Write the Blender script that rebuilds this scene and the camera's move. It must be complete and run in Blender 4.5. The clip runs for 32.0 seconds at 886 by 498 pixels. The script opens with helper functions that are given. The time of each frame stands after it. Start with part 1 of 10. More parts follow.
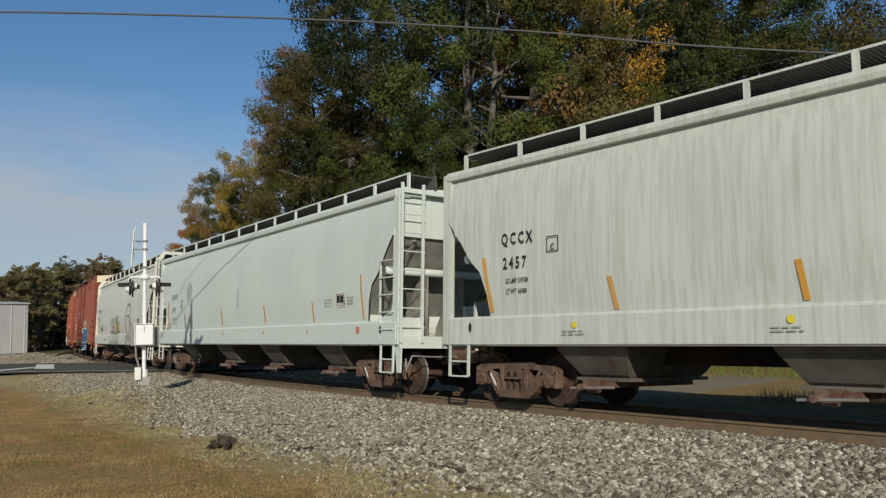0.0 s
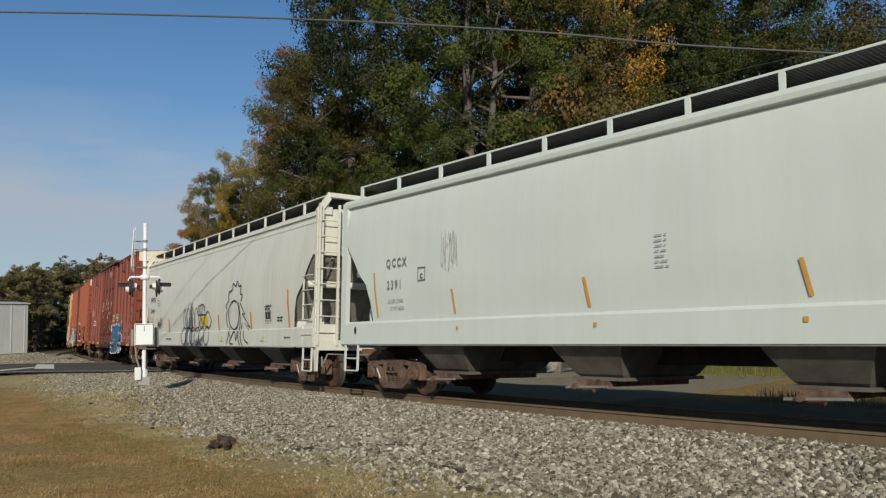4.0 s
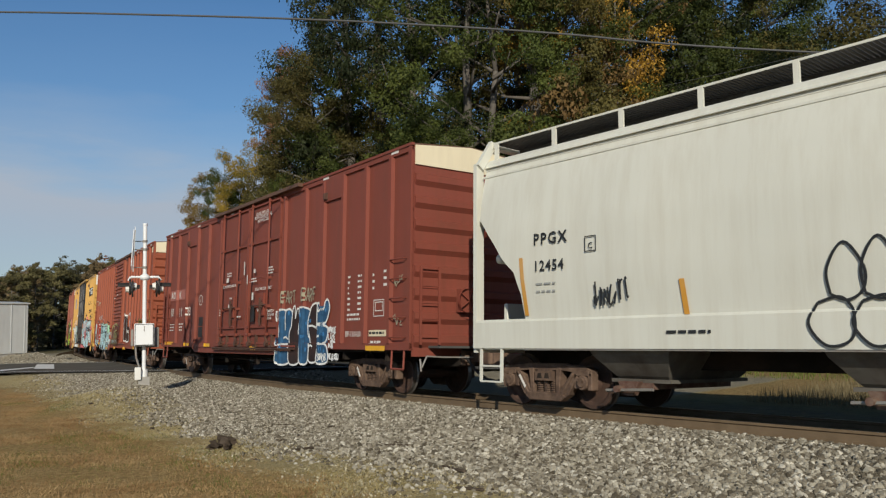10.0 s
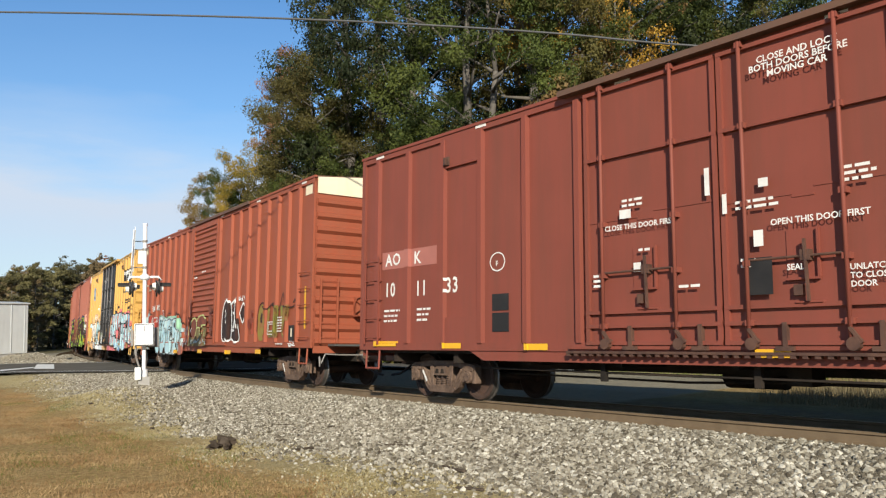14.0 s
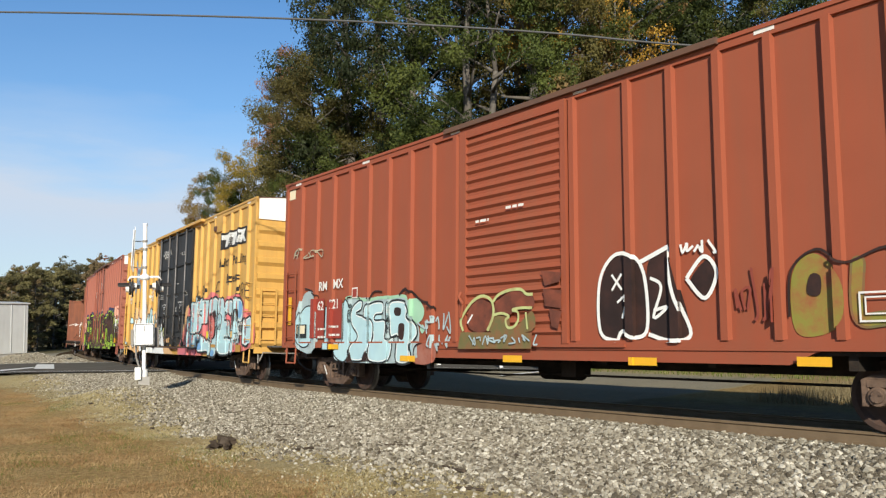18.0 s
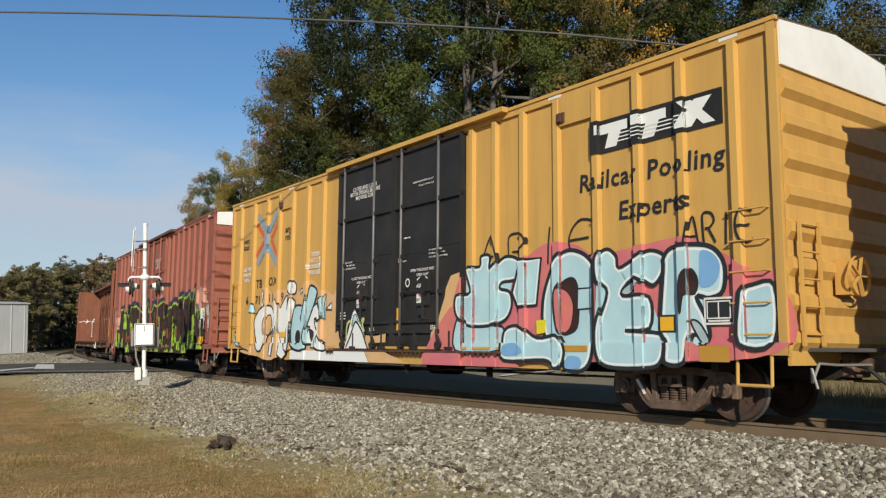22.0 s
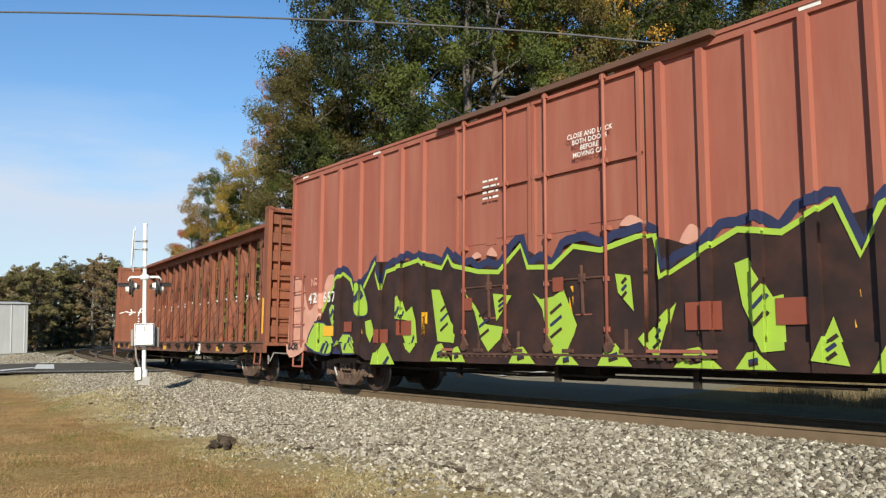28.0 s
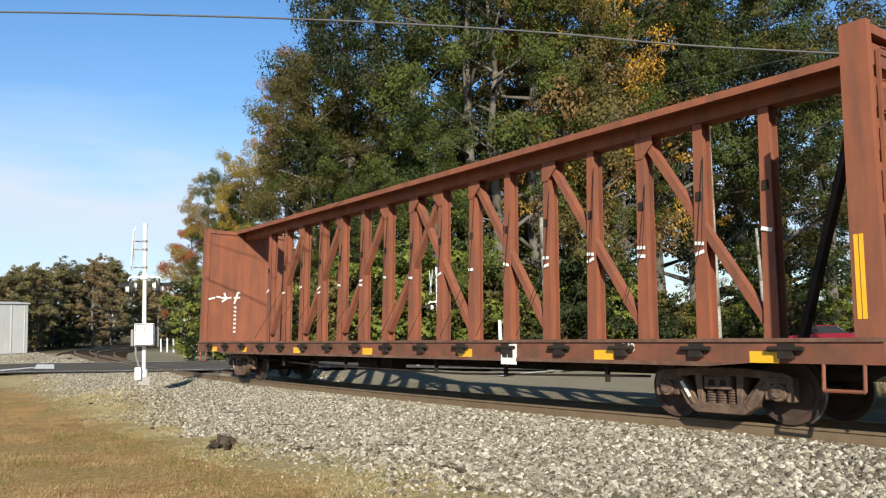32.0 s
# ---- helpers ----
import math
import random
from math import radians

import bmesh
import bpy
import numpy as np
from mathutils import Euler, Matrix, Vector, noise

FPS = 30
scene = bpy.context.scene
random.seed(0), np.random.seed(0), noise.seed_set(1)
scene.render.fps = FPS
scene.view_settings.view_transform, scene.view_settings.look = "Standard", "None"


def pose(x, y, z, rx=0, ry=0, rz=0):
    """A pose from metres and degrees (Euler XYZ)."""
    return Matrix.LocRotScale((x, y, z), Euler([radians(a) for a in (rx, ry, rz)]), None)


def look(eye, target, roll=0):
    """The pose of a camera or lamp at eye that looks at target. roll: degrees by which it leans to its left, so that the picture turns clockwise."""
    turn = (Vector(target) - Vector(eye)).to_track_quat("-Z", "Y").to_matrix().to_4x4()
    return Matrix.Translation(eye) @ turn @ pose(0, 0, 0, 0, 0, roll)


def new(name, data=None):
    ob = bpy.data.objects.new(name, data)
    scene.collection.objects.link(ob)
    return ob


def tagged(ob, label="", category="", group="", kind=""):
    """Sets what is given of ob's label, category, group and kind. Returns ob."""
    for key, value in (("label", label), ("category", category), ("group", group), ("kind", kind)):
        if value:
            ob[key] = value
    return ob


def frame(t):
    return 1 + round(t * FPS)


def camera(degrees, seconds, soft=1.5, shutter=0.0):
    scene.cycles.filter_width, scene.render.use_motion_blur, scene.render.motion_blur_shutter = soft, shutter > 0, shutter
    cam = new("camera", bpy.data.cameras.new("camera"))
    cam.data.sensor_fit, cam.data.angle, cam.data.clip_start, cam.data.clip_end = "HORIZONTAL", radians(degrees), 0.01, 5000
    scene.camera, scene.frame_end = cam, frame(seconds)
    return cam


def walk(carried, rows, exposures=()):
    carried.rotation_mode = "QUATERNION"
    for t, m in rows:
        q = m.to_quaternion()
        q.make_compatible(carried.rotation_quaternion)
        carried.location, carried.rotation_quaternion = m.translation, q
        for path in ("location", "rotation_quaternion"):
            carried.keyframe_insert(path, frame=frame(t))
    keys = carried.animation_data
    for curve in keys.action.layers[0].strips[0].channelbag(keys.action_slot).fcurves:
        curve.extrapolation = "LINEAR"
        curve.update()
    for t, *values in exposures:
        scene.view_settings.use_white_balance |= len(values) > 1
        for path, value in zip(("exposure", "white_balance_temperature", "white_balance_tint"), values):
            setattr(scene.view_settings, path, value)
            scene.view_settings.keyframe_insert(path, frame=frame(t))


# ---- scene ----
EYE = (0.0, 0.0, 1.5)
cam = camera(57.774, 32.0, soft=1.25)
TILT, TURN, LEAN = 5.5777, 139.292, 1.554
aim = Vector((math.cos(radians(TILT)) * math.cos(radians(TURN)), math.cos(radians(TILT)) * math.sin(radians(TURN)), math.sin(radians(TILT))))
STAND = look(EYE, Vector(EYE) + aim * 10, -LEAN)
walk(cam, [(0.0, STAND), (32.0, STAND)], [(0.0, -0.46), (3.0, -0.46), (6.0, -0.4), (10.3, -0.42), (11.0, -0.03), (11.8, 0.29), (16.5, 0.29), (19.0, 0.12), (21.5, -0.15), (23.0, -0.15), (24.0, 0.09), (25.0, -0.2), (25.6, -0.13), (27.6, 0.25), (30.0, 0.43), (32.0, 0.47)])

# ---- light ----
SUN_EL, SUN_AZ = 25.5, 129.5
world = bpy.data.worlds.new("sky")
scene.world = world
world.use_nodes = True
wn = world.node_tree
wn.nodes.clear()
w_out = wn.nodes.new("ShaderNodeOutputWorld")
w_bg = wn.nodes.new("ShaderNodeBackground")
w_sky = wn.nodes.new("ShaderNodeTexSky")
w_sky.sky_type = "NISHITA"
w_sky.sun_disc = False
w_sky.sun_elevation, w_sky.sun_rotation = radians(SUN_EL), radians(SUN_AZ)
w_sky.air_density, w_sky.dust_density, w_sky.ozone_density = 1.3, 0.0, 4.0
w_bg.inputs["Strength"].default_value = 0.082
# a bank of thin cloud low in the sky, with an uneven upper edge
w_co = wn.nodes.new("ShaderNodeTexCoord")
w_sep = wn.nodes.new("ShaderNodeSeparateXYZ")
wn.links.new(w_co.outputs["Generated"], w_sep.inputs[0])
w_map = wn.nodes.new("ShaderNodeMapping")
w_map.inputs["Scale"].default_value = (1.6, 1.6, 8.0)
w_no = wn.nodes.new("ShaderNodeTexNoise")
w_no.inputs["Scale"].default_value, w_no.inputs["Detail"].default_value, w_no.inputs["Roughness"].default_value = 1.5, 8, 0.55
wn.links.new(w_co.outputs["Generated"], w_map.inputs["Vector"])
wn.links.new(w_map.outputs[0], w_no.inputs["Vector"])
w_warp = wn.nodes.new("ShaderNodeMath")
w_warp.operation = "MULTIPLY_ADD"
w_warp.inputs[1].default_value = 0.16
wn.links.new(w_no.outputs["Fac"], w_warp.inputs[0])
wn.links.new(w_sep.outputs["Z"], w_warp.inputs[2])
w_hi = wn.nodes.new("ShaderNodeValToRGB")
w_hi.color_ramp.elements[0].position, w_hi.color_ramp.elements[0].color = 0.0, (0.45, 0.45, 0.45, 1)
w_hi.color_ramp.elements[1].position, w_hi.color_ramp.elements[1].color = 0.47, (0.0, 0.0, 0.0, 1)
for w_p, w_v in ((0.10, 0.42), (0.19, 0.75), (0.245, 0.95), (0.285, 0.35), (0.345, 0.06)):
    w_e = w_hi.color_ramp.elements.new(w_p)
    w_e.color = (w_v, w_v, w_v, 1)
wn.links.new(w_warp.outputs[0], w_hi.inputs["Fac"])
w_sat = wn.nodes.new("ShaderNodeHueSaturation")
w_sat.inputs["Saturation"].default_value = 1.05
wn.links.new(w_sky.outputs[0], w_sat.inputs["Color"])
w_mix = wn.nodes.new("ShaderNodeMix")
w_mix.data_type = "RGBA"
w_mix.clamp_factor = True
w_mix.inputs["B"].default_value = (6.6, 7.4, 8.6, 1)
wn.links.new(w_hi.outputs["Color"], w_mix.inputs["Factor"])
w_tint = wn.nodes.new("ShaderNodeMix")
w_tint.data_type, w_tint.blend_type = "RGBA", "MULTIPLY"
w_up = wn.nodes.new("ShaderNodeMapRange")
w_up.inputs["From Min"].default_value, w_up.inputs["From Max"].default_value = 0.38, 0.8
w_up.inputs["To Min"].default_value, w_up.inputs["To Max"].default_value = 0.0, 1.0
wn.links.new(w_sep.outputs["Z"], w_up.inputs["Value"])
w_deep = wn.nodes.new("ShaderNodeMix")
w_deep.data_type = "RGBA"
w_deep.inputs["A"].default_value, w_deep.inputs["B"].default_value = (0.92, 1.17, 1.4, 1), (0.62, 0.60, 0.56, 1)
wn.links.new(w_up.outputs["Result"], w_deep.inputs["Factor"])
wn.links.new(w_deep.outputs["Result"], w_tint.inputs["B"])
w_tint.inputs["Factor"].default_value = 1.0
wn.links.new(w_sat.outputs["Color"], w_tint.inputs["A"])
wn.links.new(w_tint.outputs["Result"], w_mix.inputs["A"])
wn.links.new(w_mix.outputs["Result"], w_bg.inputs["Color"])
wn.links.new(w_bg.outputs[0], w_out.inputs["Surface"])
sun = new("sun", bpy.data.lights.new("sun", "SUN"))
sun.data.energy, sun.data.angle, sun.data.color = 5.0, radians(0.55), (0.98, 0.915, 0.765)
sun_from = Vector((math.sin(radians(SUN_AZ)) * math.cos(radians(SUN_EL)), math.cos(radians(SUN_AZ)) * math.cos(radians(SUN_EL)), math.sin(radians(SUN_EL))))
sun.matrix_world = look(sun_from * 200, (0, 0, 0))


# ---- materials ----
def mat(name, color, rough=0.7, metal=0.0, vary=0.12, scale=3.0, bump=0.0, bump_scale=40.0, dirt=None, dirt_amt=0.0, dirt_scale=1.2, streak=0.0, hue=0.0):
    """Painted, stone or metal surface: colour drift at two scales, dirt patches, vertical streaks and fine relief."""
    m = bpy.data.materials.new(name)
    m.use_nodes = True
    nt = m.node_tree
    b = nt.nodes["Principled BSDF"]
    b.inputs["Roughness"].default_value, b.inputs["Metallic"].default_value = rough, metal
    b.inputs["Specular IOR Level"].default_value = 0.0 if rough > 0.84 else 0.28 if rough > 0.54 else 0.5
    co = nt.nodes.new("ShaderNodeTexCoord")
    n1 = nt.nodes.new("ShaderNodeTexNoise")
    n1.inputs["Scale"].default_value, n1.inputs["Detail"].default_value = scale, 6
    nt.links.new(co.outputs["Object"], n1.inputs["Vector"])
    oi = nt.nodes.new("ShaderNodeObjectInfo")
    mix = nt.nodes.new("ShaderNodeMix")
    mix.data_type = "RGBA"
    lo = [max(0.0, c * (1 - vary)) for c in color]
    hi = [min(1.0, c * (1 + vary)) for c in color]
    mix.inputs["A"].default_value, mix.inputs["B"].default_value = (*lo, 1), (*hi, 1)
    nt.links.new(n1.outputs["Fac"], mix.inputs["Factor"])
    last = mix.outputs["Result"]
    if dirt_amt > 0:
        n2 = nt.nodes.new("ShaderNodeTexNoise")
        n2.inputs["Scale"].default_value, n2.inputs["Detail"].default_value, n2.inputs["Roughness"].default_value = dirt_scale, 8, 0.65
        mp = nt.nodes.new("ShaderNodeMapping")
        if streak:
            mp.inputs["Scale"].default_value = (streak, streak, 0.22)
        nt.links.new(co.outputs["Object"], mp.inputs["Vector"])
        nt.links.new(mp.outputs[0], n2.inputs["Vector"])
        rp = nt.nodes.new("ShaderNodeValToRGB")
        rp.color_ramp.elements[0].position, rp.color_ramp.elements[1].position = 0.42, 0.72
        rp.color_ramp.elements[0].color, rp.color_ramp.elements[1].color = (0, 0, 0, 1), (dirt_amt, dirt_amt, dirt_amt, 1)
        nt.links.new(n2.outputs["Fac"], rp.inputs["Fac"])
        m2 = nt.nodes.new("ShaderNodeMix")
        m2.data_type = "RGBA"
        m2.inputs["B"].default_value = (*dirt, 1)
        nt.links.new(last, m2.inputs["A"])
        nt.links.new(rp.outputs["Color"], m2.inputs["Factor"])
        last = m2.outputs["Result"]
    if hue:
        hs = nt.nodes.new("ShaderNodeHueSaturation")
        mr = nt.nodes.new("ShaderNodeMapRange")
        mr.inputs["To Min"].default_value, mr.inputs["To Max"].default_value = 1 - hue, 1 + hue
        nt.links.new(oi.outputs["Random"], mr.inputs["Value"])
        nt.links.new(mr.outputs["Result"], hs.inputs["Value"])
        nt.links.new(last, hs.inputs["Color"])
        last = hs.outputs["Color"]
    nt.links.new(last, b.inputs["Base Color"])
    if bump:
        n3 = nt.nodes.new("ShaderNodeTexNoise")
        n3.inputs["Scale"].default_value, n3.inputs["Detail"].default_value = bump_scale, 4
        nt.links.new(co.outputs["Object"], n3.inputs["Vector"])
        bp = nt.nodes.new("ShaderNodeBump")
        bp.inputs["Strength"].default_value, bp.inputs["Distance"].default_value = bump, 0.02
        nt.links.new(n3.outputs["Fac"], bp.inputs["Height"])
        nt.links.new(bp.outputs[0], b.inputs["Normal"])
    return m


def leaf_mat(name, color, other):
    """Leaves: each clump takes its own tone between two colours, and lets some light through."""
    m = bpy.data.materials.new(name)
    m.use_nodes = True
    nt = m.node_tree
    b = nt.nodes["Principled BSDF"]
    b.inputs["Roughness"].default_value = 0.6
    b.inputs["Specular IOR Level"].default_value = 0.2
    geo = nt.nodes.new("ShaderNodeNewGeometry")
    oi = nt.nodes.new("ShaderNodeObjectInfo")
    mix = nt.nodes.new("ShaderNodeMix")
    mix.data_type = "RGBA"
    mix.inputs["A"].default_value, mix.inputs["B"].default_value = (*color, 1), (*other, 1)
    tone = nt.nodes.new("ShaderNodeAttribute")
    tone.attribute_name = "tone"
    tm = nt.nodes.new("ShaderNodeMath")
    tm.operation = "MULTIPLY_ADD"
    tm.inputs[1].default_value = 0.35
    nt.links.new(geo.outputs["Random Per Island"], tm.inputs[0])
    nt.links.new(tone.outputs["Fac"], tm.inputs[2])
    nt.links.new(tm.outputs[0], mix.inputs["Factor"])
    hs = nt.nodes.new("ShaderNodeHueSaturation")
    mr = nt.nodes.new("ShaderNodeMapRange")
    mr.inputs["To Min"].default_value, mr.inputs["To Max"].default_value = 0.75, 1.2
    nt.links.new(oi.outputs["Random"], mr.inputs["Value"])
    nt.links.new(mr.outputs["Result"], hs.inputs["Value"])
    nt.links.new(mix.outputs["Result"], hs.inputs["Color"])
    nt.links.new(hs.outputs["Color"], b.inputs["Base Color"])
    tr = nt.nodes.new("ShaderNodeBsdfTranslucent")
    nt.links.new(hs.outputs["Color"], tr.inputs["Color"])
    ad = nt.nodes.new("ShaderNodeMixShader")
    ad.inputs[0].default_value = 0.2
    nt.links.new(b.outputs[0], ad.inputs[1])
    nt.links.new(tr.outputs[0], ad.inputs[2])
    nt.links.new(ad.outputs[0], nt.nodes["Material Output"].inputs["Surface"])
    return m


RUST = (0.16, 0.075, 0.04)
GRIME = (0.09, 0.075, 0.06)
M_HOPPER = mat("hopper_grey_paint", (0.60, 0.63, 0.575), 0.5, vary=0.06, scale=0.7, dirt=(0.41, 0.405, 0.35), dirt_amt=0.75, dirt_scale=2.2, streak=5.0)
M_HOPPER_B = mat("hopper_pale_paint", (0.64, 0.69, 0.65), 0.5, vary=0.04, scale=0.7, dirt=(0.5, 0.49, 0.42), dirt_amt=0.2, dirt_scale=1.6, streak=3.0)
M_HOPPER_C = mat("hopper_cream_paint", (0.70, 0.695, 0.62), 0.5, vary=0.05, scale=0.7, dirt=(0.44, 0.38, 0.28), dirt_amt=0.25, dirt_scale=1.6, streak=3.0)
M_RED_D = mat("oxide_red_paint", (0.235, 0.062, 0.042), 0.6, vary=0.12, scale=1.2, dirt=(0.17, 0.06, 0.04), dirt_amt=0.6, dirt_scale=1.4, streak=2.5, bump=0.05)
M_RED_E = mat("orange_red_paint", (0.315, 0.082, 0.042), 0.6, vary=0.1, scale=1.2, dirt=(0.26, 0.09, 0.05), dirt_amt=0.6, dirt_scale=1.4, streak=2.5, bump=0.05)
M_RED_G = mat("faded_red_paint", (0.31, 0.10, 0.068), 0.65, vary=0.1, scale=1.2, dirt=(0.40, 0.19, 0.13), dirt_amt=0.5, dirt_scale=1.2, streak=2.0, bump=0.05)
M_RED_H = mat("weathered_red_steel", (0.26, 0.09, 0.048), 0.7, vary=0.2, scale=2.5, dirt=(0.12, 0.06, 0.045), dirt_amt=0.8, dirt_scale=2.2, streak=1.6, bump=0.15)
M_YELLOW = mat("freight_yellow_paint", (0.61, 0.355, 0.095), 0.55, vary=0.08, scale=1.2, dirt=(0.42, 0.24, 0.08), dirt_amt=0.5, dirt_scale=1.5, streak=2.5)
M_BLACK = mat("black_paint", (0.022, 0.021, 0.021), 0.55, vary=0.3, scale=2, dirt=(0.06, 0.05, 0.045), dirt_amt=0.5)
M_CREAM = mat("cream_paint", (0.80, 0.70, 0.50), 0.6, vary=0.05, dirt=(0.5, 0.4, 0.28), dirt_amt=0.3, streak=2)
M_WHITE = mat("white_paint", (0.80, 0.79, 0.75), 0.55, vary=0.05, dirt=(0.5, 0.46, 0.4), dirt_amt=0.3)
M_TRUCK = mat("rusty_cast_steel", (0.10, 0.064, 0.047), 0.8, vary=0.45, scale=6, dirt=(0.25, 0.165, 0.115), dirt_amt=0.8, dirt_scale=4, bump=0.3, bump_scale=30)
M_WHEEL = mat("rusty_wheel_steel", (0.085, 0.048, 0.035), 0.75, vary=0.35, scale=5, dirt=(0.035, 0.028, 0.024), dirt_amt=0.9, dirt_scale=3, bump=0.15)
M_TREAD = mat("polished_wheel_tread", (0.22, 0.20, 0.185), 0.45, metal=0.8, vary=0.15)
M_UNDER = mat("grimy_underframe", (0.03, 0.026, 0.023), 0.85, vary=0.4, scale=4, dirt=(0.08, 0.055, 0.04), dirt_amt=0.6, bump=0.2)
M_STEEL = mat("dull_grey_steel", (0.30, 0.29, 0.27), 0.6, metal=0.3, vary=0.15, dirt=RUST, dirt_amt=0.5, dirt_scale=3)
M_MESH = mat("walkway_grating", (0.10, 0.095, 0.09), 0.7, metal=0.2, vary=0.2)
M_REFL = mat("yellow_reflector", (0.80, 0.42, 0.02), 0.4, vary=0.08, scale=8)
M_STRIPE = mat("orange_stripe_paint", (0.62, 0.30, 0.05), 0.6, vary=0.12, scale=4, dirt=(0.5, 0.4, 0.28), dirt_amt=0.4)
M_INK = mat("black_lettering", (0.025, 0.027, 0.03), 0.6, vary=0.2)
M_CHALK = mat("white_lettering", (0.78, 0.76, 0.72), 0.6, vary=0.1, dirt=(0.45, 0.3, 0.25), dirt_amt=0.3, dirt_scale=5)
M_RAIL = mat("rusty_rail_steel", (0.15, 0.105, 0.064), 0.7, vary=0.2, scale=5, dirt=(0.22, 0.155, 0.095), dirt_amt=0.6, dirt_scale=3, bump=0.1)
M_RAILTOP = mat("worn_rail_head", (0.34, 0.31, 0.28), 0.35, metal=0.8, vary=0.15)
M_TIE = mat("creosoted_wood", (0.065, 0.05, 0.038), 0.9, vary=0.35, scale=3, dirt=(0.16, 0.12, 0.09), dirt_amt=0.5, dirt_scale=4, bump=0.4, bump_scale=25, hue=0.3)
M_ASPHALT = mat("worn_asphalt", (0.11, 0.103, 0.092), 0.85, vary=0.25, scale=1.5, dirt=(0.18, 0.17, 0.155), dirt_amt=0.5, dirt_scale=0.5, bump=0.3, bump_scale=90)
M_ROADPAINT = mat("white_road_paint", (0.75, 0.75, 0.73), 0.7, vary=0.1, scale=8, dirt=(0.25, 0.25, 0.25), dirt_amt=0.5, dirt_scale=6)
M_ALU = mat("white_mast_paint", (0.82, 0.83, 0.84), 0.4, vary=0.03, dirt=(0.6, 0.6, 0.58), dirt_amt=0.2)
M_SHED = mat("galvanised_sheet", (0.56, 0.57, 0.57), 0.5, metal=0.0, vary=0.08, scale=1.5, dirt=(0.3, 0.3, 0.3), dirt_amt=0.3, streak=2)
M_BARK = mat("tree_bark", (0.13, 0.115, 0.10), 0.95, vary=0.4, scale=4, dirt=(0.22, 0.20, 0.175), dirt_amt=0.5, dirt_scale=3, bump=0.6, bump_scale=18)
M_WIRE = mat("weathered_cable", (0.10, 0.10, 0.10), 0.7, vary=0.1)
L_GREEN = leaf_mat("green_leaves", (0.022, 0.038, 0.010), (0.135, 0.155, 0.034))
L_BUSH = leaf_mat("bright_green_leaves", (0.05, 0.078, 0.014), (0.24, 0.25, 0.05))
# dark green, deepened to put the wood's inner shade into the leaf colour
L_DARK = leaf_mat("dark_green_leaves", (0.010, 0.018, 0.007), (0.055, 0.068, 0.022))
L_OLIVE = leaf_mat("olive_leaves", (0.035, 0.036, 0.011), (0.19, 0.155, 0.045))
L_GOLD = leaf_mat("golden_leaves", (0.16, 0.10, 0.02), (0.46, 0.30, 0.06))
# L_FAR leaves: the haze of distance is mixed into the leaf colours
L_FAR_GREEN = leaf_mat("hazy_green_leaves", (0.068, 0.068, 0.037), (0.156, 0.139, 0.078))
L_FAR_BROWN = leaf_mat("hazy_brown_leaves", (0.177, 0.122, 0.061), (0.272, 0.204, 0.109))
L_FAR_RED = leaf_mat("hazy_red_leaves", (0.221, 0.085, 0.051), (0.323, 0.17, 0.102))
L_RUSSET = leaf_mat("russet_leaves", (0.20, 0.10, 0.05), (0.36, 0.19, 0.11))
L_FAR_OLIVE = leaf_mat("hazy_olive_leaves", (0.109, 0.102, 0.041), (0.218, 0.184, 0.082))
L_TURN = leaf_mat("yellowing_leaves", (0.11, 0.10, 0.018), (0.42, 0.27, 0.04))
L_RED = leaf_mat("red_leaves", (0.24, 0.055, 0.03), (0.40, 0.15, 0.07))
L_AMBER = leaf_mat("amber_leaves", (0.34, 0.19, 0.03), (0.60, 0.36, 0.06))
L_BROWN = leaf_mat("brown_leaves", (0.13, 0.075, 0.03), (0.22, 0.14, 0.05))


# ---- mesh helpers ----
def box(bm, x0, x1, y0, y1, z0, z1):
    v = [bm.verts.new((x, y, z)) for x in (x0, x1) for y in (y0, y1) for z in (z0, z1)]
    for q in ((0, 1, 3, 2), (4, 6, 7, 5), (0, 4, 5, 1), (2, 3, 7, 6), (0, 2, 6, 4), (1, 5, 7, 3)):
        bm.faces.new([v[i] for i in q])
    return bm


def prism(bm, pts, a, b, axis="y"):
    """A solid with the outline pts, drawn from a to b along an axis: pts are (x, z) for y, (y, z) for x, (x, y) for z."""
    def at(p, h):
        return {"y": (p[0], h, p[1]), "x": (h, p[0], p[1]), "z": (p[0], p[1], h)}[axis]
    lo, hi = [bm.verts.new(at(p, a)) for p in pts], [bm.verts.new(at(p, b)) for p in pts]
    bm.faces.new(lo)
    bm.faces.new(hi[::-1])
    for i in range(len(pts)):
        j = (i + 1) % len(pts)
        bm.faces.new((lo[j], lo[i], hi[i], hi[j]))
    return bm


def tube(bm, p, q, r, n=8, r2=None):
    """A round bar from p to q."""
    p, q = Vector(p), Vector(q)
    d = q - p
    m = Matrix.Translation((p + q) / 2) @ d.to_track_quat("Z", "Y").to_matrix().to_4x4()
    bmesh.ops.create_cone(bm, cap_ends=True, segments=n, radius1=r, radius2=r if r2 is None else r2, depth=d.length, matrix=m)
    return bm


def bar(bm, p, q, w, h):
    """A square bar from p to q, w wide across and h deep."""
    p, q = Vector(p), Vector(q)
    d = q - p
    m = Matrix.Translation((p + q) / 2) @ d.to_track_quat("Z", "Y").to_matrix().to_4x4() @ Matrix.Diagonal((w, h, d.length, 1))
    bmesh.ops.create_cube(bm, size=1, matrix=m)
    return bm


def rod(bm, pts, r, n=6):
    for p, q in zip(pts, pts[1:]):
        tube(bm, p, q, r, n)
    return bm


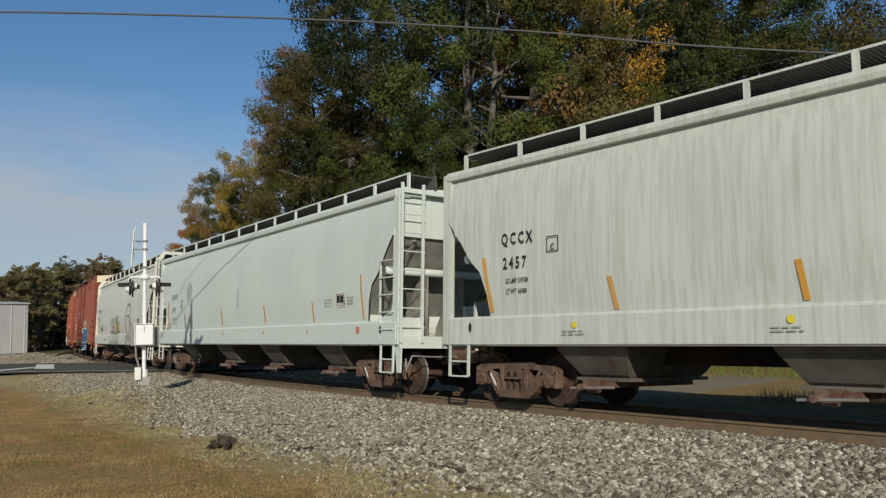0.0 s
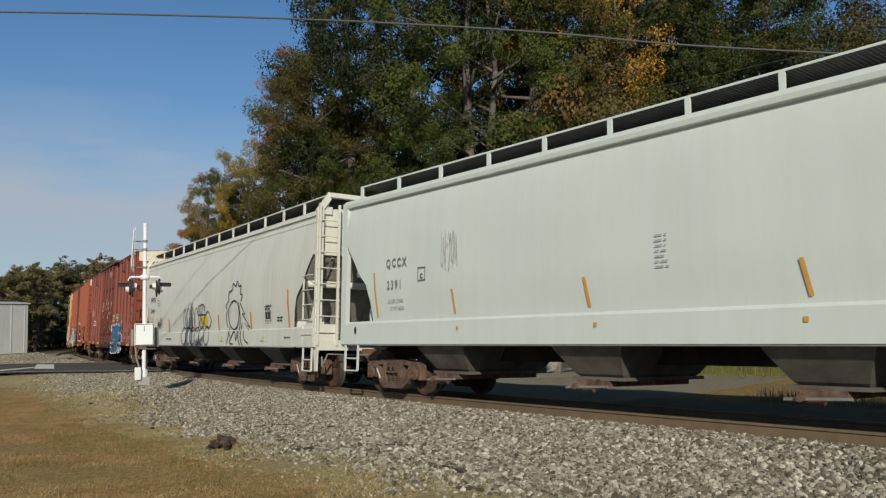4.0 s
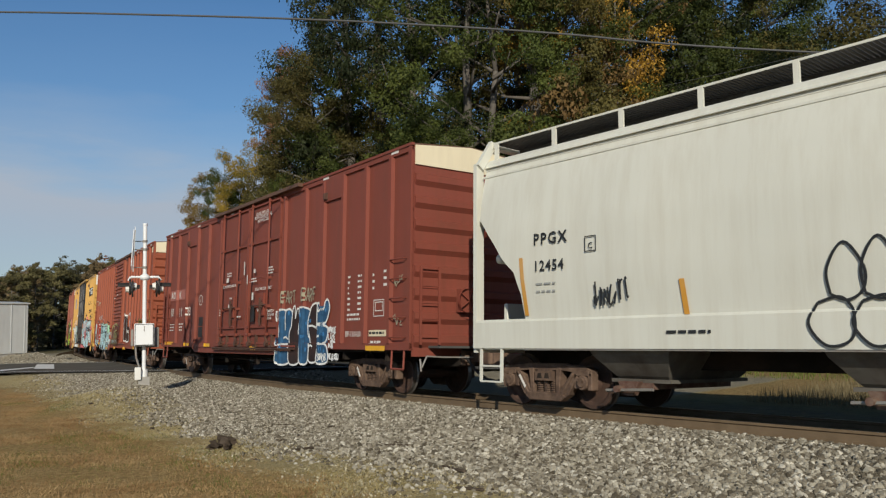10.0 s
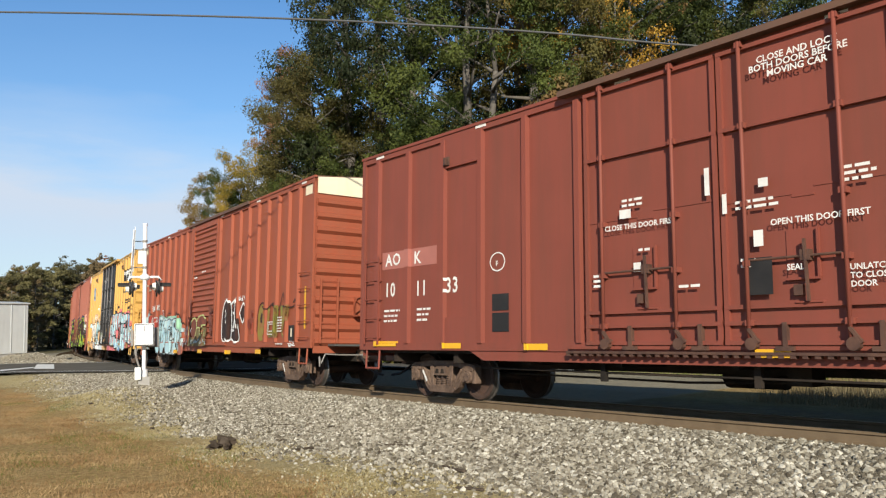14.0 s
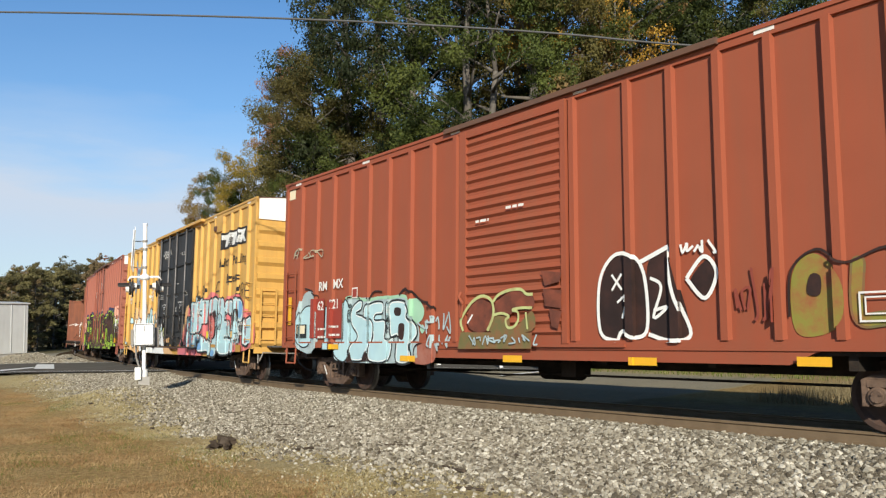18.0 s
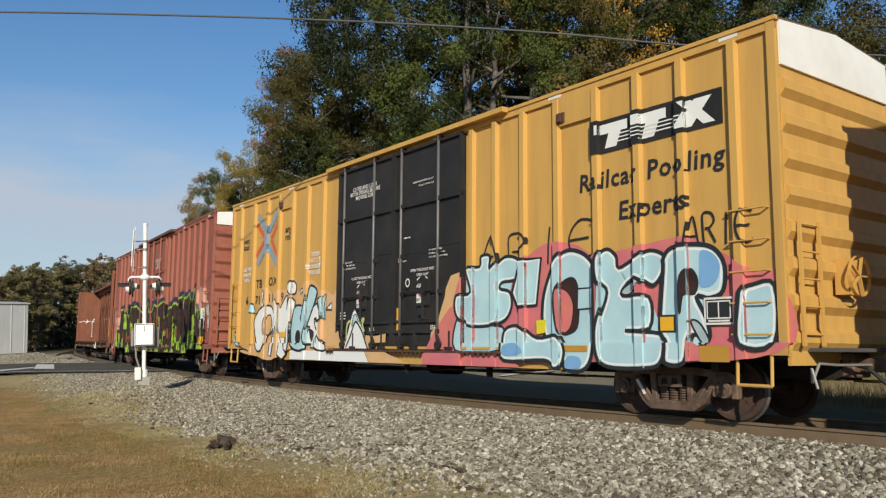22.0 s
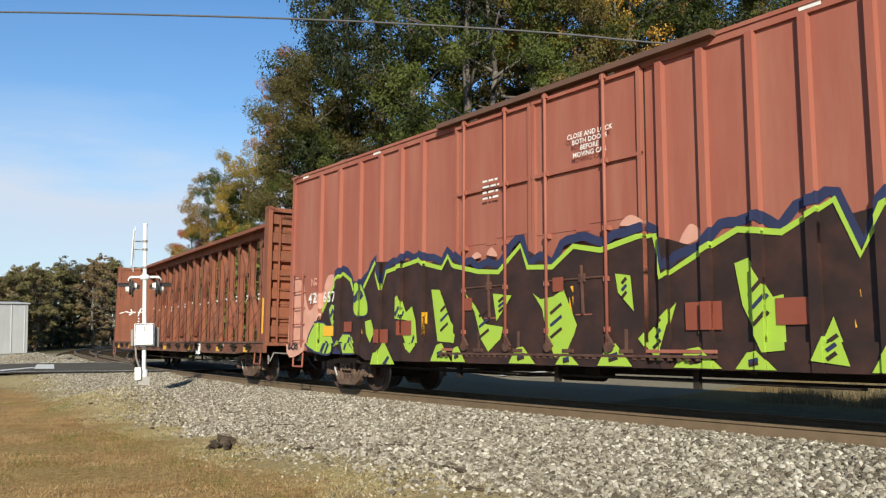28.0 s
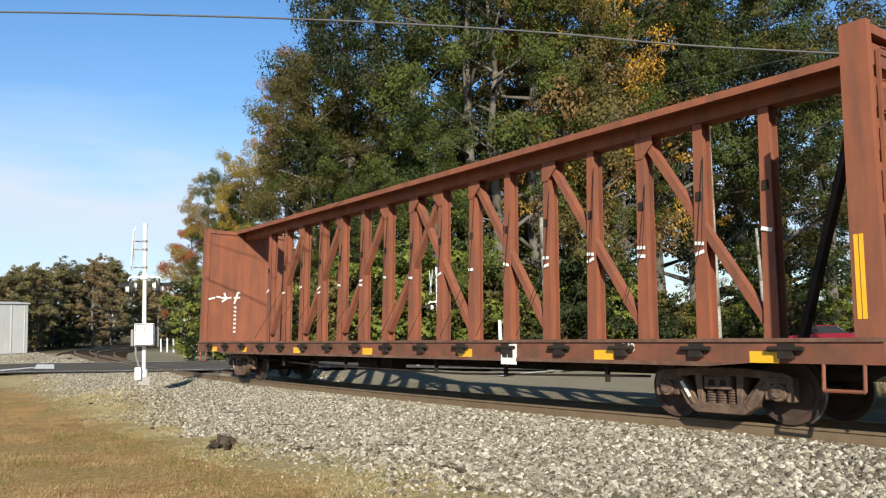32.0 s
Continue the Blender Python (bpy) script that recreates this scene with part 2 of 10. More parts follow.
def mesh_of(name, bm, material, smooth=False, bevel=0.0):
    if bevel:
        bmesh.ops.bevel(bm, geom=[e for e in bm.edges], offset=bevel, segments=1, affect="EDGES", clamp_overlap=True)
    bmesh.ops.recalc_face_normals(bm, faces=bm.faces)
    me = bpy.data.meshes.new(name)
    bm.to_mesh(me)
    bm.free()
    if smooth:
        me.polygons.foreach_set("use_smooth", [True] * len(me.polygons))
    me.materials.append(material)
    return me


def part(name, bm, material, parent, label="", smooth=False, bevel=0.0, at=None):
    ob = new(name, mesh_of(name, bm, material, smooth, bevel))
    ob.parent = parent
    if at is not None:
        ob.matrix_basis = at
    if label:
        tagged(ob, label)
    return ob


def shared(name, me, parent, at=None, label=""):
    ob = new(name, me)
    ob.parent = parent
    if at is not None:
        ob.matrix_basis = at
    if label:
        tagged(ob, label)
    return ob


def B():
    return bmesh.new()


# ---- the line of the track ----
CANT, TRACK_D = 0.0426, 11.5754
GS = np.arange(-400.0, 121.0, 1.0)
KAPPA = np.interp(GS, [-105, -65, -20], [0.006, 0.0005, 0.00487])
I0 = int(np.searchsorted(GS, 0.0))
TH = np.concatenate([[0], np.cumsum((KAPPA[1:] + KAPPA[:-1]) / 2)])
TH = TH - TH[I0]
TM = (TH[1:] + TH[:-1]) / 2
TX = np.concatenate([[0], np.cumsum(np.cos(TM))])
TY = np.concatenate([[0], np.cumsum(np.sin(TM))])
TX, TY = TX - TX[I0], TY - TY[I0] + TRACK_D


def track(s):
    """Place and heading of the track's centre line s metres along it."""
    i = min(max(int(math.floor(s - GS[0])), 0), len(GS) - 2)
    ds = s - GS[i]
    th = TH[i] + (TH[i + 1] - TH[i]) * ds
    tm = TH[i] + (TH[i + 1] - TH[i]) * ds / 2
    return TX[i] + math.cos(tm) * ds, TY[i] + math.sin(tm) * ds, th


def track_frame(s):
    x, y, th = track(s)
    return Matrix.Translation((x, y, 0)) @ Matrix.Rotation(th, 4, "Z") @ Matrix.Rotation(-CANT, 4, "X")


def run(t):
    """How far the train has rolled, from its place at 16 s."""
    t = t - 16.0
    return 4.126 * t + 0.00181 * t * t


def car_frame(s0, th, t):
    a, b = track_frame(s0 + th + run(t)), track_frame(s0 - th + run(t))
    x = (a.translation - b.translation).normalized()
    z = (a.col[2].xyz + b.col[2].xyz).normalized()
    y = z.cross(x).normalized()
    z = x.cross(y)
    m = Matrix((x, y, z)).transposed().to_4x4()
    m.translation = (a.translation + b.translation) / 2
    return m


# ---- ground, track and road ----
def lateral(x, y):
    """Signed distance of places from the track's centre line, less than 0 on the near side."""
    x, y = np.asarray(x, float), np.asarray(y, float)
    near_x, near_y, near_th = TX[::2], TY[::2], TH[::2]
    out = np.empty(x.size)
    xf, yf = x.ravel(), y.ravel()
    for a in range(0, x.size, 4000):
        d2 = (xf[a:a + 4000, None] - near_x) ** 2 + (yf[a:a + 4000, None] - near_y) ** 2
        i = d2.argmin(1)
        out[a:a + 4000] = -(xf[a:a + 4000] - near_x[i]) * np.sin(near_th[i]) + (yf[a:a + 4000] - near_y[i]) * np.cos(near_th[i])
    return out.reshape(x.shape)


ROAD_X = [-140.0, -76.0, -55.5, -47.0, -39.5, -33.5, -29.3, -27.4, -26.6, -26.2, -25.0, -22.0]
ROAD_Y = [-50.0, -6.0, 7.0, 12.0, 15.8, 20.0, 25.0, 31.0, 38.0, 52.0, 80.0, 140.0]
ROAD_HALF = 5.2


def road_off(x, y):
    px, py = np.asarray(ROAD_X), np.asarray(ROAD_Y)
    best = np.full(np.shape(x), 1e9)
    for i in range(len(px) - 1):
        ax, ay, bx, by = px[i], py[i], px[i + 1], py[i + 1]
        L2 = (bx - ax) ** 2 + (by - ay) ** 2
        u = np.clip(((x - ax) * (bx - ax) + (y - ay) * (by - ay)) / L2, 0, 1)
        best = np.minimum(best, np.hypot(x - ax - u * (bx - ax), y - ay - u * (by - ay)))
    return best


def ground_z(x, y):
    x, y = np.asarray(x, float), np.asarray(y, float)
    w = lateral(x, y)
    near = np.interp(-w, [1.2, 1.9, 4.6, 6.0, 9.0, 40.0], [-0.26, -0.24, -0.42, -0.44, -0.42, -0.42])
    far = np.interp(w, [1.2, 1.9, 4.0, 7.0, 17.0, 22.0, 27.0, 36.0, 120.0], [-0.26, -0.26, -0.52, -0.55, -0.5, 0.2, 1.5, 2.3, 3.5])
    ro = road_off(x, y)
    far = np.where(w > 17.0, -0.5 + (far + 0.5) * np.clip((ro - 7.0) / 9.0, 0, 1), far)
    z = np.where(w < 0, near, far)
    # the road climbs to the rails at the crossing
    k = np.clip((ROAD_HALF + 3.0 - ro) / 3.0, 0, 1) * np.clip((14 - np.abs(w)) / 8, 0, 1)
    z = z * (1 - k) + (-0.06) * k
    # a low heap of gravel round the foot of the signal
    z = z + 0.5 * np.exp(-(((x + 23.2) / 3.2) ** 2 + ((y - 8.2) / 1.3) ** 2)) * np.clip((-w - 1.9) / 0.8, 0, 1)
    # the gravel pad beyond the road
    z = z + 0.95 * np.exp(-(((x + 63.0) / 10.0) ** 2 + ((y - 14.5) / 7.0) ** 2)) * np.clip((-w - 1.9) / 2.5, 0, 1) * np.clip((ro - ROAD_HALF) / 3, 0, 1)
    return z


def grid_lines(lo, hi, a, b, fine, grow=1.35):
    out = list(np.arange(a, b + fine, fine))
    d = fine
    while out[-1] < hi:
        d *= grow
        out.append(out[-1] + d)
    d = fine
    while out[0] > lo:
        d *= grow
        out.insert(0, out[0] - d)
    return np.array(out)


def ground_material():
    m = bpy.data.materials.new("ground_grass_and_gravel")
    m.use_nodes = True
    nt = m.node_tree
    b = nt.nodes["Principled BSDF"]
    b.inputs["Roughness"].default_value = 0.95
    b.inputs["Specular IOR Level"].default_value = 0.03
    at = nt.nodes.new("ShaderNodeAttribute")
    at.attribute_name = "gravel"
    co = nt.nodes.new("ShaderNodeTexCoord")

    def noise_tex(scale, detail=6, rough=0.6):
        n = nt.nodes.new("ShaderNodeTexNoise")
        n.inputs["Scale"].default_value, n.inputs["Detail"].default_value, n.inputs["Roughness"].default_value = scale, detail, rough
        nt.links.new(co.outputs["Object"], n.inputs["Vector"])
        return n.outputs["Fac"]

    def ramp(src, stops):
        r = nt.nodes.new("ShaderNodeValToRGB")
        r.color_ramp.elements[0].position, r.color_ramp.elements[0].color = stops[0][0], (*stops[0][1], 1)
        r.color_ramp.elements[1].position, r.color_ramp.elements[1].color = stops[-1][0], (*stops[-1][1], 1)
        for p, c in stops[1:-1]:
            e = r.color_ramp.elements.new(p)
            e.color = (*c, 1)
        nt.links.new(src, r.inputs["Fac"])
        return r.outputs["Color"]

    def mixed(fac, a, c, mode="MIX"):
        x = nt.nodes.new("ShaderNodeMix")
        x.data_type, x.blend_type = "RGBA", mode
        if isinstance(fac, float):
            x.inputs["Factor"].default_value = fac
        else:
            nt.links.new(fac, x.inputs["Factor"])
        nt.links.new(a, x.inputs["A"])
        nt.links.new(c, x.inputs["B"])
        return x.outputs["Result"]

    grass = mixed(noise_tex(1.1, 6, 0.7), ramp(noise_tex(9), [(0.3, (0.203, 0.109, 0.047)), (0.5, (0.359, 0.215, 0.094)), (0.7, (0.515, 0.351, 0.179))]),
                  ramp(noise_tex(12), [(0.3, (0.148, 0.117, 0.047)), (0.5, (0.296, 0.234, 0.101)), (0.72, (0.468, 0.367, 0.195))]))
    grav = ramp(noise_tex(26, 8, 0.75), [(0.3, (0.148, 0.125, 0.09)), (0.45, (0.265, 0.234, 0.176)), (0.55, (0.343, 0.308, 0.234)), (0.72, (0.437, 0.398, 0.32))])
    dirt = ramp(noise_tex(18, 8, 0.7), [(0.3, (0.187, 0.144, 0.07)), (0.5, (0.367, 0.3, 0.156)), (0.7, (0.515, 0.437, 0.257))])
    mr = nt.nodes.new("ShaderNodeMapRange")
    mr.inputs["From Min"].default_value, mr.inputs["From Max"].default_value = 0.25, 0.75
    ad = nt.nodes.new("ShaderNodeMath")
    ad.operation = "ADD"
    nn = nt.nodes.new("ShaderNodeMath")
    nn.operation = "MULTIPLY_ADD"
    nn.inputs[1].default_value, nn.inputs[2].default_value = 0.7, -0.35
    nt.links.new(noise_tex(1.3, 6), nn.inputs[0])
    nt.links.new(at.outputs["Fac"], ad.inputs[0])
    nt.links.new(nn.outputs[0], ad.inputs[1])
    low = nt.nodes.new("ShaderNodeMapRange")
    low.inputs["From Min"].default_value, low.inputs["From Max"].default_value = 0.12, 0.4
    high = nt.nodes.new("ShaderNodeMapRange")
    high.inputs["From Min"].default_value, high.inputs["From Max"].default_value = 0.45, 0.8
    nt.links.new(ad.outputs[0], low.inputs["Value"])
    nt.links.new(ad.outputs[0], high.inputs["Value"])
    col = mixed(high.outputs["Result"], mixed(low.outputs["Result"], grass, dirt), grav)
    # floor colour: litter under the wood, and shade painted behind the track
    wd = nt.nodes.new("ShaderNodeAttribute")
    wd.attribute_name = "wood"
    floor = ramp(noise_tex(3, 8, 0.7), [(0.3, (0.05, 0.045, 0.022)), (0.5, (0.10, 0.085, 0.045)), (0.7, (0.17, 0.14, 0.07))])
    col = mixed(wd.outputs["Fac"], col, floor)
    nt.links.new(col, b.inputs["Base Color"])
    bp = nt.nodes.new("ShaderNodeBump")
    bp.inputs["Strength"].default_value, bp.inputs["Distance"].default_value = 0.8, 0.03
    nt.links.new(noise_tex(30, 6, 0.7), bp.inputs["Height"])
    nt.links.new(bp.outputs[0], b.inputs["Normal"])
    return m


def make_ground():
    xs = grid_lines(-2500, 2500, -72, 4, 0.4)
    ys = grid_lines(-2500, 2500, -2, 44, 0.4)
    gx, gy = np.meshgrid(xs, ys, indexing="ij")
    gz = ground_z(gx, gy)
    gz = gz + np.where((np.abs(lateral(gx, gy)) < 60), 0.02 * np.sin(gx * 1.7 + np.cos(gy * 2.1)) * np.sin(gy * 1.3), 0)
    ro = road_off(gx, gy)
    gz = np.where(ro < ROAD_HALF + 0.3, ground_z(gx, gy) - 0.09, gz)
    nx, ny = len(xs), len(ys)
    verts = np.stack([gx, gy, gz], -1).reshape(-1, 3)
    i = np.arange((nx - 1) * (ny - 1))
    a = (i // (ny - 1)) * ny + i % (ny - 1)
    faces = np.stack([a, a + ny, a + ny + 1, a + 1], -1)
    me = bpy.data.meshes.new("ground")
    me.from_pydata(verts.tolist(), [], faces.tolist())
    w = lateral(gx, gy).ravel()
    grav = np.where(w < 0, np.interp(-w, [4.1, 4.9, 6.0, 6.7], [1.0, 0.52, 0.36, 0.0]), np.interp(w - 8.0 * (gx.ravel() < -13), [5.0, 8.0], [1.0, 0.0]))
    pad = np.exp(-(((gx + 62.0) / 20.0) ** 2 + ((gy - 13.0) / 9.0) ** 2)).ravel()
    grav = np.where(w < 0, np.maximum(grav, np.clip(pad * 2.2, 0, 1)), grav)
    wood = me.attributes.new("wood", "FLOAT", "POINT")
    # darkened just beyond the track for the train's shadow, then the wood's floor
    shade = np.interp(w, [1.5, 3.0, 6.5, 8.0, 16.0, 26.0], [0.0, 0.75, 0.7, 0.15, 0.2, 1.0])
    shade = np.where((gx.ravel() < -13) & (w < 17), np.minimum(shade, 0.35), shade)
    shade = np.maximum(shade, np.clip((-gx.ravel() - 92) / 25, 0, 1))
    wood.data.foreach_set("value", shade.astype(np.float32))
    at = me.attributes.new("gravel", "FLOAT", "POINT")
    at.data.foreach_set("value", grav.astype(np.float32))
    me.polygons.foreach_set("use_smooth", [True] * len(me.polygons))
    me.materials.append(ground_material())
    ob = new("ground", me)
    tagged(ob, "dry brown grass and pale gravel along the railway", "ground", kind="structure")


def sweep(name, profile, s0, s1, step, material, label, kind="structure", off=0.0, drift=False):
    """A strip with the cross-section profile, (w, z) points, along the track."""
    verts, faces = [], []
    n = len(profile)
    ss = np.arange(s0, s1 + 0.01, step)
    for k, s in enumerate(ss):
        m = track_frame(float(s))
        for w, z in profile:
            verts.append(m @ Vector((0, w + off + (min(4.6, max(0.0, (-58.0 - s) * 0.075)) if drift else 0.0), z)))
        if k:
            for j in range(n - 1):
                a = (k - 1) * n + j
                faces.append((a, a + 1, a + 1 + n, a + n))
    me = bpy.data.meshes.new(name)
    me.from_pydata([tuple(v) for v in verts], [], faces)
    me.materials.append(material)
    ob = new(name, me)
    if label:
        tagged(ob, label, "track", kind=kind)
    return ob


RAIL_PROFILE = [(-0.07, -0.18), (-0.07, -0.165), (-0.012, -0.14), (-0.012, -0.05), (-0.036, -0.035), (-0.036, -0.006), (-0.028, 0.0),
                (0.028, 0.0), (0.036, -0.006), (0.036, -0.035), (0.012, -0.05), (0.012, -0.14), (0.07, -0.165), (0.07, -0.18)]


def make_track():
    # the far shoulder runs out as a dark strip where the train's shadow lies
    bed = sweep("ballast_bed", [(-2.6, -0.42), (-1.75, -0.215), (-1.2, -0.20), (1.2, -0.20), (1.75, -0.22), (3.4, -0.40), (5.2, -0.48), (5.8, -0.75)], -300, 60, 1.5, M_BED, "brown stained stone ballast bed under the track, darkened for train shade")
    for side in (-0.755, 0.755):
        rail = sweep("rail", RAIL_PROFILE, -300, 60, 1.0, M_RAIL, "rust brown steel rail with a worn head", off=side)
        top = sweep("rail_head", [(-0.026, 0.0015), (0.026, 0.0015)], -300, 60, 1.0, M_RAILTOP, "", off=side)
        top.parent = rail
    # a second track that leaves the first one beyond the crossing
    for side in (-0.755, 0.755):
        sweep("rail", RAIL_PROFILE, -300, -58, 1.0, M_RAIL, "rust brown steel rail of the second track", off=side, drift=True)
    sweep("ballast_bed", [(-2.2, -0.3), (-1.4, -0.18), (1.4, -0.18), (2.6, -0.5)], -300, -58, 1.5, M_BED, "brown stained stone ballast bed under the second track", drift=True)
    me = mesh_of("tie", box(B(), -0.115, 0.115, -1.3, 1.3, -0.34, -0.178), M_TIE, bevel=0.012)
    k = 0
    for s in np.arange(-70, 20, 0.5):
        shared("tie", me, bed, track_frame(float(s)) @ pose(random.uniform(-.02, .02), random.uniform(-.05, .05), 0, 0, 0, random.uniform(-1, 1)))


def make_road():
    px, py = np.asarray(ROAD_X), np.asarray(ROAD_Y)
    seg = np.concatenate([[0], np.cumsum(np.hypot(np.diff(px), np.diff(py)))])
    u = np.arange(0, seg[-1], 1.0)
    cx, cy = np.interp(u, seg, px), np.interp(u, seg, py)
    ker = np.ones(9) / 9
    cx[4:-4], cy[4:-4] = np.convolve(cx, ker, "valid"), np.convolve(cy, ker, "valid")
    dx, dy = np.gradient(cx), np.gradient(cy)
    L = np.hypot(dx, dy)
    dx, dy = dx / L, dy / L

    def ribbon(name, a, b, lift, material, u0=0.0, u1=1e9, n=9):
        keep = (u >= u0) & (u <= u1)
        o = np.linspace(a, b, n)
        x = cx[keep][:, None] - dy[keep][:, None] * o
        y = cy[keep][:, None] + dx[keep][:, None] * o
        z = ground_z(x, y) + lift
        k = keep.sum()
        i = np.arange((k - 1) * (n - 1))
        p = (i // (n - 1)) * n + i % (n - 1)
        me = bpy.data.meshes.new(name)
        me.from_pydata(np.stack([x, y, z], -1).reshape(-1, 3).tolist(), [], np.stack([p, p + n, p + n + 1, p + 1], -1).tolist())
        me.materials.append(material)
        return new(name, me)
    road = tagged(ribbon("road", -ROAD_HALF, ROAD_HALF, 0.03, M_ASPHALT, n=25), "worn grey asphalt road over the level crossing", "road", kind="structure")
    for off, wd in ((-ROAD_HALF + 0.5, 0.18), (ROAD_HALF - 0.5, 0.18)):
        line = ribbon("edge_line", off - wd / 2, off + wd / 2, 0.055, M_ROADPAINT, n=2)
        line.parent = road
    u2 = np.linspace(0, 1, 14)
    lx, ly = -22.35 - 0.4 * u2, 22.0 + 10.5 * u2
    lx, ly = np.stack([lx - 0.11, lx + 0.11], 1), np.stack([ly, ly], 1)
    me = bpy.data.meshes.new("lane_line")
    me.from_pydata(np.stack([lx, ly, ground_z(lx, ly) + 0.07], -1).reshape(-1, 3).tolist(), [], [(2 * k, 2 * k + 1, 2 * k + 3, 2 * k + 2) for k in range(13)])
    me.materials.append(M_ROADPAINT)
    new("lane_line", me).parent = road
    for name, sx, sy in (("stop_bar", [-44.3, -42.9, -50.1, -51.7], [10.8, 11.4, 13.3, 12.8]), ("edge_line", [-42.0, -45.6, -47.3, -43.9], [7.9, 11.1, 11.6, 8.2])):
        me = bpy.data.meshes.new(name)
        me.from_pydata([(x, y, -0.01) for x, y in zip(sx, sy)], [], [(0, 1, 2, 3)])
        me.materials.append(M_ROADPAINT)
        new(name, me).parent = road
    return road


# brown stain, with the shade under and behind the train in the colour
M_BED = mat("stained_shaded_ballast", (0.066, 0.046, 0.028), 0.95, vary=0.5, scale=22, dirt=(0.035, 0.026, 0.018), dirt_amt=0.7, dirt_scale=9, bump=1.0, bump_scale=26)
make_ground()
make_track()
make_road()


# ---- trees ----
def tree_meshes(seed, h, crown_r, crown_lo, leaves, size, lean=0.0, limbs=26, lump=0.23, bark=None):
    """A trunk with limbs, and a crown of many small leaf clumps gathered in lumps round the limbs' ends."""
    rnd = random.Random(seed)
    bm = B()
    ends = []
    top = Vector((lean * h, 0, h * 0.93))
    pts = [Vector((0, 0, 0))]
    for k in range(1, 7):
        f = k / 6
        pts.append(Vector((top.x * f + rnd.uniform(-.25, .25), rnd.uniform(-.25, .25), top.z * f)))
    r0 = h * 0.018 + 0.05
    for k in range(6):
        tube(bm, pts[k], pts[k + 1], r0 * (1 - k / 6.6), 7, r0 * (1 - (k + 1) / 6.6))
    for k in range(limbs):
        f = crown_lo + (1 - crown_lo) * (k + rnd.random()) / limbs
        a = k * 2.4 + rnd.uniform(-.5, .5)
        base = pts[0].lerp(top, f * 0.97)
        swell = math.sin(math.pi * min(1.0, 0.3 + 0.7 * (f - crown_lo) / (1.12 - crown_lo))) ** 0.6
        reach = crown_r * rnd.uniform(0.6, 1.05) * max(0.25, swell)
        tip = base + Vector((math.cos(a) * reach, math.sin(a) * reach, reach * rnd.uniform(0.1, 0.6)))
        mid = base.lerp(tip, 0.55) + Vector((rnd.uniform(-.3, .3), rnd.uniform(-.3, .3), rnd.uniform(-.3, .5)))
        tube(bm, base, mid, r0 * 0.34 * (1.1 - 0.7 * f), 6, r0 * 0.2 * (1.1 - 0.7 * f))
        tube(bm, mid, tip, r0 * 0.2 * (1.1 - 0.7 * f), 5, r0 * 0.05)
        ends += [(tip, 1.0)]
        for q in range(1):
            b2 = a + rnd.choice((-1, 1)) * rnd.uniform(0.5, 1.0)
            twig = mid + Vector((math.cos(b2), math.sin(b2), rnd.uniform(0.1, 0.7))) * reach * 0.5
            tube(bm, mid, twig, r0 * 0.1, 4, r0 * 0.03)
            ends.append((twig, 0.85))
    ends.append((top + Vector((0, 0, h * 0.06)), 0.9))
    trunk = mesh_of("trunk", bm, bark or M_BARK, smooth=True)
    # leaves gather in small clumps, and the clumps in larger lumps at the ends of the limbs
    rs = np.random.RandomState(seed)
    n_l, per = len(ends), 6
    tips = np.array([e[0] for e in ends])
    rad = crown_r * lump * np.array([e[1] for e in ends]) * (0.55 + 0.8 * rs.rand(n_l))
    d1 = rs.normal(size=(n_l * per, 3)) + np.array([0, 0, 0.25])
    d1 /= np.linalg.norm(d1, axis=1)[:, None]
    big = np.repeat(rad, per)
    mid_c = np.repeat(tips, per, 0) + d1 * (big * (0.35 + 0.6 * rs.rand(n_l * per)))[:, None] * np.array([1.1, 1.1, 0.75])
    mid_r = big * (0.24 + 0.26 * rs.rand(n_l * per))
    share = mid_r ** 2
    which = rs.choice(n_l * per, leaves, p=share / share.sum())
    d = rs.normal(size=(leaves, 3))
    d /= np.linalg.norm(d, axis=1)[:, None]
    rr = mid_r[which] * (0.45 + 0.6 * rs.rand(leaves) ** 0.7)
    rr = np.where(rs.rand(leaves) < 0.06, rr * 1.5, rr)
    p = mid_c[which] + d * rr[:, None] * np.array([1.15, 1.15, 0.7])
    nrm = rs.normal(size=(leaves, 3)) * 0.45 + d * 0.8 + d1[which] * 0.35 + np.array([0, 0, 0.3])
    nrm /= np.linalg.norm(nrm, axis=1)[:, None]
    t1 = np.cross(nrm, rs.normal(size=(leaves, 3)))
    t1 /= np.linalg.norm(t1, axis=1)[:, None]
    t2 = np.cross(nrm, t1)
    s1 = size * (0.55 + 0.9 * rs.rand(leaves))[:, None]
    v = np.stack([p + t1 * s1, p - t1 * s1 * 0.5 + t2 * s1 * 0.75, p - t1 * s1 * 0.5 - t2 * s1 * 0.75], 1).reshape(-1, 3)
    crown = bpy.data.meshes.new("crown")
    crown.from_pydata(v.tolist(), [], np.arange(leaves * 3).reshape(-1, 3).tolist())
    tone = crown.attributes.new("tone", "FLOAT", "FACE")
    lump_tone = np.repeat(rs.rand(n_l), per) * 0.35 + rs.rand(n_l * per) * 0.3
    tone.data.foreach_set("value", lump_tone[which].astype(np.float32))
    return trunk, crown


TREE_KINDS = {}


def tree_kind(key, seed, h, r, lo, leaves, size, leaf, lean=0.0, limbs=26, lump=0.23, bark=None):
    trunk, crown = tree_meshes(seed, h, r, lo, leaves, size, lean, limbs, lump, bark)
    crown.materials.append(leaf)
    TREE_KINDS[key] = (trunk, crown)


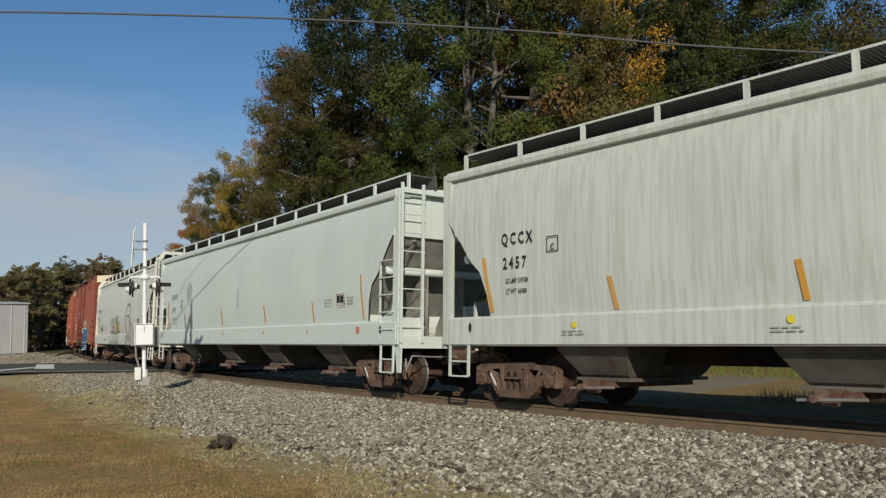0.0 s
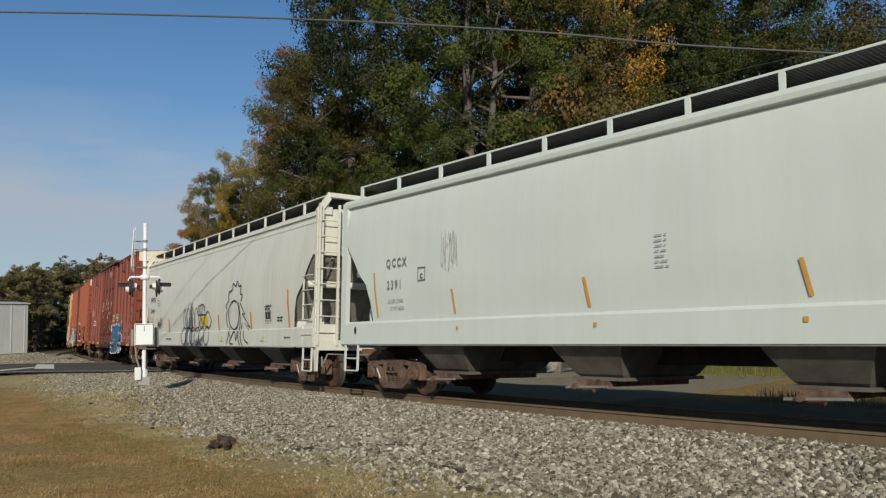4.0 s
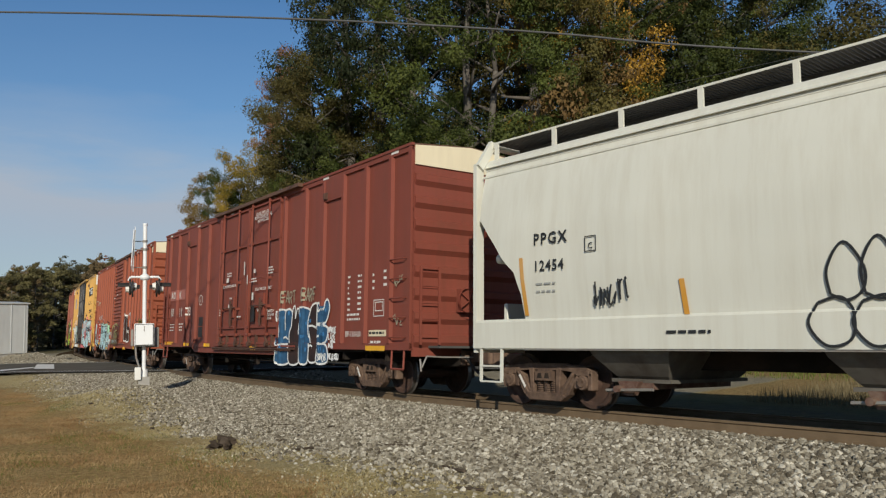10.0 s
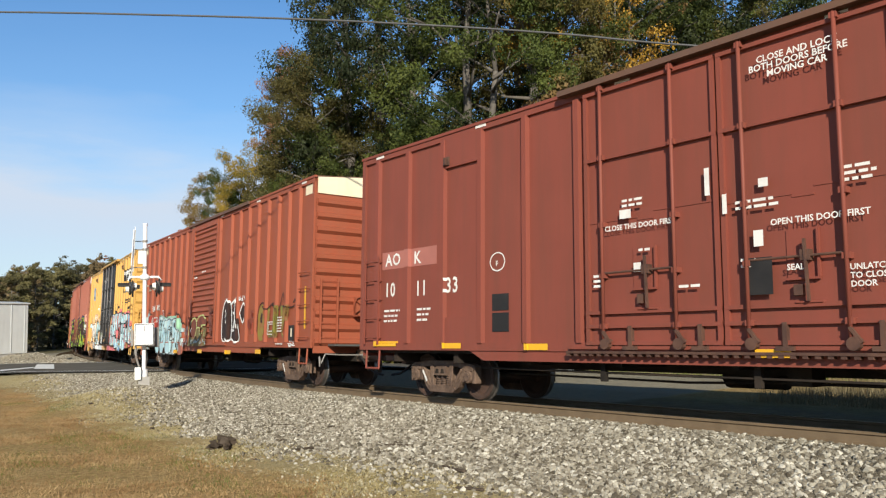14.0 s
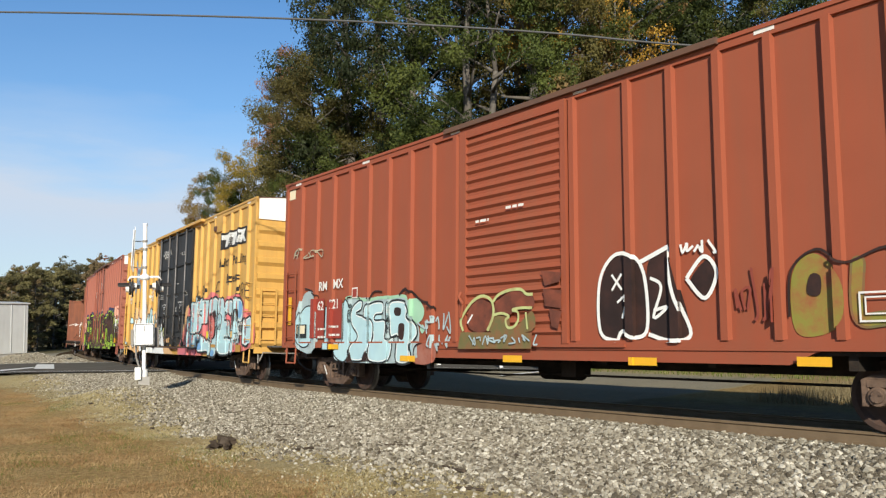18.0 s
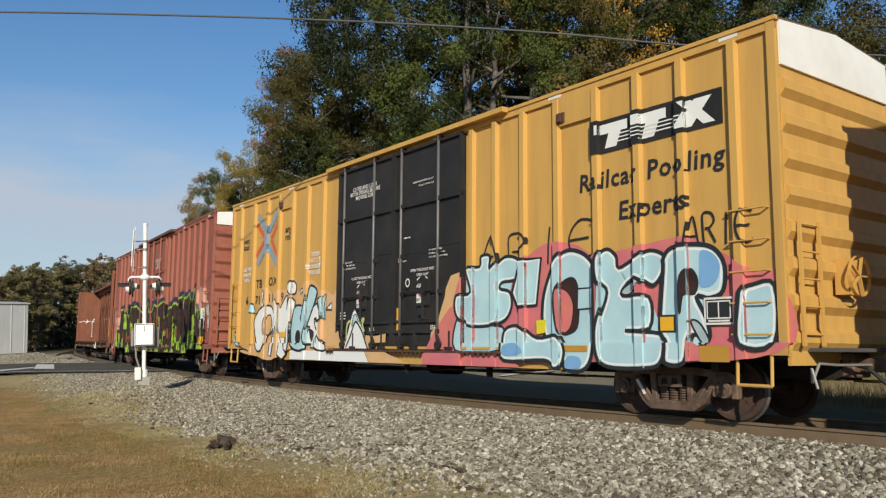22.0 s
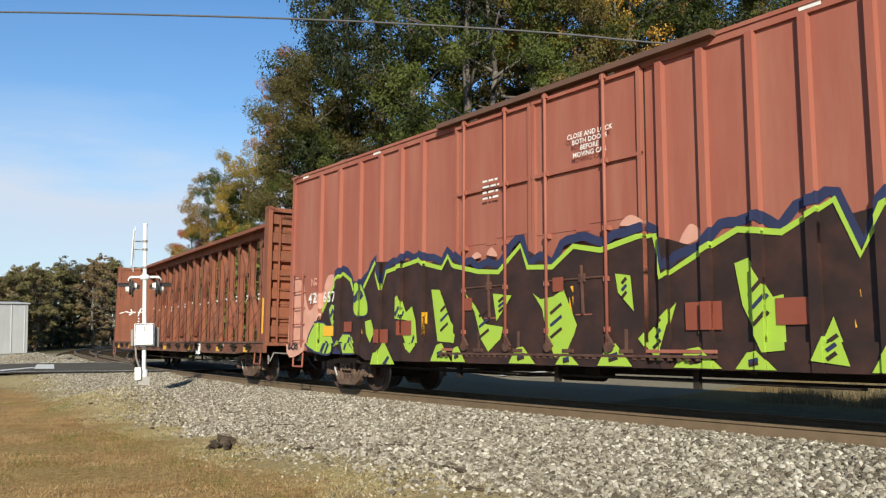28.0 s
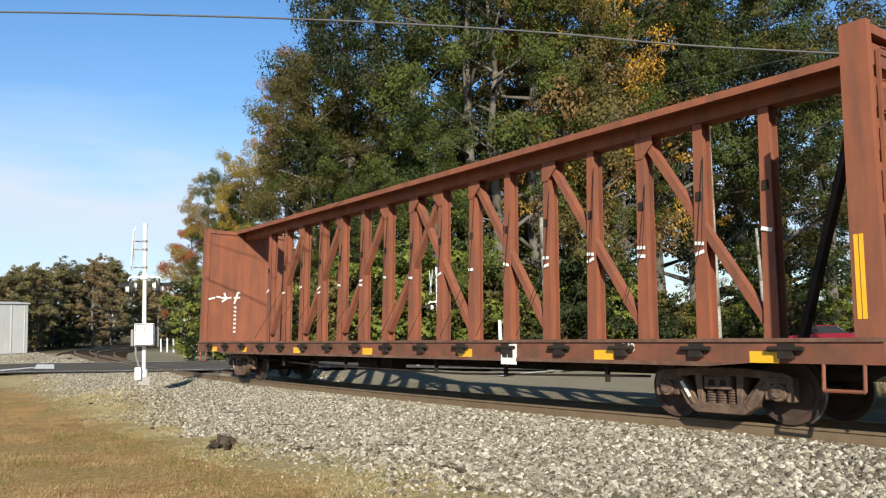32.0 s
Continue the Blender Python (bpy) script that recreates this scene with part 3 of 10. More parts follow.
def plant(key, x, y, scale=1.0, turn=0.0, label="", group="", z=None, tall=1.0):
    trunk, crown = TREE_KINDS[key]
    base = new("tree")
    zz = float(ground_z(np.array([x]), np.array([y]))[0]) if z is None else z
    base.matrix_basis = pose(x, y, zz - 0.1, 0, 0, turn) @ Matrix.Diagonal((scale, scale, scale * tall, 1))
    shared("trunk", trunk, base)
    shared("crown", crown, base)
    tagged(base, label, "tree", group)
    return base


tree_kind("green", 3, 19, 4.6, 0.14, 52000, 0.062, L_GREEN, limbs=24, lump=0.34)
tree_kind("dark", 7, 20, 5.0, 0.12, 26000, 0.085, L_DARK, limbs=24, lump=0.34)
tree_kind("olive", 11, 18, 4.2, 0.12, 48000, 0.062, L_OLIVE, limbs=24, lump=0.34)
tree_kind("mixed", 13, 19, 4.8, 0.25, 34000, 0.062, L_GREEN, limbs=17, lump=0.30)
tree_kind("open", 14, 20, 4.8, 0.3, 17000, 0.062, L_DARK, limbs=20, lump=0.27)
tree_kind("gold", 15, 16, 3.9, 0.15, 36000, 0.066, L_GOLD, limbs=22, lump=0.38)
tree_kind("thin_gold", 16, 16, 2.0, 0.2, 6500, 0.062, L_AMBER, limbs=18, lump=0.42)
tree_kind("yellowing", 17, 16, 4.2, 0.1, 38000, 0.066, L_TURN, limbs=22, lump=0.36)
tree_kind("red", 19, 15, 4.0, 0.15, 30000, 0.066, L_RED, limbs=20, lump=0.34)
tree_kind("brown", 23, 16, 4.2, 0.2, 12000, 0.08, L_BROWN, limbs=18, lump=0.30)
tree_kind("tip", 29, 21, 3.0, 0.66, 15000, 0.062, L_RUSSET, limbs=14, lump=0.38)
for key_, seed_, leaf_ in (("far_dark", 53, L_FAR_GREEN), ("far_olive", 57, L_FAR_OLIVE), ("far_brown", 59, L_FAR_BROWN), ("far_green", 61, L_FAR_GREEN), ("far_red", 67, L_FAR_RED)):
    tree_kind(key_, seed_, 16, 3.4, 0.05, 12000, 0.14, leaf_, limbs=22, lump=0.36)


def from_view(px_az, dist):
    """A place dist metres from the standing point in the direction px_az, degrees from the x axis."""
    return math.cos(radians(px_az)) * dist, math.sin(radians(px_az)) * dist


def view_tree(key, az, dist, height, base_h, label, turn, tall=1.0, group="roadside trees"):
    x, y = from_view(az, dist)
    return plant(key, x, y, height / base_h / tall, turn, label, group, tall=tall)


HEIGHTS = {"green": 19, "dark": 20, "olive": 18, "mixed": 19, "open": 20, "gold": 16, "thin_gold": 16, "yellowing": 16, "red": 15, "brown": 16, "tip": 21, "far_dark": 16, "far_olive": 16, "far_brown": 16, "far_green": 16, "far_red": 16}
NAMES = {"green": "tall leafy green tree beside the road", "mixed": "tall open-crowned green tree with bare limbs", "dark": "tall dark green tree in the roadside wood", "open": "tall dark tree with a thin crown and bare limbs", "olive": "tall olive green tree turning yellow",
         "gold": "golden yellow autumn tree", "thin_gold": "sparse golden tree in the wood", "yellowing": "tree with green leaves turning golden yellow", "red": "autumn tree with red and rusty leaves", "brown": "brown autumn tree in the wood", "tip": "tall tree with a russet pink top"}


def forest():
    rnd = random.Random(5)
    # tall wood behind the road: kind, direction, distance, height, slimness
    for key, az, d, h, tall in (("olive", 149.0, 57, 21.5, 1.15), ("olive", 148.4, 53, 19.0, 1.2), ("tip", 150.2, 58, 22.5, 1.4), ("olive", 150.2, 61, 17.5, 1.2), ("green", 147.3, 54, 19.0, 1.2), ("dark", 145.6, 55, 33, 1.5), ("olive", 146.1, 58, 29, 1.8), ("open", 143.6, 57, 32, 1.1), ("open", 141.4, 53, 32, 1.2), ("dark", 142.8, 63, 17, 1.0),
                                ("green", 144.6, 50, 12, 1.0), ("green", 139.6, 47, 15, 1.0), ("dark", 145.4, 66, 21, 1.0), ("dark", 140.6, 64, 24, 1.1), ("mixed", 137.2, 50, 31, 1.2), ("green", 135.2, 48, 29, 1.3), ("dark", 137.8, 66, 32, 1.2),
                                ("olive", 132.6, 50, 30, 1.3), ("thin_gold", 132.4, 47, 30, 1.4), ("brown", 130.2, 54, 31, 1.4), ("thin_gold", 126.4, 47, 27, 1.2), ("thin_gold", 125.2, 49, 30, 1.3), ("brown", 127.2, 52, 30, 1.2), ("green", 129.0, 50, 22, 1.1),
                                ("green", 122.2, 55, 31, 1.2), ("mixed", 124.2, 58, 32, 1.2), ("dark", 133.6, 66, 32, 1.1), ("dark", 129.0, 68, 33, 1.1), ("dark", 125.0, 70, 33, 1.1), ("dark", 120.6, 66, 32, 1.1), ("olive", 118.8, 58, 31, 1.2), ("green", 116.4, 60, 32, 1.2),
                                ("thin_gold", 121.2, 47, 16, 1.0), ("thin_gold", 117.6, 49, 17, 1.0), ("mixed", 113.6, 58, 31, 1.1), ("green", 110.6, 54, 30, 1.1), ("dark", 117.0, 76, 33, 1.0), ("dark", 111.0, 74, 33, 1.0), ("dark", 108.0, 60, 30, 1.0), ("olive", 107.2, 50, 26, 1.0)):
        az += rnd.uniform(-.15, .15)
        while road_off(*from_view(az, d)) < 7.5:
            d += 1.0
        view_tree(key, az, d, h, HEIGHTS[key], NAMES[key], rnd.uniform(0, 360), tall)
    for key, az, d, h, tall in (("gold", 155.7, 79, 17.4, 1.45), ("green", 154.5, 77, 18.6, 1.5), ("yellowing", 152.9, 73, 19.0, 1.5), ("red", 156.7, 80, 13.4, 1.3), ("dark", 153.6, 84, 17.0, 1.3), ("green", 154.9, 68, 9.5, 1.2), ("green", 152.4, 62, 11, 1.2), ("olive", 156.2, 76, 9.0, 1.2), ("gold", 153.4, 80, 16.5, 1.6)):
        view_tree(key, az, d, h, HEIGHTS[key], NAMES[key], rnd.uniform(0, 360), tall)
    # distant wood beyond the curve
    for az, d, h in ((162.35, 215, 21.5),):
        view_tree("far_red", az, d, h, HEIGHTS["far_red"], "distant red autumn tree beyond the curve", rnd.uniform(0, 360), group="distant trees")
    n = 0
    for k in range(400):
        az = rnd.uniform(157.6, 171.5)
        d = rnd.uniform(118, 250)
        x, y = from_view(az, d)
        w = float(lateral(np.array([x]), np.array([y]))[0])
        if abs(w) < 9 or (w > 0 and az < 163.5) or (az > 163.2 and d > 190):
            continue
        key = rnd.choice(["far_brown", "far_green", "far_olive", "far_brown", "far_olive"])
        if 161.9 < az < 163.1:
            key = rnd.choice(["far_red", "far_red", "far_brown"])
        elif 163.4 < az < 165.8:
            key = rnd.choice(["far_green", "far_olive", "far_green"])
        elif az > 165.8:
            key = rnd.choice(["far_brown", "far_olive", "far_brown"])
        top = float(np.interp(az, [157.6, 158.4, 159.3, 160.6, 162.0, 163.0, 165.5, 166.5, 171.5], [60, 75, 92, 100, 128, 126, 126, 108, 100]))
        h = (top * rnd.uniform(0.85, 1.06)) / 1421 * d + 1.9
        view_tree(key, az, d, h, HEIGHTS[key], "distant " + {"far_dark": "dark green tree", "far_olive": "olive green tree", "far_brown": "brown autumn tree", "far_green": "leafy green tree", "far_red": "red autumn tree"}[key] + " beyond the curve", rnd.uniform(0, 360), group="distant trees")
        n += 1
        if n > 60:
            break


forest()


# ---- rolling stock: trucks and couplers ----
WHEEL_R = 0.457


def lathe(bm, profile, n=28, axis="y"):
    """Turns (r, y) points round the y axis."""
    rings = []
    for r, y in profile:
        rings.append([bm.verts.new((r * math.cos(2 * math.pi * k / n), y, r * math.sin(2 * math.pi * k / n))) for k in range(n)])
    for a, b in zip(rings, rings[1:]):
        for k in range(n):
            bm.faces.new((a[k], a[(k + 1) % n], b[(k + 1) % n], b[k]))
    bm.faces.new(rings[0][::-1])
    bm.faces.new(rings[-1])
    return bm


def wheelset_mesh():
    bm = B()
    for sgn in (-1, 1):
        prof = [(0.10, 0.87), (0.12, 0.83), (0.17, 0.805), (0.33, 0.80), (0.385, 0.835), (0.445, 0.838), (0.455, 0.82), (WHEEL_R + 0.003, 0.73), (0.478, 0.715), (0.485, 0.70), (0.470, 0.695), (0.38, 0.70), (0.32, 0.74), (0.15, 0.74), (0.09, 0.69)]
        lathe(bm, [(r, sgn * y) for r, y in prof], 32)
    tube(bm, (0, -1.0, 0), (0, 1.0, 0), 0.085, 12)
    # lugs on the plate, so that the turning shows
    for sgn in (-1, 1):
        for k in range(3):
            a = k * 2.094
            c = Vector((math.cos(a) * 0.24, sgn * 0.805, math.sin(a) * 0.24))
            bmesh.ops.create_cube(bm, size=1, matrix=Matrix.Translation(c) @ Matrix.Rotation(-a, 4, "Y") @ Matrix.Diagonal((0.05, 0.018, 0.03, 1)))
    me = mesh_of("wheelset", bm, M_WHEEL)
    me.materials.append(M_TREAD)
    for p in me.polygons:
        c = p.center
        r = math.hypot(c.x, c.z)
        if r > 0.449:
            p.material_index = 1
    return me


def sideframe_mesh():
    """A cast frame: an arched top member, tension arms down to the spring seat, columns and jaws over the bearings."""
    bm = B()
    y0, y1 = -1.11, -0.94
    prism(bm, [(-1.09, 0.56), (-1.10, 0.66), (-0.98, 0.72), (-0.60, 0.735), (-0.42, 0.775), (0.42, 0.775), (0.60, 0.735), (0.98, 0.72), (1.10, 0.66), (1.09, 0.56), (0.93, 0.60), (0.60, 0.64), (0.40, 0.655), (-0.40, 0.655), (-0.60, 0.64), (-0.93, 0.60)], y0, y1)
    prism(bm, [(-0.50, 0.20), (-0.38, 0.12), (0.38, 0.12), (0.50, 0.20), (0.42, 0.265), (-0.42, 0.265)], y0 - 0.02, y1)
    for s in (-1, 1):
        q = [(s * 0.80, 0.64), (s * 0.64, 0.64), (s * 0.33, 0.27), (s * 0.42, 0.15), (s * 0.56, 0.24)]
        prism(bm, q if s < 0 else q[::-1], y0, y1)
        q = [(s * 0.40, 0.70), (s * 0.27, 0.70), (s * 0.27, 0.24), (s * 0.35, 0.24)]
        prism(bm, q if s < 0 else q[::-1], y0 - 0.015, y1)
        box(bm, s * 0.889 - 0.14, s * 0.889 + 0.14, y0 - 0.01, y1, 0.565, 0.665)
        box(bm, s * 1.045 - 0.05, s * 1.045 + 0.05, y0, y1, 0.33, 0.62)
        box(bm, s * 0.735 - 0.045, s * 0.735 + 0.045, y0, y1, 0.35, 0.62)
        # rib along the arm and the wear plate beside the springs
        q = [(s * 0.70, 0.60), (s * 0.66, 0.62), (s * 0.38, 0.24), (s * 0.43, 0.21)]
        prism(bm, q if s < 0 else q[::-1], y0 - 0.03, y0)
    return mesh_of("sideframe", bm, M_TRUCK, bevel=0.012)


def bolster_end_mesh():
    """The end of the bolster in the window of the frame; dark patches paint the shade of its two pockets."""
    bm = box(B(), -0.21, 0.21, -1.16, -0.94, 0.47, 0.64)
    for x in (-0.15, 0.03):
        prism(bm, [(x, 0.51), (x + 0.12, 0.51), (x + 0.10, 0.60), (x + 0.02, 0.60)], -1.164, -1.16)
    me = mesh_of("bolster_end", bm, M_TRUCK)
    me.materials.append(M_UNDER)
    for p in me.polygons:
        if p.center.y < -1.1605:
            p.material_index = 1
    return me


def spring_mesh():
    bm = B()
    prof = []
    for j in range(6):
        z = 0.262 + j * 0.037
        prof += [(0.052, z), (0.076, z + 0.006), (0.078, z + 0.016), (0.076, z + 0.026), (0.052, z + 0.032)]
    lathe(bm, [(r, z) for r, z in prof], 12)
    for v in bm.verts:
        v.co = Vector((v.co.x, v.co.z, v.co.y))
    return mesh_of("spring", bm, M_TRUCK)


def bearing_mesh():
    bm = B()
    lathe(bm, [(0.02, -1.17), (0.075, -1.168), (0.085, -1.15), (0.115, -1.145), (0.125, -1.12), (0.125, -0.96), (0.10, -0.94)], 18)
    for k in range(3):
        a = 0.5 + k * 2.094
        tube(bm, (math.cos(a) * 0.055, -1.185, math.sin(a) * 0.055), (math.cos(a) * 0.055, -1.16, math.sin(a) * 0.055), 0.016, 6)
    return mesh_of("bearing", bm, M_TRUCK)


def bolster_mesh():
    bm = B()
    prism(bm, [(-1.12, 0.50), (-0.9, 0.44), (0.9, 0.44), (1.12, 0.50), (1.12, 0.66), (0.4, 0.74), (-0.4, 0.74), (-1.12, 0.66)], -0.17, 0.17, "x")
    tube(bm, (0, 0, 0.70), (0, 0, 0.80), 0.2, 14)
    for s in (-1, 1):
        # brake beams
        tube(bm, (s * 0.33, -0.7, 0.36), (s * 0.33, 0.7, 0.36), 0.045, 8)
    return mesh_of("bolster", bm, M_TRUCK)


ME_WHEELSET, ME_SIDE, ME_SPRING, ME_BEARING, ME_BOLSTER = wheelset_mesh(), sideframe_mesh(), spring_mesh(), bearing_mesh(), bolster_mesh()
ME_MARK = mesh_of("stencil_mark", bar(B(), (-0.62, -1.142, 0.56), (-0.47, -1.142, 0.34), 0.004, 0.05), M_CHALK)
ME_BOLSTER_END = bolster_end_mesh()
HALF_TURN = pose(0, 0, 0, 0, 0, 180)
WHEELSETS, TRUCKS, CARS = [], [], []


def add_truck(car, x, s0):
    tr = shared("truck", ME_BOLSTER, car, pose(x, 0, 0), "rusty cast steel truck with two wheelsets")
    for k, m in enumerate((Matrix.Identity(4), HALF_TURN)):
        shared("sideframe", ME_SIDE, tr, m)
        shared("stencil_mark", ME_MARK, tr, m)
        shared("bolster_end", ME_BOLSTER_END, tr, m)
        for sx in (-0.17, 0.0, 0.17):
            shared("spring", ME_SPRING, tr, m @ pose(sx, -1.03, 0))
        for bx in (-0.889, 0.889):
            shared("bearing", ME_BEARING, tr, m @ pose(bx, 0, 0.457))
    for bx in (-0.889, 0.889):
        ws = shared("wheelset", ME_WHEELSET, tr, pose(bx, 0, WHEEL_R))
        WHEELSETS.append((ws, bx, random.uniform(0, 6)))
    TRUCKS.append((tr, x, s0, car))
    return tr


def coupler_mesh():
    bm = B()
    box(bm, 0, 0.62, -0.09, 0.09, 0.74, 0.93)
    prism(bm, [(0.60, -0.16), (0.86, -0.19), (0.95, -0.10), (0.90, 0.02), (0.98, 0.12), (0.88, 0.20), (0.60, 0.14)], 0.70, 0.99, "z")
    box(bm, -0.25, 0.1, -0.24, 0.24, 0.66, 1.0)
    return mesh_of("coupler", bm, M_TRUCK, bevel=0.02)


def hose_mesh():
    bm = B()
    rod(bm, [(0.1, -0.35, 0.86), (0.35, -0.36, 0.80), (0.62, -0.32, 0.55), (0.85, -0.22, 0.40), (1.05, -0.10, 0.36)], 0.028, 8)
    return mesh_of("air_hose", bm, M_BLACK)


def cut_lever_mesh():
    bm = B()
    rod(bm, [(0.28, -1.45, 0.80), (0.24, -1.38, 0.62), (0.30, -1.30, 0.86), (0.32, -0.9, 0.84), (0.42, -0.2, 0.84)], 0.018, 6)
    rod(bm, [(0.28, -1.45, 0.80), (0.36, -1.47, 0.55)], 0.018, 6)
    return mesh_of("uncoupling_lever", bm, M_STEEL)


ME_COUPLER, ME_HOSE, ME_LEVER = coupler_mesh(), hose_mesh(), cut_lever_mesh()


def add_ends(car, half, reach):
    """Couplers, hoses and uncoupling levers at both ends; reach is from the end wall to the coupling's face."""
    for m in (pose(half + reach - 0.95, 0, 0), HALF_TURN @ pose(half + reach - 0.95, 0, 0)):
        shared("coupler", ME_COUPLER, car, m)
        shared("air_hose", ME_HOSE, car, m)
        shared("uncoupling_lever", ME_LEVER, car, m @ pose(-0.1, 0, 0))


def begin_car(name, s0, th, label, category="railway car"):
    car = new(name)
    tagged(car, label, category, "cars of the freight train")
    car.matrix_basis = car_frame(s0, th, 0.0)
    CARS.append((car, s0, th))
    add_truck(car, -th, s0)
    add_truck(car, th, s0)
    return car


# ---- paint and writing on car sides: flat pieces that follow the posts ----
def words(text, x, z, height, align="LEFT", spread=1.0, slant=0.0, line=1.0, squeeze=1.0):
    """The outlines of a text in the built-in font, as a flat bmesh at (x, z), capital letters height metres high."""
    cu = bpy.data.curves.new("lettering", "FONT")
    cu.body, cu.size, cu.align_x, cu.fill_mode = text, height / 0.72, align, "FRONT"
    cu.space_character, cu.shear, cu.space_line, cu.resolution_u = spread, slant, line, 2
    cu.offset = height * 0.028
    ob = bpy.data.objects.new("lettering", cu)
    me = bpy.data.meshes.new_from_object(ob)
    bm = B()
    bm.from_mesh(me)
    for v in bm.verts:
        v.co = Vector((x + v.co.x * squeeze, 0, z + v.co.y))
    bpy.data.objects.remove(ob)
    bpy.data.meshes.remove(me)
    return bm


def bars(x, z, rows, w, h=0.05, pitch=0.09, seed=1):
    """Lines of small print that cannot be read, as bars."""
    rnd = random.Random(seed)
    bm = B()
    for k in range(rows):
        xx = x
        end = x + w * rnd.uniform(0.75, 1.0)
        while xx < end - 0.03:
            ln = min(rnd.uniform(0.06, 0.2), end - xx)
            quad(bm, xx, xx + ln, z - k * pitch - h, z - k * pitch)
            xx += ln + 0.035
    return bm


def quad(bm, x0, x1, z0, z1):
    bm.faces.new([bm.verts.new(p) for p in ((x0, 0, z0), (x1, 0, z0), (x1, 0, z1), (x0, 0, z1))])
    return bm


def frame_quad(bm, x0, x1, z0, z1, t):
    quad(bm, x0, x1, z0, z0 + t)
    quad(bm, x0, x1, z1 - t, z1)
    quad(bm, x0, x0 + t, z0 + t, z1 - t)
    quad(bm, x1 - t, x1, z0 + t, z1 - t)
    return bm


def smooth_line(pts, n=6, closed=False):
    """A flowing line through pts."""
    P = [Vector(p) for p in pts]
    out = []
    m = len(P)
    for i in range(m if closed else m - 1):
        p0, p1, p2, p3 = (P[(i + k) % m] if closed else P[min(max(i + k, 0), m - 1)] for k in (-1, 0, 1, 2))
        for j in range(n):
            t = j / n
            out.append(0.5 * ((2 * p1) + (p2 - p0) * t + (2 * p0 - 5 * p1 + 4 * p2 - p3) * t * t + (3 * p1 - p0 - 3 * p2 + p3) * t ** 3))
    if not closed:
        out.append(P[-1])
    return out


def stroke(bm, pts, w, n=6, closed=False, curve=True):
    """A sprayed line of width w through (x, z) points."""
    L = smooth_line(pts, n, closed) if curve else [Vector(p) for p in pts] + ([Vector(pts[0])] if closed else [])
    if closed and curve:
        L.append(L[0])
    left, right = [], []
    for i, p in enumerate(L):
        a, b = L[max(i - 1, 0)], L[min(i + 1, len(L) - 1)]
        d = (b - a)
        d = d.normalized() if d.length > 1e-6 else Vector((1, 0))
        nv = Vector((-d.y, d.x)) * w / 2
        left.append(bm.verts.new((p.x + nv.x, 0, p.y + nv.y)))
        right.append(bm.verts.new((p.x - nv.x, 0, p.y - nv.y)))
    for i in range(len(L) - 1):
        bm.faces.new((left[i], left[i + 1], right[i + 1], right[i]))
    return bm


def blob(bm, pts, n=6, curve=True):
    """A filled shape inside a flowing outline of (x, z) points."""
    L = smooth_line(pts, n, True) if curve else [Vector(p) for p in pts]
    f = bm.faces.new([bm.verts.new((p.x, 0, p.y)) for p in L])
    bmesh.ops.triangulate(bm, faces=[f])
    return bm


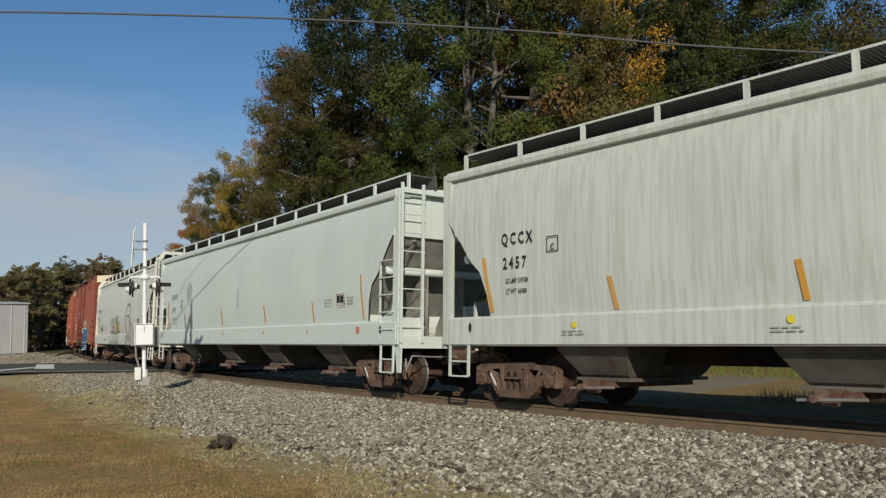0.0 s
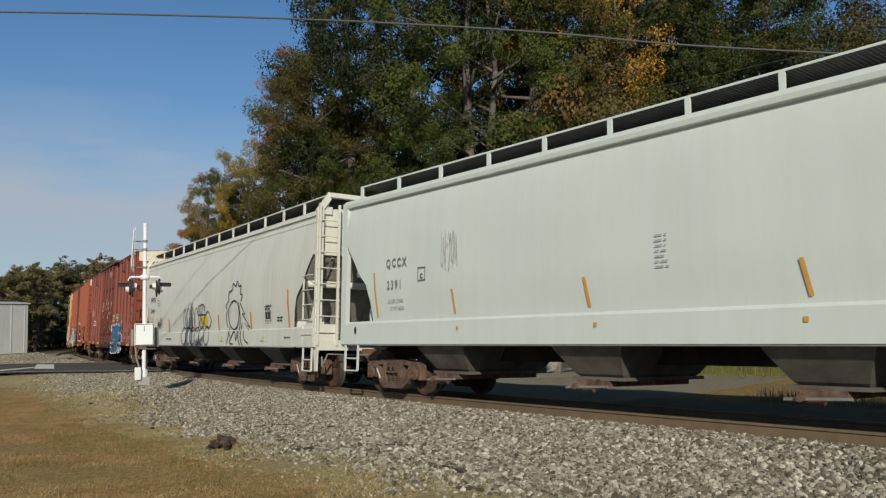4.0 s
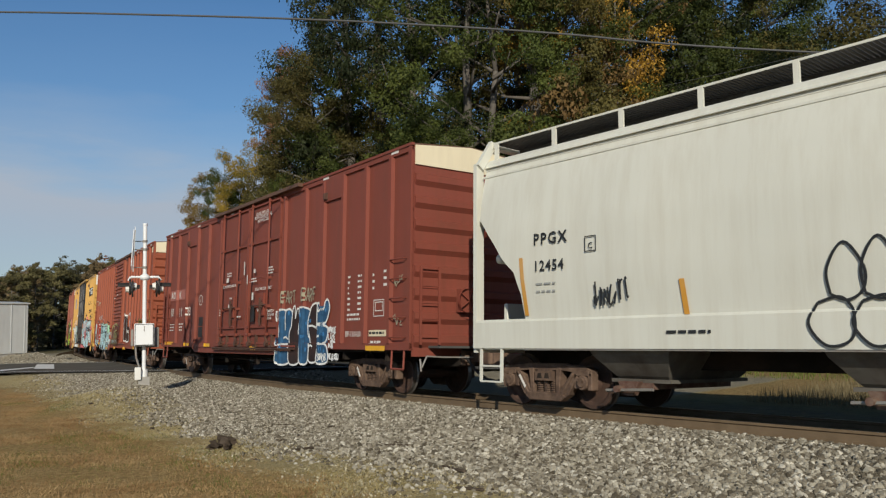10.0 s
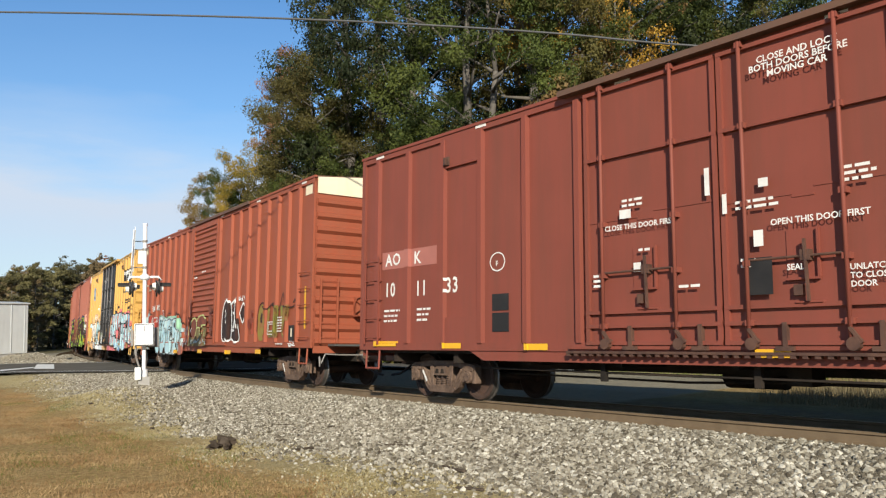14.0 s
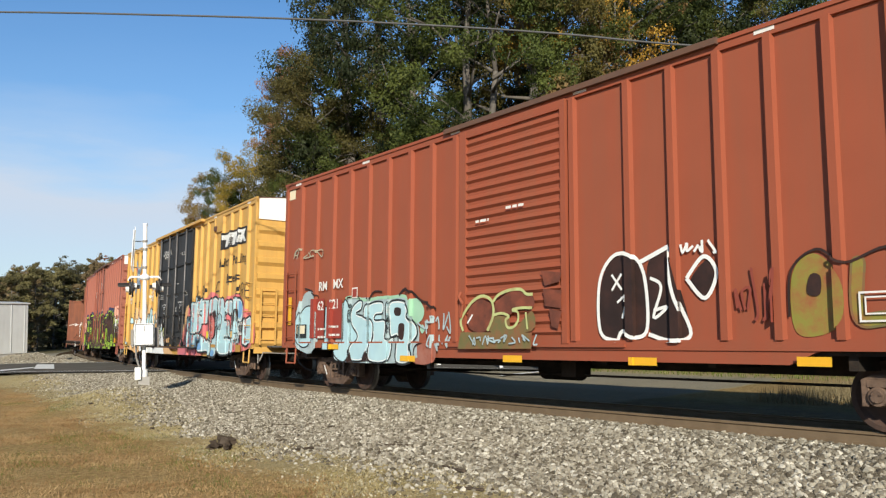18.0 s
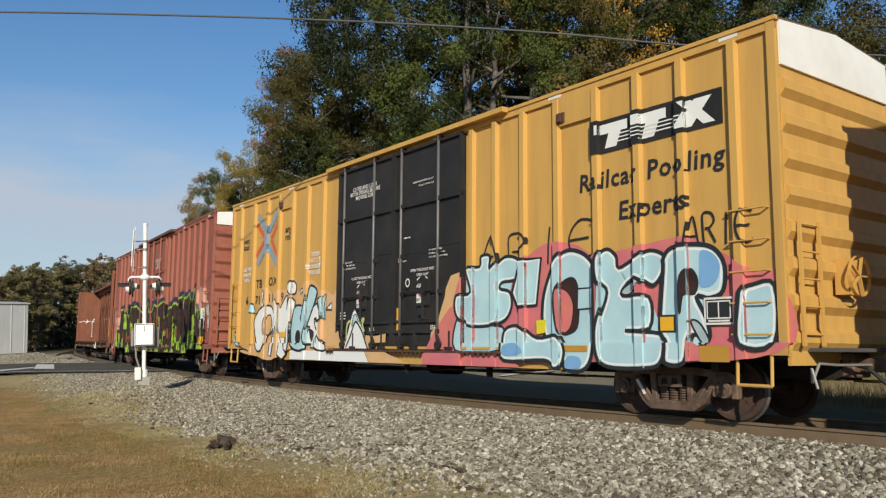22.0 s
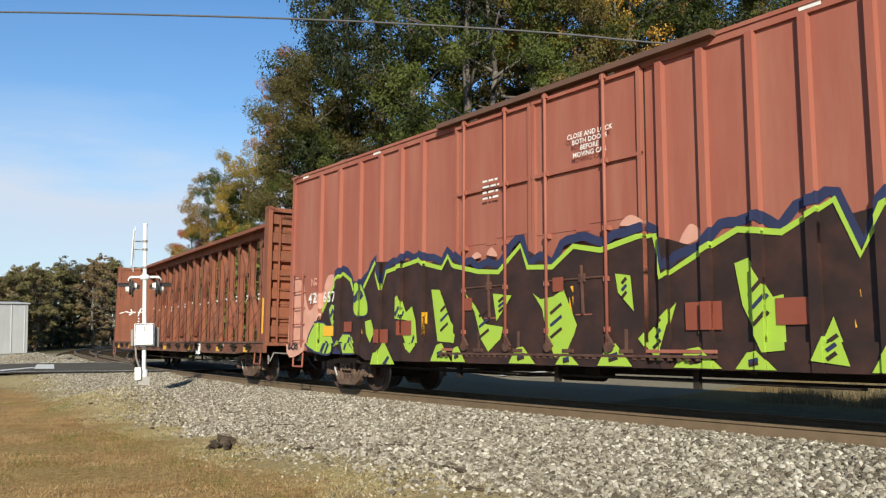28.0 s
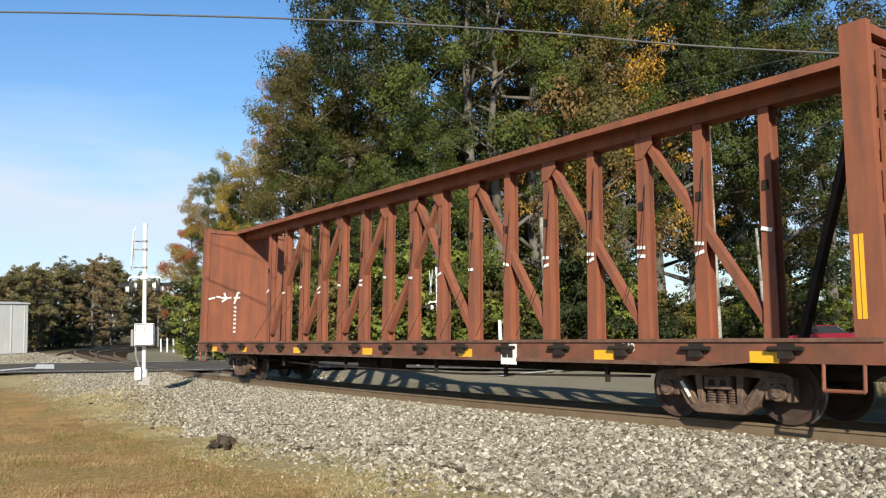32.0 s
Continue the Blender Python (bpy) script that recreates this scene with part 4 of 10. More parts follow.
# ---- box cars ----
def boxcar(name, s0, th, half, z_sill, z_eave, paint, ribs, doors, label, reach, rib_w=0.15, rib_d=0.085, band=None, end_ribs=9, door_paint=None, drop=0.2, end_paint=None, ledges=()):
    """A box car with posts on its sides, doors, a corrugated end wall, a roof and its underframe. doors: (x0, x1, kind)."""
    car = begin_car(name, s0, th, label, "box car")
    ys = 1.52
    dl, dr = min(d[0] for d in doors), max(d[1] for d in doors)
    for sgn in (1, -1):
        bm = B()
        box(bm, -half, half, -ys, -ys + 0.06, z_sill, z_eave)
        part("side_sheet", bm, paint, car, at=HALF_TURN if sgn < 0 else None)
    rib_me = mesh_of("side_post", prism(B(), [(-rib_w / 2, 0), (-rib_w / 2 + 0.02, -rib_d), (rib_w / 2 - 0.02, -rib_d), (rib_w / 2, 0)], z_sill + 0.12, z_eave - 0.12, "z"), paint)
    for x in ribs:
        shared("side_post", rib_me, car, pose(x, -ys, 0))
        shared("side_post", rib_me, car, HALF_TURN @ pose(x, -ys, 0))
    for m in (None, HALF_TURN):
        bm = B()
        box(bm, -half, half, -ys - 0.05, -ys, z_eave - 0.13, z_eave)
        part("top_rail", bm, paint, car, at=m)
        bm = B()
        box(bm, -half, half, -ys - 0.055, -ys, z_sill - 0.02, z_sill + 0.13)
        # the deeper part of the sill between the trucks
        q = [(-th + 1.35, z_sill - 0.02), (-th + 1.75, z_sill - drop), (th - 1.75, z_sill - drop), (th - 1.35, z_sill - 0.02)]
        prism(bm, q, -ys - 0.03, -ys + 0.03)
        part("side_sill", bm, paint, car, at=m)
        for x in (-half + 0.06, half - 0.06):
            bm = B()
            box(bm, x - 0.06, x + 0.06, -ys - 0.06, -ys + 0.02, z_sill, z_eave)
            part("corner_post", bm, paint, car, at=m)
    # roof, low ridge with cross seams
    bm = B()
    prism(bm, [(-ys - 0.06, z_eave - 0.01), (-ys - 0.06, z_eave + 0.03), (0, z_eave + 0.16), (ys + 0.06, z_eave + 0.03), (ys + 0.06, z_eave - 0.01)], -half - 0.02, half + 0.02, "x")
    for k in range(int(half * 2 / 1.2)):
        x = -half + 0.6 + k * 1.2
        prism(bm, [(-ys, z_eave + 0.03), (-ys, z_eave + 0.06), (0, z_eave + 0.19), (ys, z_eave + 0.06), (ys, z_eave + 0.03)], x - 0.04, x + 0.04, "x")
    for y in (-ys - 0.075, ys + 0.005):
        part("roof_edge", box(B(), -half - 0.03, half + 0.03, y, y + 0.07, z_eave - 0.015, z_eave + 0.045), paint, car)
    part("roof", bm, M_ROOF, car, "weathered brown roof with seams")
    # corrugated ends
    for m in (None, HALF_TURN):
        zb = z_eave - (band[1] if band else 0.0)
        pitch = (zb - z_sill) / end_ribs
        prof = [(half - 0.06, z_sill - 0.15), (half - 0.01, z_sill - 0.15)]
        for k in range(end_ribs):
            z = z_sill + pitch * (k + 0.5)
            prof += [(half - 0.01, z - pitch * 0.42), (half + 0.07, z - pitch * 0.2), (half + 0.07, z + pitch * 0.05), (half - 0.01, z + pitch * 0.16)]
        prof += [(half - 0.01, zb), (half - 0.06, zb)]
        bm = prism(B(), prof, -ys + 0.03, ys - 0.03)
        part("end_wall", bm, end_paint or paint, car, at=m)
        bm = B()
        prism(bm, [(-ys + 0.03, zb), (ys - 0.03, zb), (ys - 0.03, z_eave), (0, z_eave + 0.14), (-ys + 0.03, z_eave)], half - 0.05, half + 0.03, "x")
        part("end_band", bm, band[0] if band else paint, car, "cream band across the top of the end" if band else "", at=m)
    # floor and underframe
    bm = B()
    box(bm, -half + 0.05, half - 0.05, -ys + 0.06, ys - 0.06, z_sill - 0.08, z_sill)
    box(bm, -half, half, -0.28, 0.28, z_sill - 0.36, z_sill - 0.08)
    for k in range(9):
        x = -half + 1.2 + k * (2 * half - 2.4) / 8
        box(bm, x - 0.06, x + 0.06, -1.42, 1.42, z_sill - 0.26, z_sill - 0.08)
    part("underframe", bm, M_UNDER, car)
    bm = B()
    tube(bm, (-1.3, 0.55, 0.62), (-0.3, 0.55, 0.62), 0.22, 14)
    box(bm, 0.4, 0.75, -0.75, -0.35, 0.52, 0.85)
    rod(bm, [(-th + 0.5, -0.45, 0.55), (-1.4, -0.45, 0.5), (0.2, -0.5, 0.55), (th - 0.5, -0.45, 0.55)], 0.02)
    part("brake_gear", bm, M_UNDER, car)
    for x0, x1, kind in doors:
        add_door(car, x0, x1, kind, z_sill + 0.08, z_eave - 0.1, door_paint or paint, ys)
        add_door(car, -x1, -x0, kind, z_sill + 0.08, z_eave - 0.1, door_paint or paint, ys, HALF_TURN)
    bm = B()
    box(bm, dl - 0.4, dr + 1.2, -ys - 0.10, -ys - 0.03, z_sill + 0.02, z_sill + 0.07)
    part("door_track", bm, paint, car)
    plug = doors[0][2] == "plug"
    bm = box(B(), dl - 0.5, dr + (1.35 if plug else 3.0), -ys - (0.21 if plug else 0.13), -ys - 0.05, z_eave - 0.035, z_eave + 0.06)
    part("upper_door_track", bm, paint if door_paint else M_ROOF, car)
    if plug:
        bm = box(B(), dl - 0.4, dr + 1.2, -ys - 0.16, -ys - 0.05, z_sill - 0.05, z_sill - 0.01)
        for k in range(int((dr - dl + 1.6) / 0.16)):
            box(bm, dl - 0.4 + k * 0.16, dl - 0.33 + k * 0.16, -ys - 0.15, -ys - 0.06, z_sill - 0.09, z_sill - 0.05)
        part("lower_door_track", bm, M_GRIMY, car)
        # tie rods under the sill between the trucks
        bm = rod(B(), [(-th + 1.5, -ys + 0.2, z_sill - 0.34), (th - 1.5, -ys + 0.2, z_sill - 0.40)], 0.02)
        for x in (-2.4, 0.3, 3.1):
            box(bm, x - 0.05, x + 0.05, -ys + 0.16, -ys + 0.24, z_sill - 0.5, z_sill - 0.1)
        part("under_rod", bm, M_UNDER, car)
    for m in (None, HALF_TURN):
        for k in range(6):
            x = -half + 0.55 + k * (2 * half - 1.4) / 5
            part("eave_mark", box(B(), x, x + 0.3, -ys - 0.056, -ys - 0.05, z_eave - 0.075, z_eave - 0.015), M_CHALK, car, at=m)
    for x0, x1, z_hi, z_lo in ledges:
        part("panel_plate", box(B(), x0, x1, -ys - 0.06, -ys, z_hi, z_eave - 0.13), paint, car)
        if z_lo:
            part("panel_plate", box(B(), x0, x1, -ys - 0.045, -ys, z_sill + 0.13, z_lo), paint, car)
        bm = box(B(), x0 + 0.05, x0 + 0.22, -ys - 0.10, -ys - 0.06, z_hi + 0.05, z_hi + 0.22)
        box(bm, x0 + 0.10, x0 + 0.17, -ys - 0.14, -ys - 0.10, z_hi + 0.06, z_hi + 0.2)
        part("rod_bracket", bm, M_GRIMY, car)
    add_ladders(car, half, z_sill, paint, ys)
    add_ends(car, half, reach)
    return car


def add_door(car, x0, x1, kind, z0, z1, paint, ys, m=None):
    gear = M_BLACK if paint is M_BLACK else M_GRIMY
    if kind == "plug":
        bm = box(B(), x0, x1, -ys - 0.055, -ys - 0.005, z0, z1)
    else:
        n = 21
        prof = [(-ys - 0.005, z0), (-ys - 0.05, z0)]
        for k in range(n):
            z = z0 + 0.12 + (z1 - z0 - 0.3) * (k + 0.5) / n
            prof += [(-ys - 0.05, z - 0.07), (-ys - 0.10, z - 0.02), (-ys - 0.05, z + 0.06)]
        prof += [(-ys - 0.05, z1), (-ys - 0.005, z1)]
        bm = prism(B(), prof, x0 + 0.2, x1 - 0.12, "x")
    door = part("door", bm, paint, car, "corrugated sliding door" if kind != "plug" else "flush plug door with locking rods", at=m)
    if kind != "plug":
        for xa, xb in ((x0, x0 + 0.2), (x1 - 0.12, x1)):
            part("door_edge", box(B(), xa, xb, -ys - 0.105, -ys - 0.005, z0, z1), paint, door)
        part("door_header", box(B(), x0 + 0.2, x1 - 0.12, -ys - 0.1, -ys - 0.05, z1 - 0.16, z1), paint, door)
        bm = B()
        rod(bm, [(x0 + 0.06, -ys - 0.1, z0 + 1.0), (x0 + 0.06, -ys - 0.15, z0 + 0.9), (x0 + 0.2, -ys - 0.16, z0 + 0.75), (x0 + 0.12, -ys - 0.15, z0 + 0.5)], 0.03, 8)
        part("door_handle", bm, paint, door)
        return door
    for x in (x0 - 0.012, x1 + 0.012):
        part("door_gap", box(B(), x - 0.014, x + 0.014, -ys - 0.012, -ys - 0.006, z0, z1), M_UNDER, door)
    for z in (z0 + 0.035, z0 + 0.30, z0 + 0.52, z0 + 3.02, z1 - 0.035):
        part("door_rail", box(B(), x0, x1, -ys - 0.115, -ys - 0.05, z - 0.03, z + 0.03), paint, door)
    xs = x0 + 0.42 * (x1 - x0)
    bm = box(B(), x0, xs, -ys - 0.066, -ys - 0.05, z0 + 1.97, z0 + 1.995)
    box(bm, xs, xs + 0.3, -ys - 0.066, -ys - 0.05, z0 + 1.93, z0 + 1.955)
    box(bm, xs + 0.3, x1, -ys - 0.066, -ys - 0.05, z0 + 2.04, z0 + 2.065)
    part("door_seam", bm, paint, door)
    for x in (x0 + 0.035, x1 - 0.035):
        part("door_stile", box(B(), x - 0.035, x + 0.035, -ys - 0.11, -ys - 0.05, z0, z1), paint, door)
    for f in (0.16, 0.71):
        x = x0 + f * (x1 - x0)
        bm = tube(B(), (x, -ys - 0.155, z0 - 0.05), (x, -ys - 0.155, z1 + 0.12), 0.03, 8)
        part("locking_rod", bm, M_RODSTEEL if paint is M_BLACK else paint, door, smooth=True)
        for z in (z0 + 0.02, z0 + 0.30, z0 + 1.1, z0 + 1.92, z0 + 3.02, z1):
            part("rod_guide", box(B(), x - 0.05, x + 0.05, -ys - 0.175, -ys - 0.05, z - 0.04, z + 0.04), paint, door)
        # crank and roller at the rod's foot
        bm = tube(B(), (x + 0.04, -ys - 0.20, z0 + 0.02), (x + 0.04, -ys - 0.05, z0 + 0.02), 0.085, 12)
        bar(bm, (x, -ys - 0.17, z0 + 0.22), (x + 0.14, -ys - 0.17, z0 + 0.03), 0.05, 0.04)
        part("door_roller", bm, gear, door)
    for f in (0.36, 0.86):
        x = x0 + f * (x1 - x0)
        bm = box(B(), x - 0.12, x + 0.12, -ys - 0.17, -ys - 0.05, z0 - 0.07, z0 - 0.01)
        box(bm, x - 0.03, x + 0.03, -ys - 0.14, -ys - 0.05, z0 - 0.01, z0 + 0.3)
        part("door_foot", bm, gear, door)
    # recessed gear plate and lever between the rods
    xm = x0 + 0.47 * (x1 - x0)
    bm = box(B(), xm - 0.22, xm + 0.22, -ys - 0.07, -ys - 0.055, z0 + 0.86, z0 + 1.5)
    box(bm, xm - 0.22, xm + 0.22, -ys - 0.12, -ys - 0.07, z0 + 0.84, z0 + 0.87)
    box(bm, xm + 0.2, xm + 0.23, -ys - 0.12, -ys - 0.07, z0 + 0.87, z0 + 1.5)
    part("lever_plate", bm, paint, door)
    bm = tube(B(), (x0 + 0.16 * (x1 - x0), -ys - 0.14, z0 + 1.14), (x0 + 0.71 * (x1 - x0), -ys - 0.14, z0 + 1.14), 0.018, 8)
    bar(bm, (xm + 0.06, -ys - 0.16, z0 + 1.36), (xm + 0.09, -ys - 0.16, z0 + 0.56), 0.045, 0.03)
    box(bm, xm, xm + 0.13, -ys - 0.17, -ys - 0.06, z0 + 1.08, z0 + 1.22)
    part("door_lever", bm, gear, door)
    bm = box(B(), xm - 0.12, xm - 0.0, -ys - 0.13, -ys - 0.05, z0 + 0.64, z0 + 0.78)
    part("latch_box", bm, gear, door)
    part("hand_hold", rod(B(), [(xm - 0.1, -ys - 0.05, z0 + 0.55), (xm - 0.1, -ys - 0.12, z0 + 0.55), (xm + 0.25, -ys - 0.12, z0 + 0.55), (xm + 0.25, -ys - 0.05, z0 + 0.55)], 0.016), paint, door)
    return door


def add_ladders(car, half, z_sill, paint, ys):
    for m in (None, HALF_TURN):
        for x in (-half + 0.24, -half + 0.76):
            part("ladder_rail", box(B(), x - 0.02, x + 0.02, -ys - 0.11, -ys - 0.08, z_sill + 0.1, z_sill + 2.05), paint, car, at=m)
        for x in (half - 0.5, -half + 0.5):
            for nm, k in (("grab_iron", i) for i in range(5)):
                bm = B()
                z = z_sill + 0.25 + k * 0.42
                rod(bm, [(x - 0.28, -ys - 0.01, z), (x - 0.28, -ys - 0.10, z), (x + 0.28, -ys - 0.10, z), (x + 0.28, -ys - 0.01, z)], 0.014)
                part(nm, bm, paint, car, at=m)
        for x in (half - 0.5, -half + 0.5):
            bm = B()
            rod(bm, [(x - 0.25, -ys - 0.02, z_sill), (x - 0.25, -ys - 0.04, z_sill - 0.42), (x + 0.25, -ys - 0.04, z_sill - 0.42), (x + 0.25, -ys - 0.02, z_sill)], 0.024, 8)
            part("stirrup_step", bm, paint, car, at=m)
        # ladder on the end wall
        for y in (-ys + 0.15, -ys + 0.62):
            part("ladder_rail", box(B(), half + 0.09, half + 0.13, y - 0.025, y + 0.025, z_sill + 0.1, z_sill + 1.75), paint, car, at=m)
        for k in range(5):
            z = z_sill + 0.25 + k * 0.36
            part("ladder_rung", tube(B(), (half + 0.11, -ys + 0.15, z), (half + 0.11, -ys + 0.62, z), 0.014, 6), paint, car, at=m)
    bm = B()
    bmesh.ops.create_cone(bm, cap_ends=False, segments=20, radius1=0.28, radius2=0.28, depth=0.05, matrix=Matrix.Translation((half + 0.3, -0.25, z_sill + 1.05)) @ Matrix.Rotation(radians(90), 4, "Y"))
    for k in range(5):
        a = k * 1.2566
        bar(bm, (half + 0.3, -0.25, z_sill + 1.05), (half + 0.3, -0.25 + 0.28 * math.cos(a), z_sill + 1.05 + 0.28 * math.sin(a)), 0.04, 0.02)
    box(bm, half + 0.05, half + 0.24, -0.42, -0.08, z_sill + 0.8, z_sill + 1.3)
    part("brake_wheel", bm, paint, car)
    bm = B()
    box(bm, half, half + 0.42, -1.1, 1.1, z_sill + 0.03, z_sill + 0.08)
    part("crossover_platform", bm, M_MESH, car)


M_RODSTEEL = mat("dull_worn_rod_steel", (0.17, 0.165, 0.165), 0.5, metal=0.3, vary=0.3, scale=5, dirt=(0.16, 0.09, 0.06), dirt_amt=0.3)
M_GRIMY = mat("greasy_brown_steel", (0.085, 0.045, 0.034), 0.6, vary=0.3, scale=5, dirt=(0.17, 0.085, 0.055), dirt_amt=0.6, dirt_scale=5)
M_ROOF = mat("weathered_roof_steel", (0.13, 0.075, 0.055), 0.7, vary=0.2, dirt=RUST, dirt_amt=0.6, dirt_scale=1.5)


# ---- covered hoppers ----
def hopper_width(z, z_sill, z_eave, round_top):
    if round_top:
        return float(np.interp(z, [z_sill, z_sill + 0.5, z_sill + 1.2, z_sill + 2.1, z_sill + 2.9, z_eave + 0.02], [1.52, 1.55, 1.61, 1.60, 1.50, 1.36]))
    return float(np.interp(z, [z_sill, z_sill + 0.5, z_sill + 1.2, z_sill + 2.3, z_sill + 2.9, z_eave], [1.50, 1.54, 1.60, 1.60, 1.56, 1.47]))


def hopper(name, s0, th, half, paint, label, reach, z_sill=1.12, z_eave=4.42, round_top=False, bays=4, sill_h=0.5):
    """A covered hopper with bulging sides, open sloped ends, outlet gates, a running board and ladders."""
    car = begin_car(name, s0, th, label, "hopper car")
    cut = [(0.0, 1.32), (0.52, 1.32), (0.92, 1.26), (1.33, 1.10), (1.50, 0.90), (1.62, 0.78), (1.87, 0.60), (2.40, 0.16)]

    def edge(z):
        """How far the tank reaches along at height z: the ends are cut away below a shoulder."""
        return half - float(np.interp(z - z_sill, [c[0] for c in cut], [c[1] for c in cut]))

    def wide(z):
        return hopper_width(z, z_sill, z_eave, round_top)
    zs = [z_sill + d for d in (0.0, 0.52, 0.72, 0.92, 1.12, 1.33, 1.42, 1.50, 1.62, 1.74, 1.87, 2.05, 2.2, 2.40, 2.7, 2.95)] + [z_eave]
    for m in (None, HALF_TURN):
        bm = B()
        rows = []
        for z in zs:
            e = edge(z)
            rows.append([bm.verts.new((x, -wide(z) - 0.013 * math.sin(x * 2.05 + 0.6 * math.sin(x)) * math.sin(max(0, z - z_sill - 0.5) * 1.1), z)) for x in np.linspace(-e, e, 73)])
        for a, b in zip(rows, rows[1:]):
            for i in range(72):
                bm.faces.new((a[i], a[i + 1], b[i + 1], b[i]))
        part("side_sheet", bm, paint, car, smooth=True, at=m)
        bm = B()
        prism(bm, [(-1.50, z_sill - 0.02), (-1.575, z_sill - 0.02), (-1.585, z_sill + sill_h - 0.05), (-1.54, z_sill + sill_h), (-1.50, z_sill + sill_h)], -half + 0.05, half - 0.05, "x")
        part("side_sill", bm, paint, car, at=m)
        part("sill_lip", box(B(), -half + 1.3, half - 1.3, -1.56, -1.48, z_sill - 0.05, z_sill - 0.02), M_STEEL, car, at=m)
        if round_top:
            for dz, dy in ((-0.22, 0.02), (-0.08, 0.015)):
                part("top_bead", box(B(), -half + 0.12, half - 0.12, -wide(z_eave + dz) - dy, -wide(z_eave + dz) + 0.03, z_eave + dz - 0.02, z_eave + dz + 0.02), paint, car, at=m)
            bm = prism(B(), [(-1.40, z_eave - 0.04), (-1.36, z_eave + 0.05), (-1.26, z_eave + 0.14), (-1.1, z_eave + 0.16), (-1.1, z_eave - 0.04)], -half + 0.1, half - 0.1, "x")
        else:
            bm = prism(B(), [(-1.46, z_eave - 0.10), (-1.585, z_eave - 0.08), (-1.60, z_eave + 0.0), (-1.575, z_eave + 0.08), (-1.3, z_eave + 0.15), (-1.2, z_eave - 0.08)], -half + 0.1, half - 0.1, "x")
        part("top_rail", bm, paint, car, at=m)
        # end sheets
        bm = B()
        prism(bm, [(wide(z_eave), z_eave), (wide(z_sill + 2.4), z_sill + 2.35), (-wide(z_sill + 2.4), z_sill + 2.35), (-wide(z_eave), z_eave)], half - 0.22, half - 0.16, "x")
        part("end_sheet", bm, paint, car, at=m)
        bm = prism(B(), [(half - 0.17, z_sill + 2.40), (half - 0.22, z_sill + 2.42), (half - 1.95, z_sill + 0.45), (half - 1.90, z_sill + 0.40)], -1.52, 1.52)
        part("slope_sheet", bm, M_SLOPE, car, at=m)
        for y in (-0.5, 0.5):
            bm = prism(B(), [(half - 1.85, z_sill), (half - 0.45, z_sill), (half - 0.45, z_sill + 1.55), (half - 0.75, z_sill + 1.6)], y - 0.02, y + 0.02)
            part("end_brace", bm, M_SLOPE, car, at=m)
        # rounded knuckle plate behind the opening
        bm = B()
        tube(bm, (half - 1.95, -1.48, z_sill + 0.42), (half - 1.95, 1.48, z_sill + 0.42), 0.38, 16)
        part("end_saddle", bm, paint, car, at=m)
        for sy in (-1, 1):
            thin, lip = (0.07, 1.38) if round_top else (0.20, 1.46)
            part("corner_post", box(B(), half - thin, half + 0.02, min(sy * lip, sy * 1.57), max(sy * lip, sy * 1.57), z_sill - 0.02, z_eave + 0.05), paint, car, at=m)
            if round_top:
                bm = bar(B(), (half - 0.09, sy * 1.51, z_eave - 0.02), (half - 0.09, sy * 1.16, z_eave + 0.5), 0.09, 0.16)
                part("end_hoop", bm, paint, car, at=m)
        part("end_header", box(B(), half - 0.16, half + 0.02, -1.2 if round_top else -1.46, 1.2 if round_top else 1.46, z_eave + (0.40 if round_top else 0.0), z_eave + (0.52 if round_top else 0.1)), paint, car, at=m)
        # knuckle tube under the end sheet, shelf and low panel behind the ladder
        part("end_tube", tube(B(), (half - 0.62, -1.5, z_sill + 1.62), (half - 0.62, 1.5, z_sill + 1.62), 0.09, 12), paint, car, smooth=True, at=m)
        part("end_panel", box(B(), half - 0.06, half + 0.03, -1.46, -0.92, z_sill + 0.02, z_sill + 0.56), paint, car, at=m, bevel=0.01)
        part("end_panel", box(B(), half - 0.06, half + 0.03, 0.2, 0.75, z_sill + 0.3, z_sill + 0.85), paint, car, at=m, bevel=0.01)
        part("corner_gusset", prism(B(), [(half - 0.86, z_sill + 0.5), (half - 0.2, z_sill + 0.5), (half - 0.2, z_sill + 1.0), (half - 0.32, z_sill + 0.72)], -1.53, -1.50), paint, car, at=m)
        part("step_hanger", prism(B(), [(half - 0.20, z_sill), (half + 0.06, z_sill), (half + 0.03, z_sill - 0.62), (half - 0.10, z_sill - 0.62)], -1.50, -1.46), paint, car, at=m)
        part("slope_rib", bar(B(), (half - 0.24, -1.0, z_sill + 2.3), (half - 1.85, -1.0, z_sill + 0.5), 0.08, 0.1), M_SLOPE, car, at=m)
        bm = B()
        box(bm, half - 1.9, half, -1.5, 1.5, z_sill - 0.05, z_sill + 0.03)
        part("end_platform", bm, paint, car, at=m)
        part("end_sill", box(B(), half - 0.02, half + 0.06, -1.52, 1.52, z_sill - 0.1, z_sill + 0.16), paint, car, at=m)
        bm = B()
        for y in (-1.52, -0.98):
            box(bm, half + 0.05, half + 0.10, y - 0.03, y + 0.03, z_sill + 0.02, z_eave + 0.2)
        for k in range(8):
            z = z_sill + 0.35 + k * 0.41
            tube(bm, (half + 0.075, -1.58, z), (half + 0.075, -0.92, z), 0.015, 6)
        part("end_ladder", bm, paint, car, at=m)
        bm = B()
        bar(bm, (half - 0.74, -1.57, z_sill + 0.05), (half - 0.74, -1.57, z_sill + 1.82), 0.05, 0.03)
        for k in range(5):
            tube(bm, (half - 0.12, -1.60, z_sill + 0.30 + k * 0.38), (half - 0.76, -1.60, z_sill + 0.30 + k * 0.38), 0.015, 6)
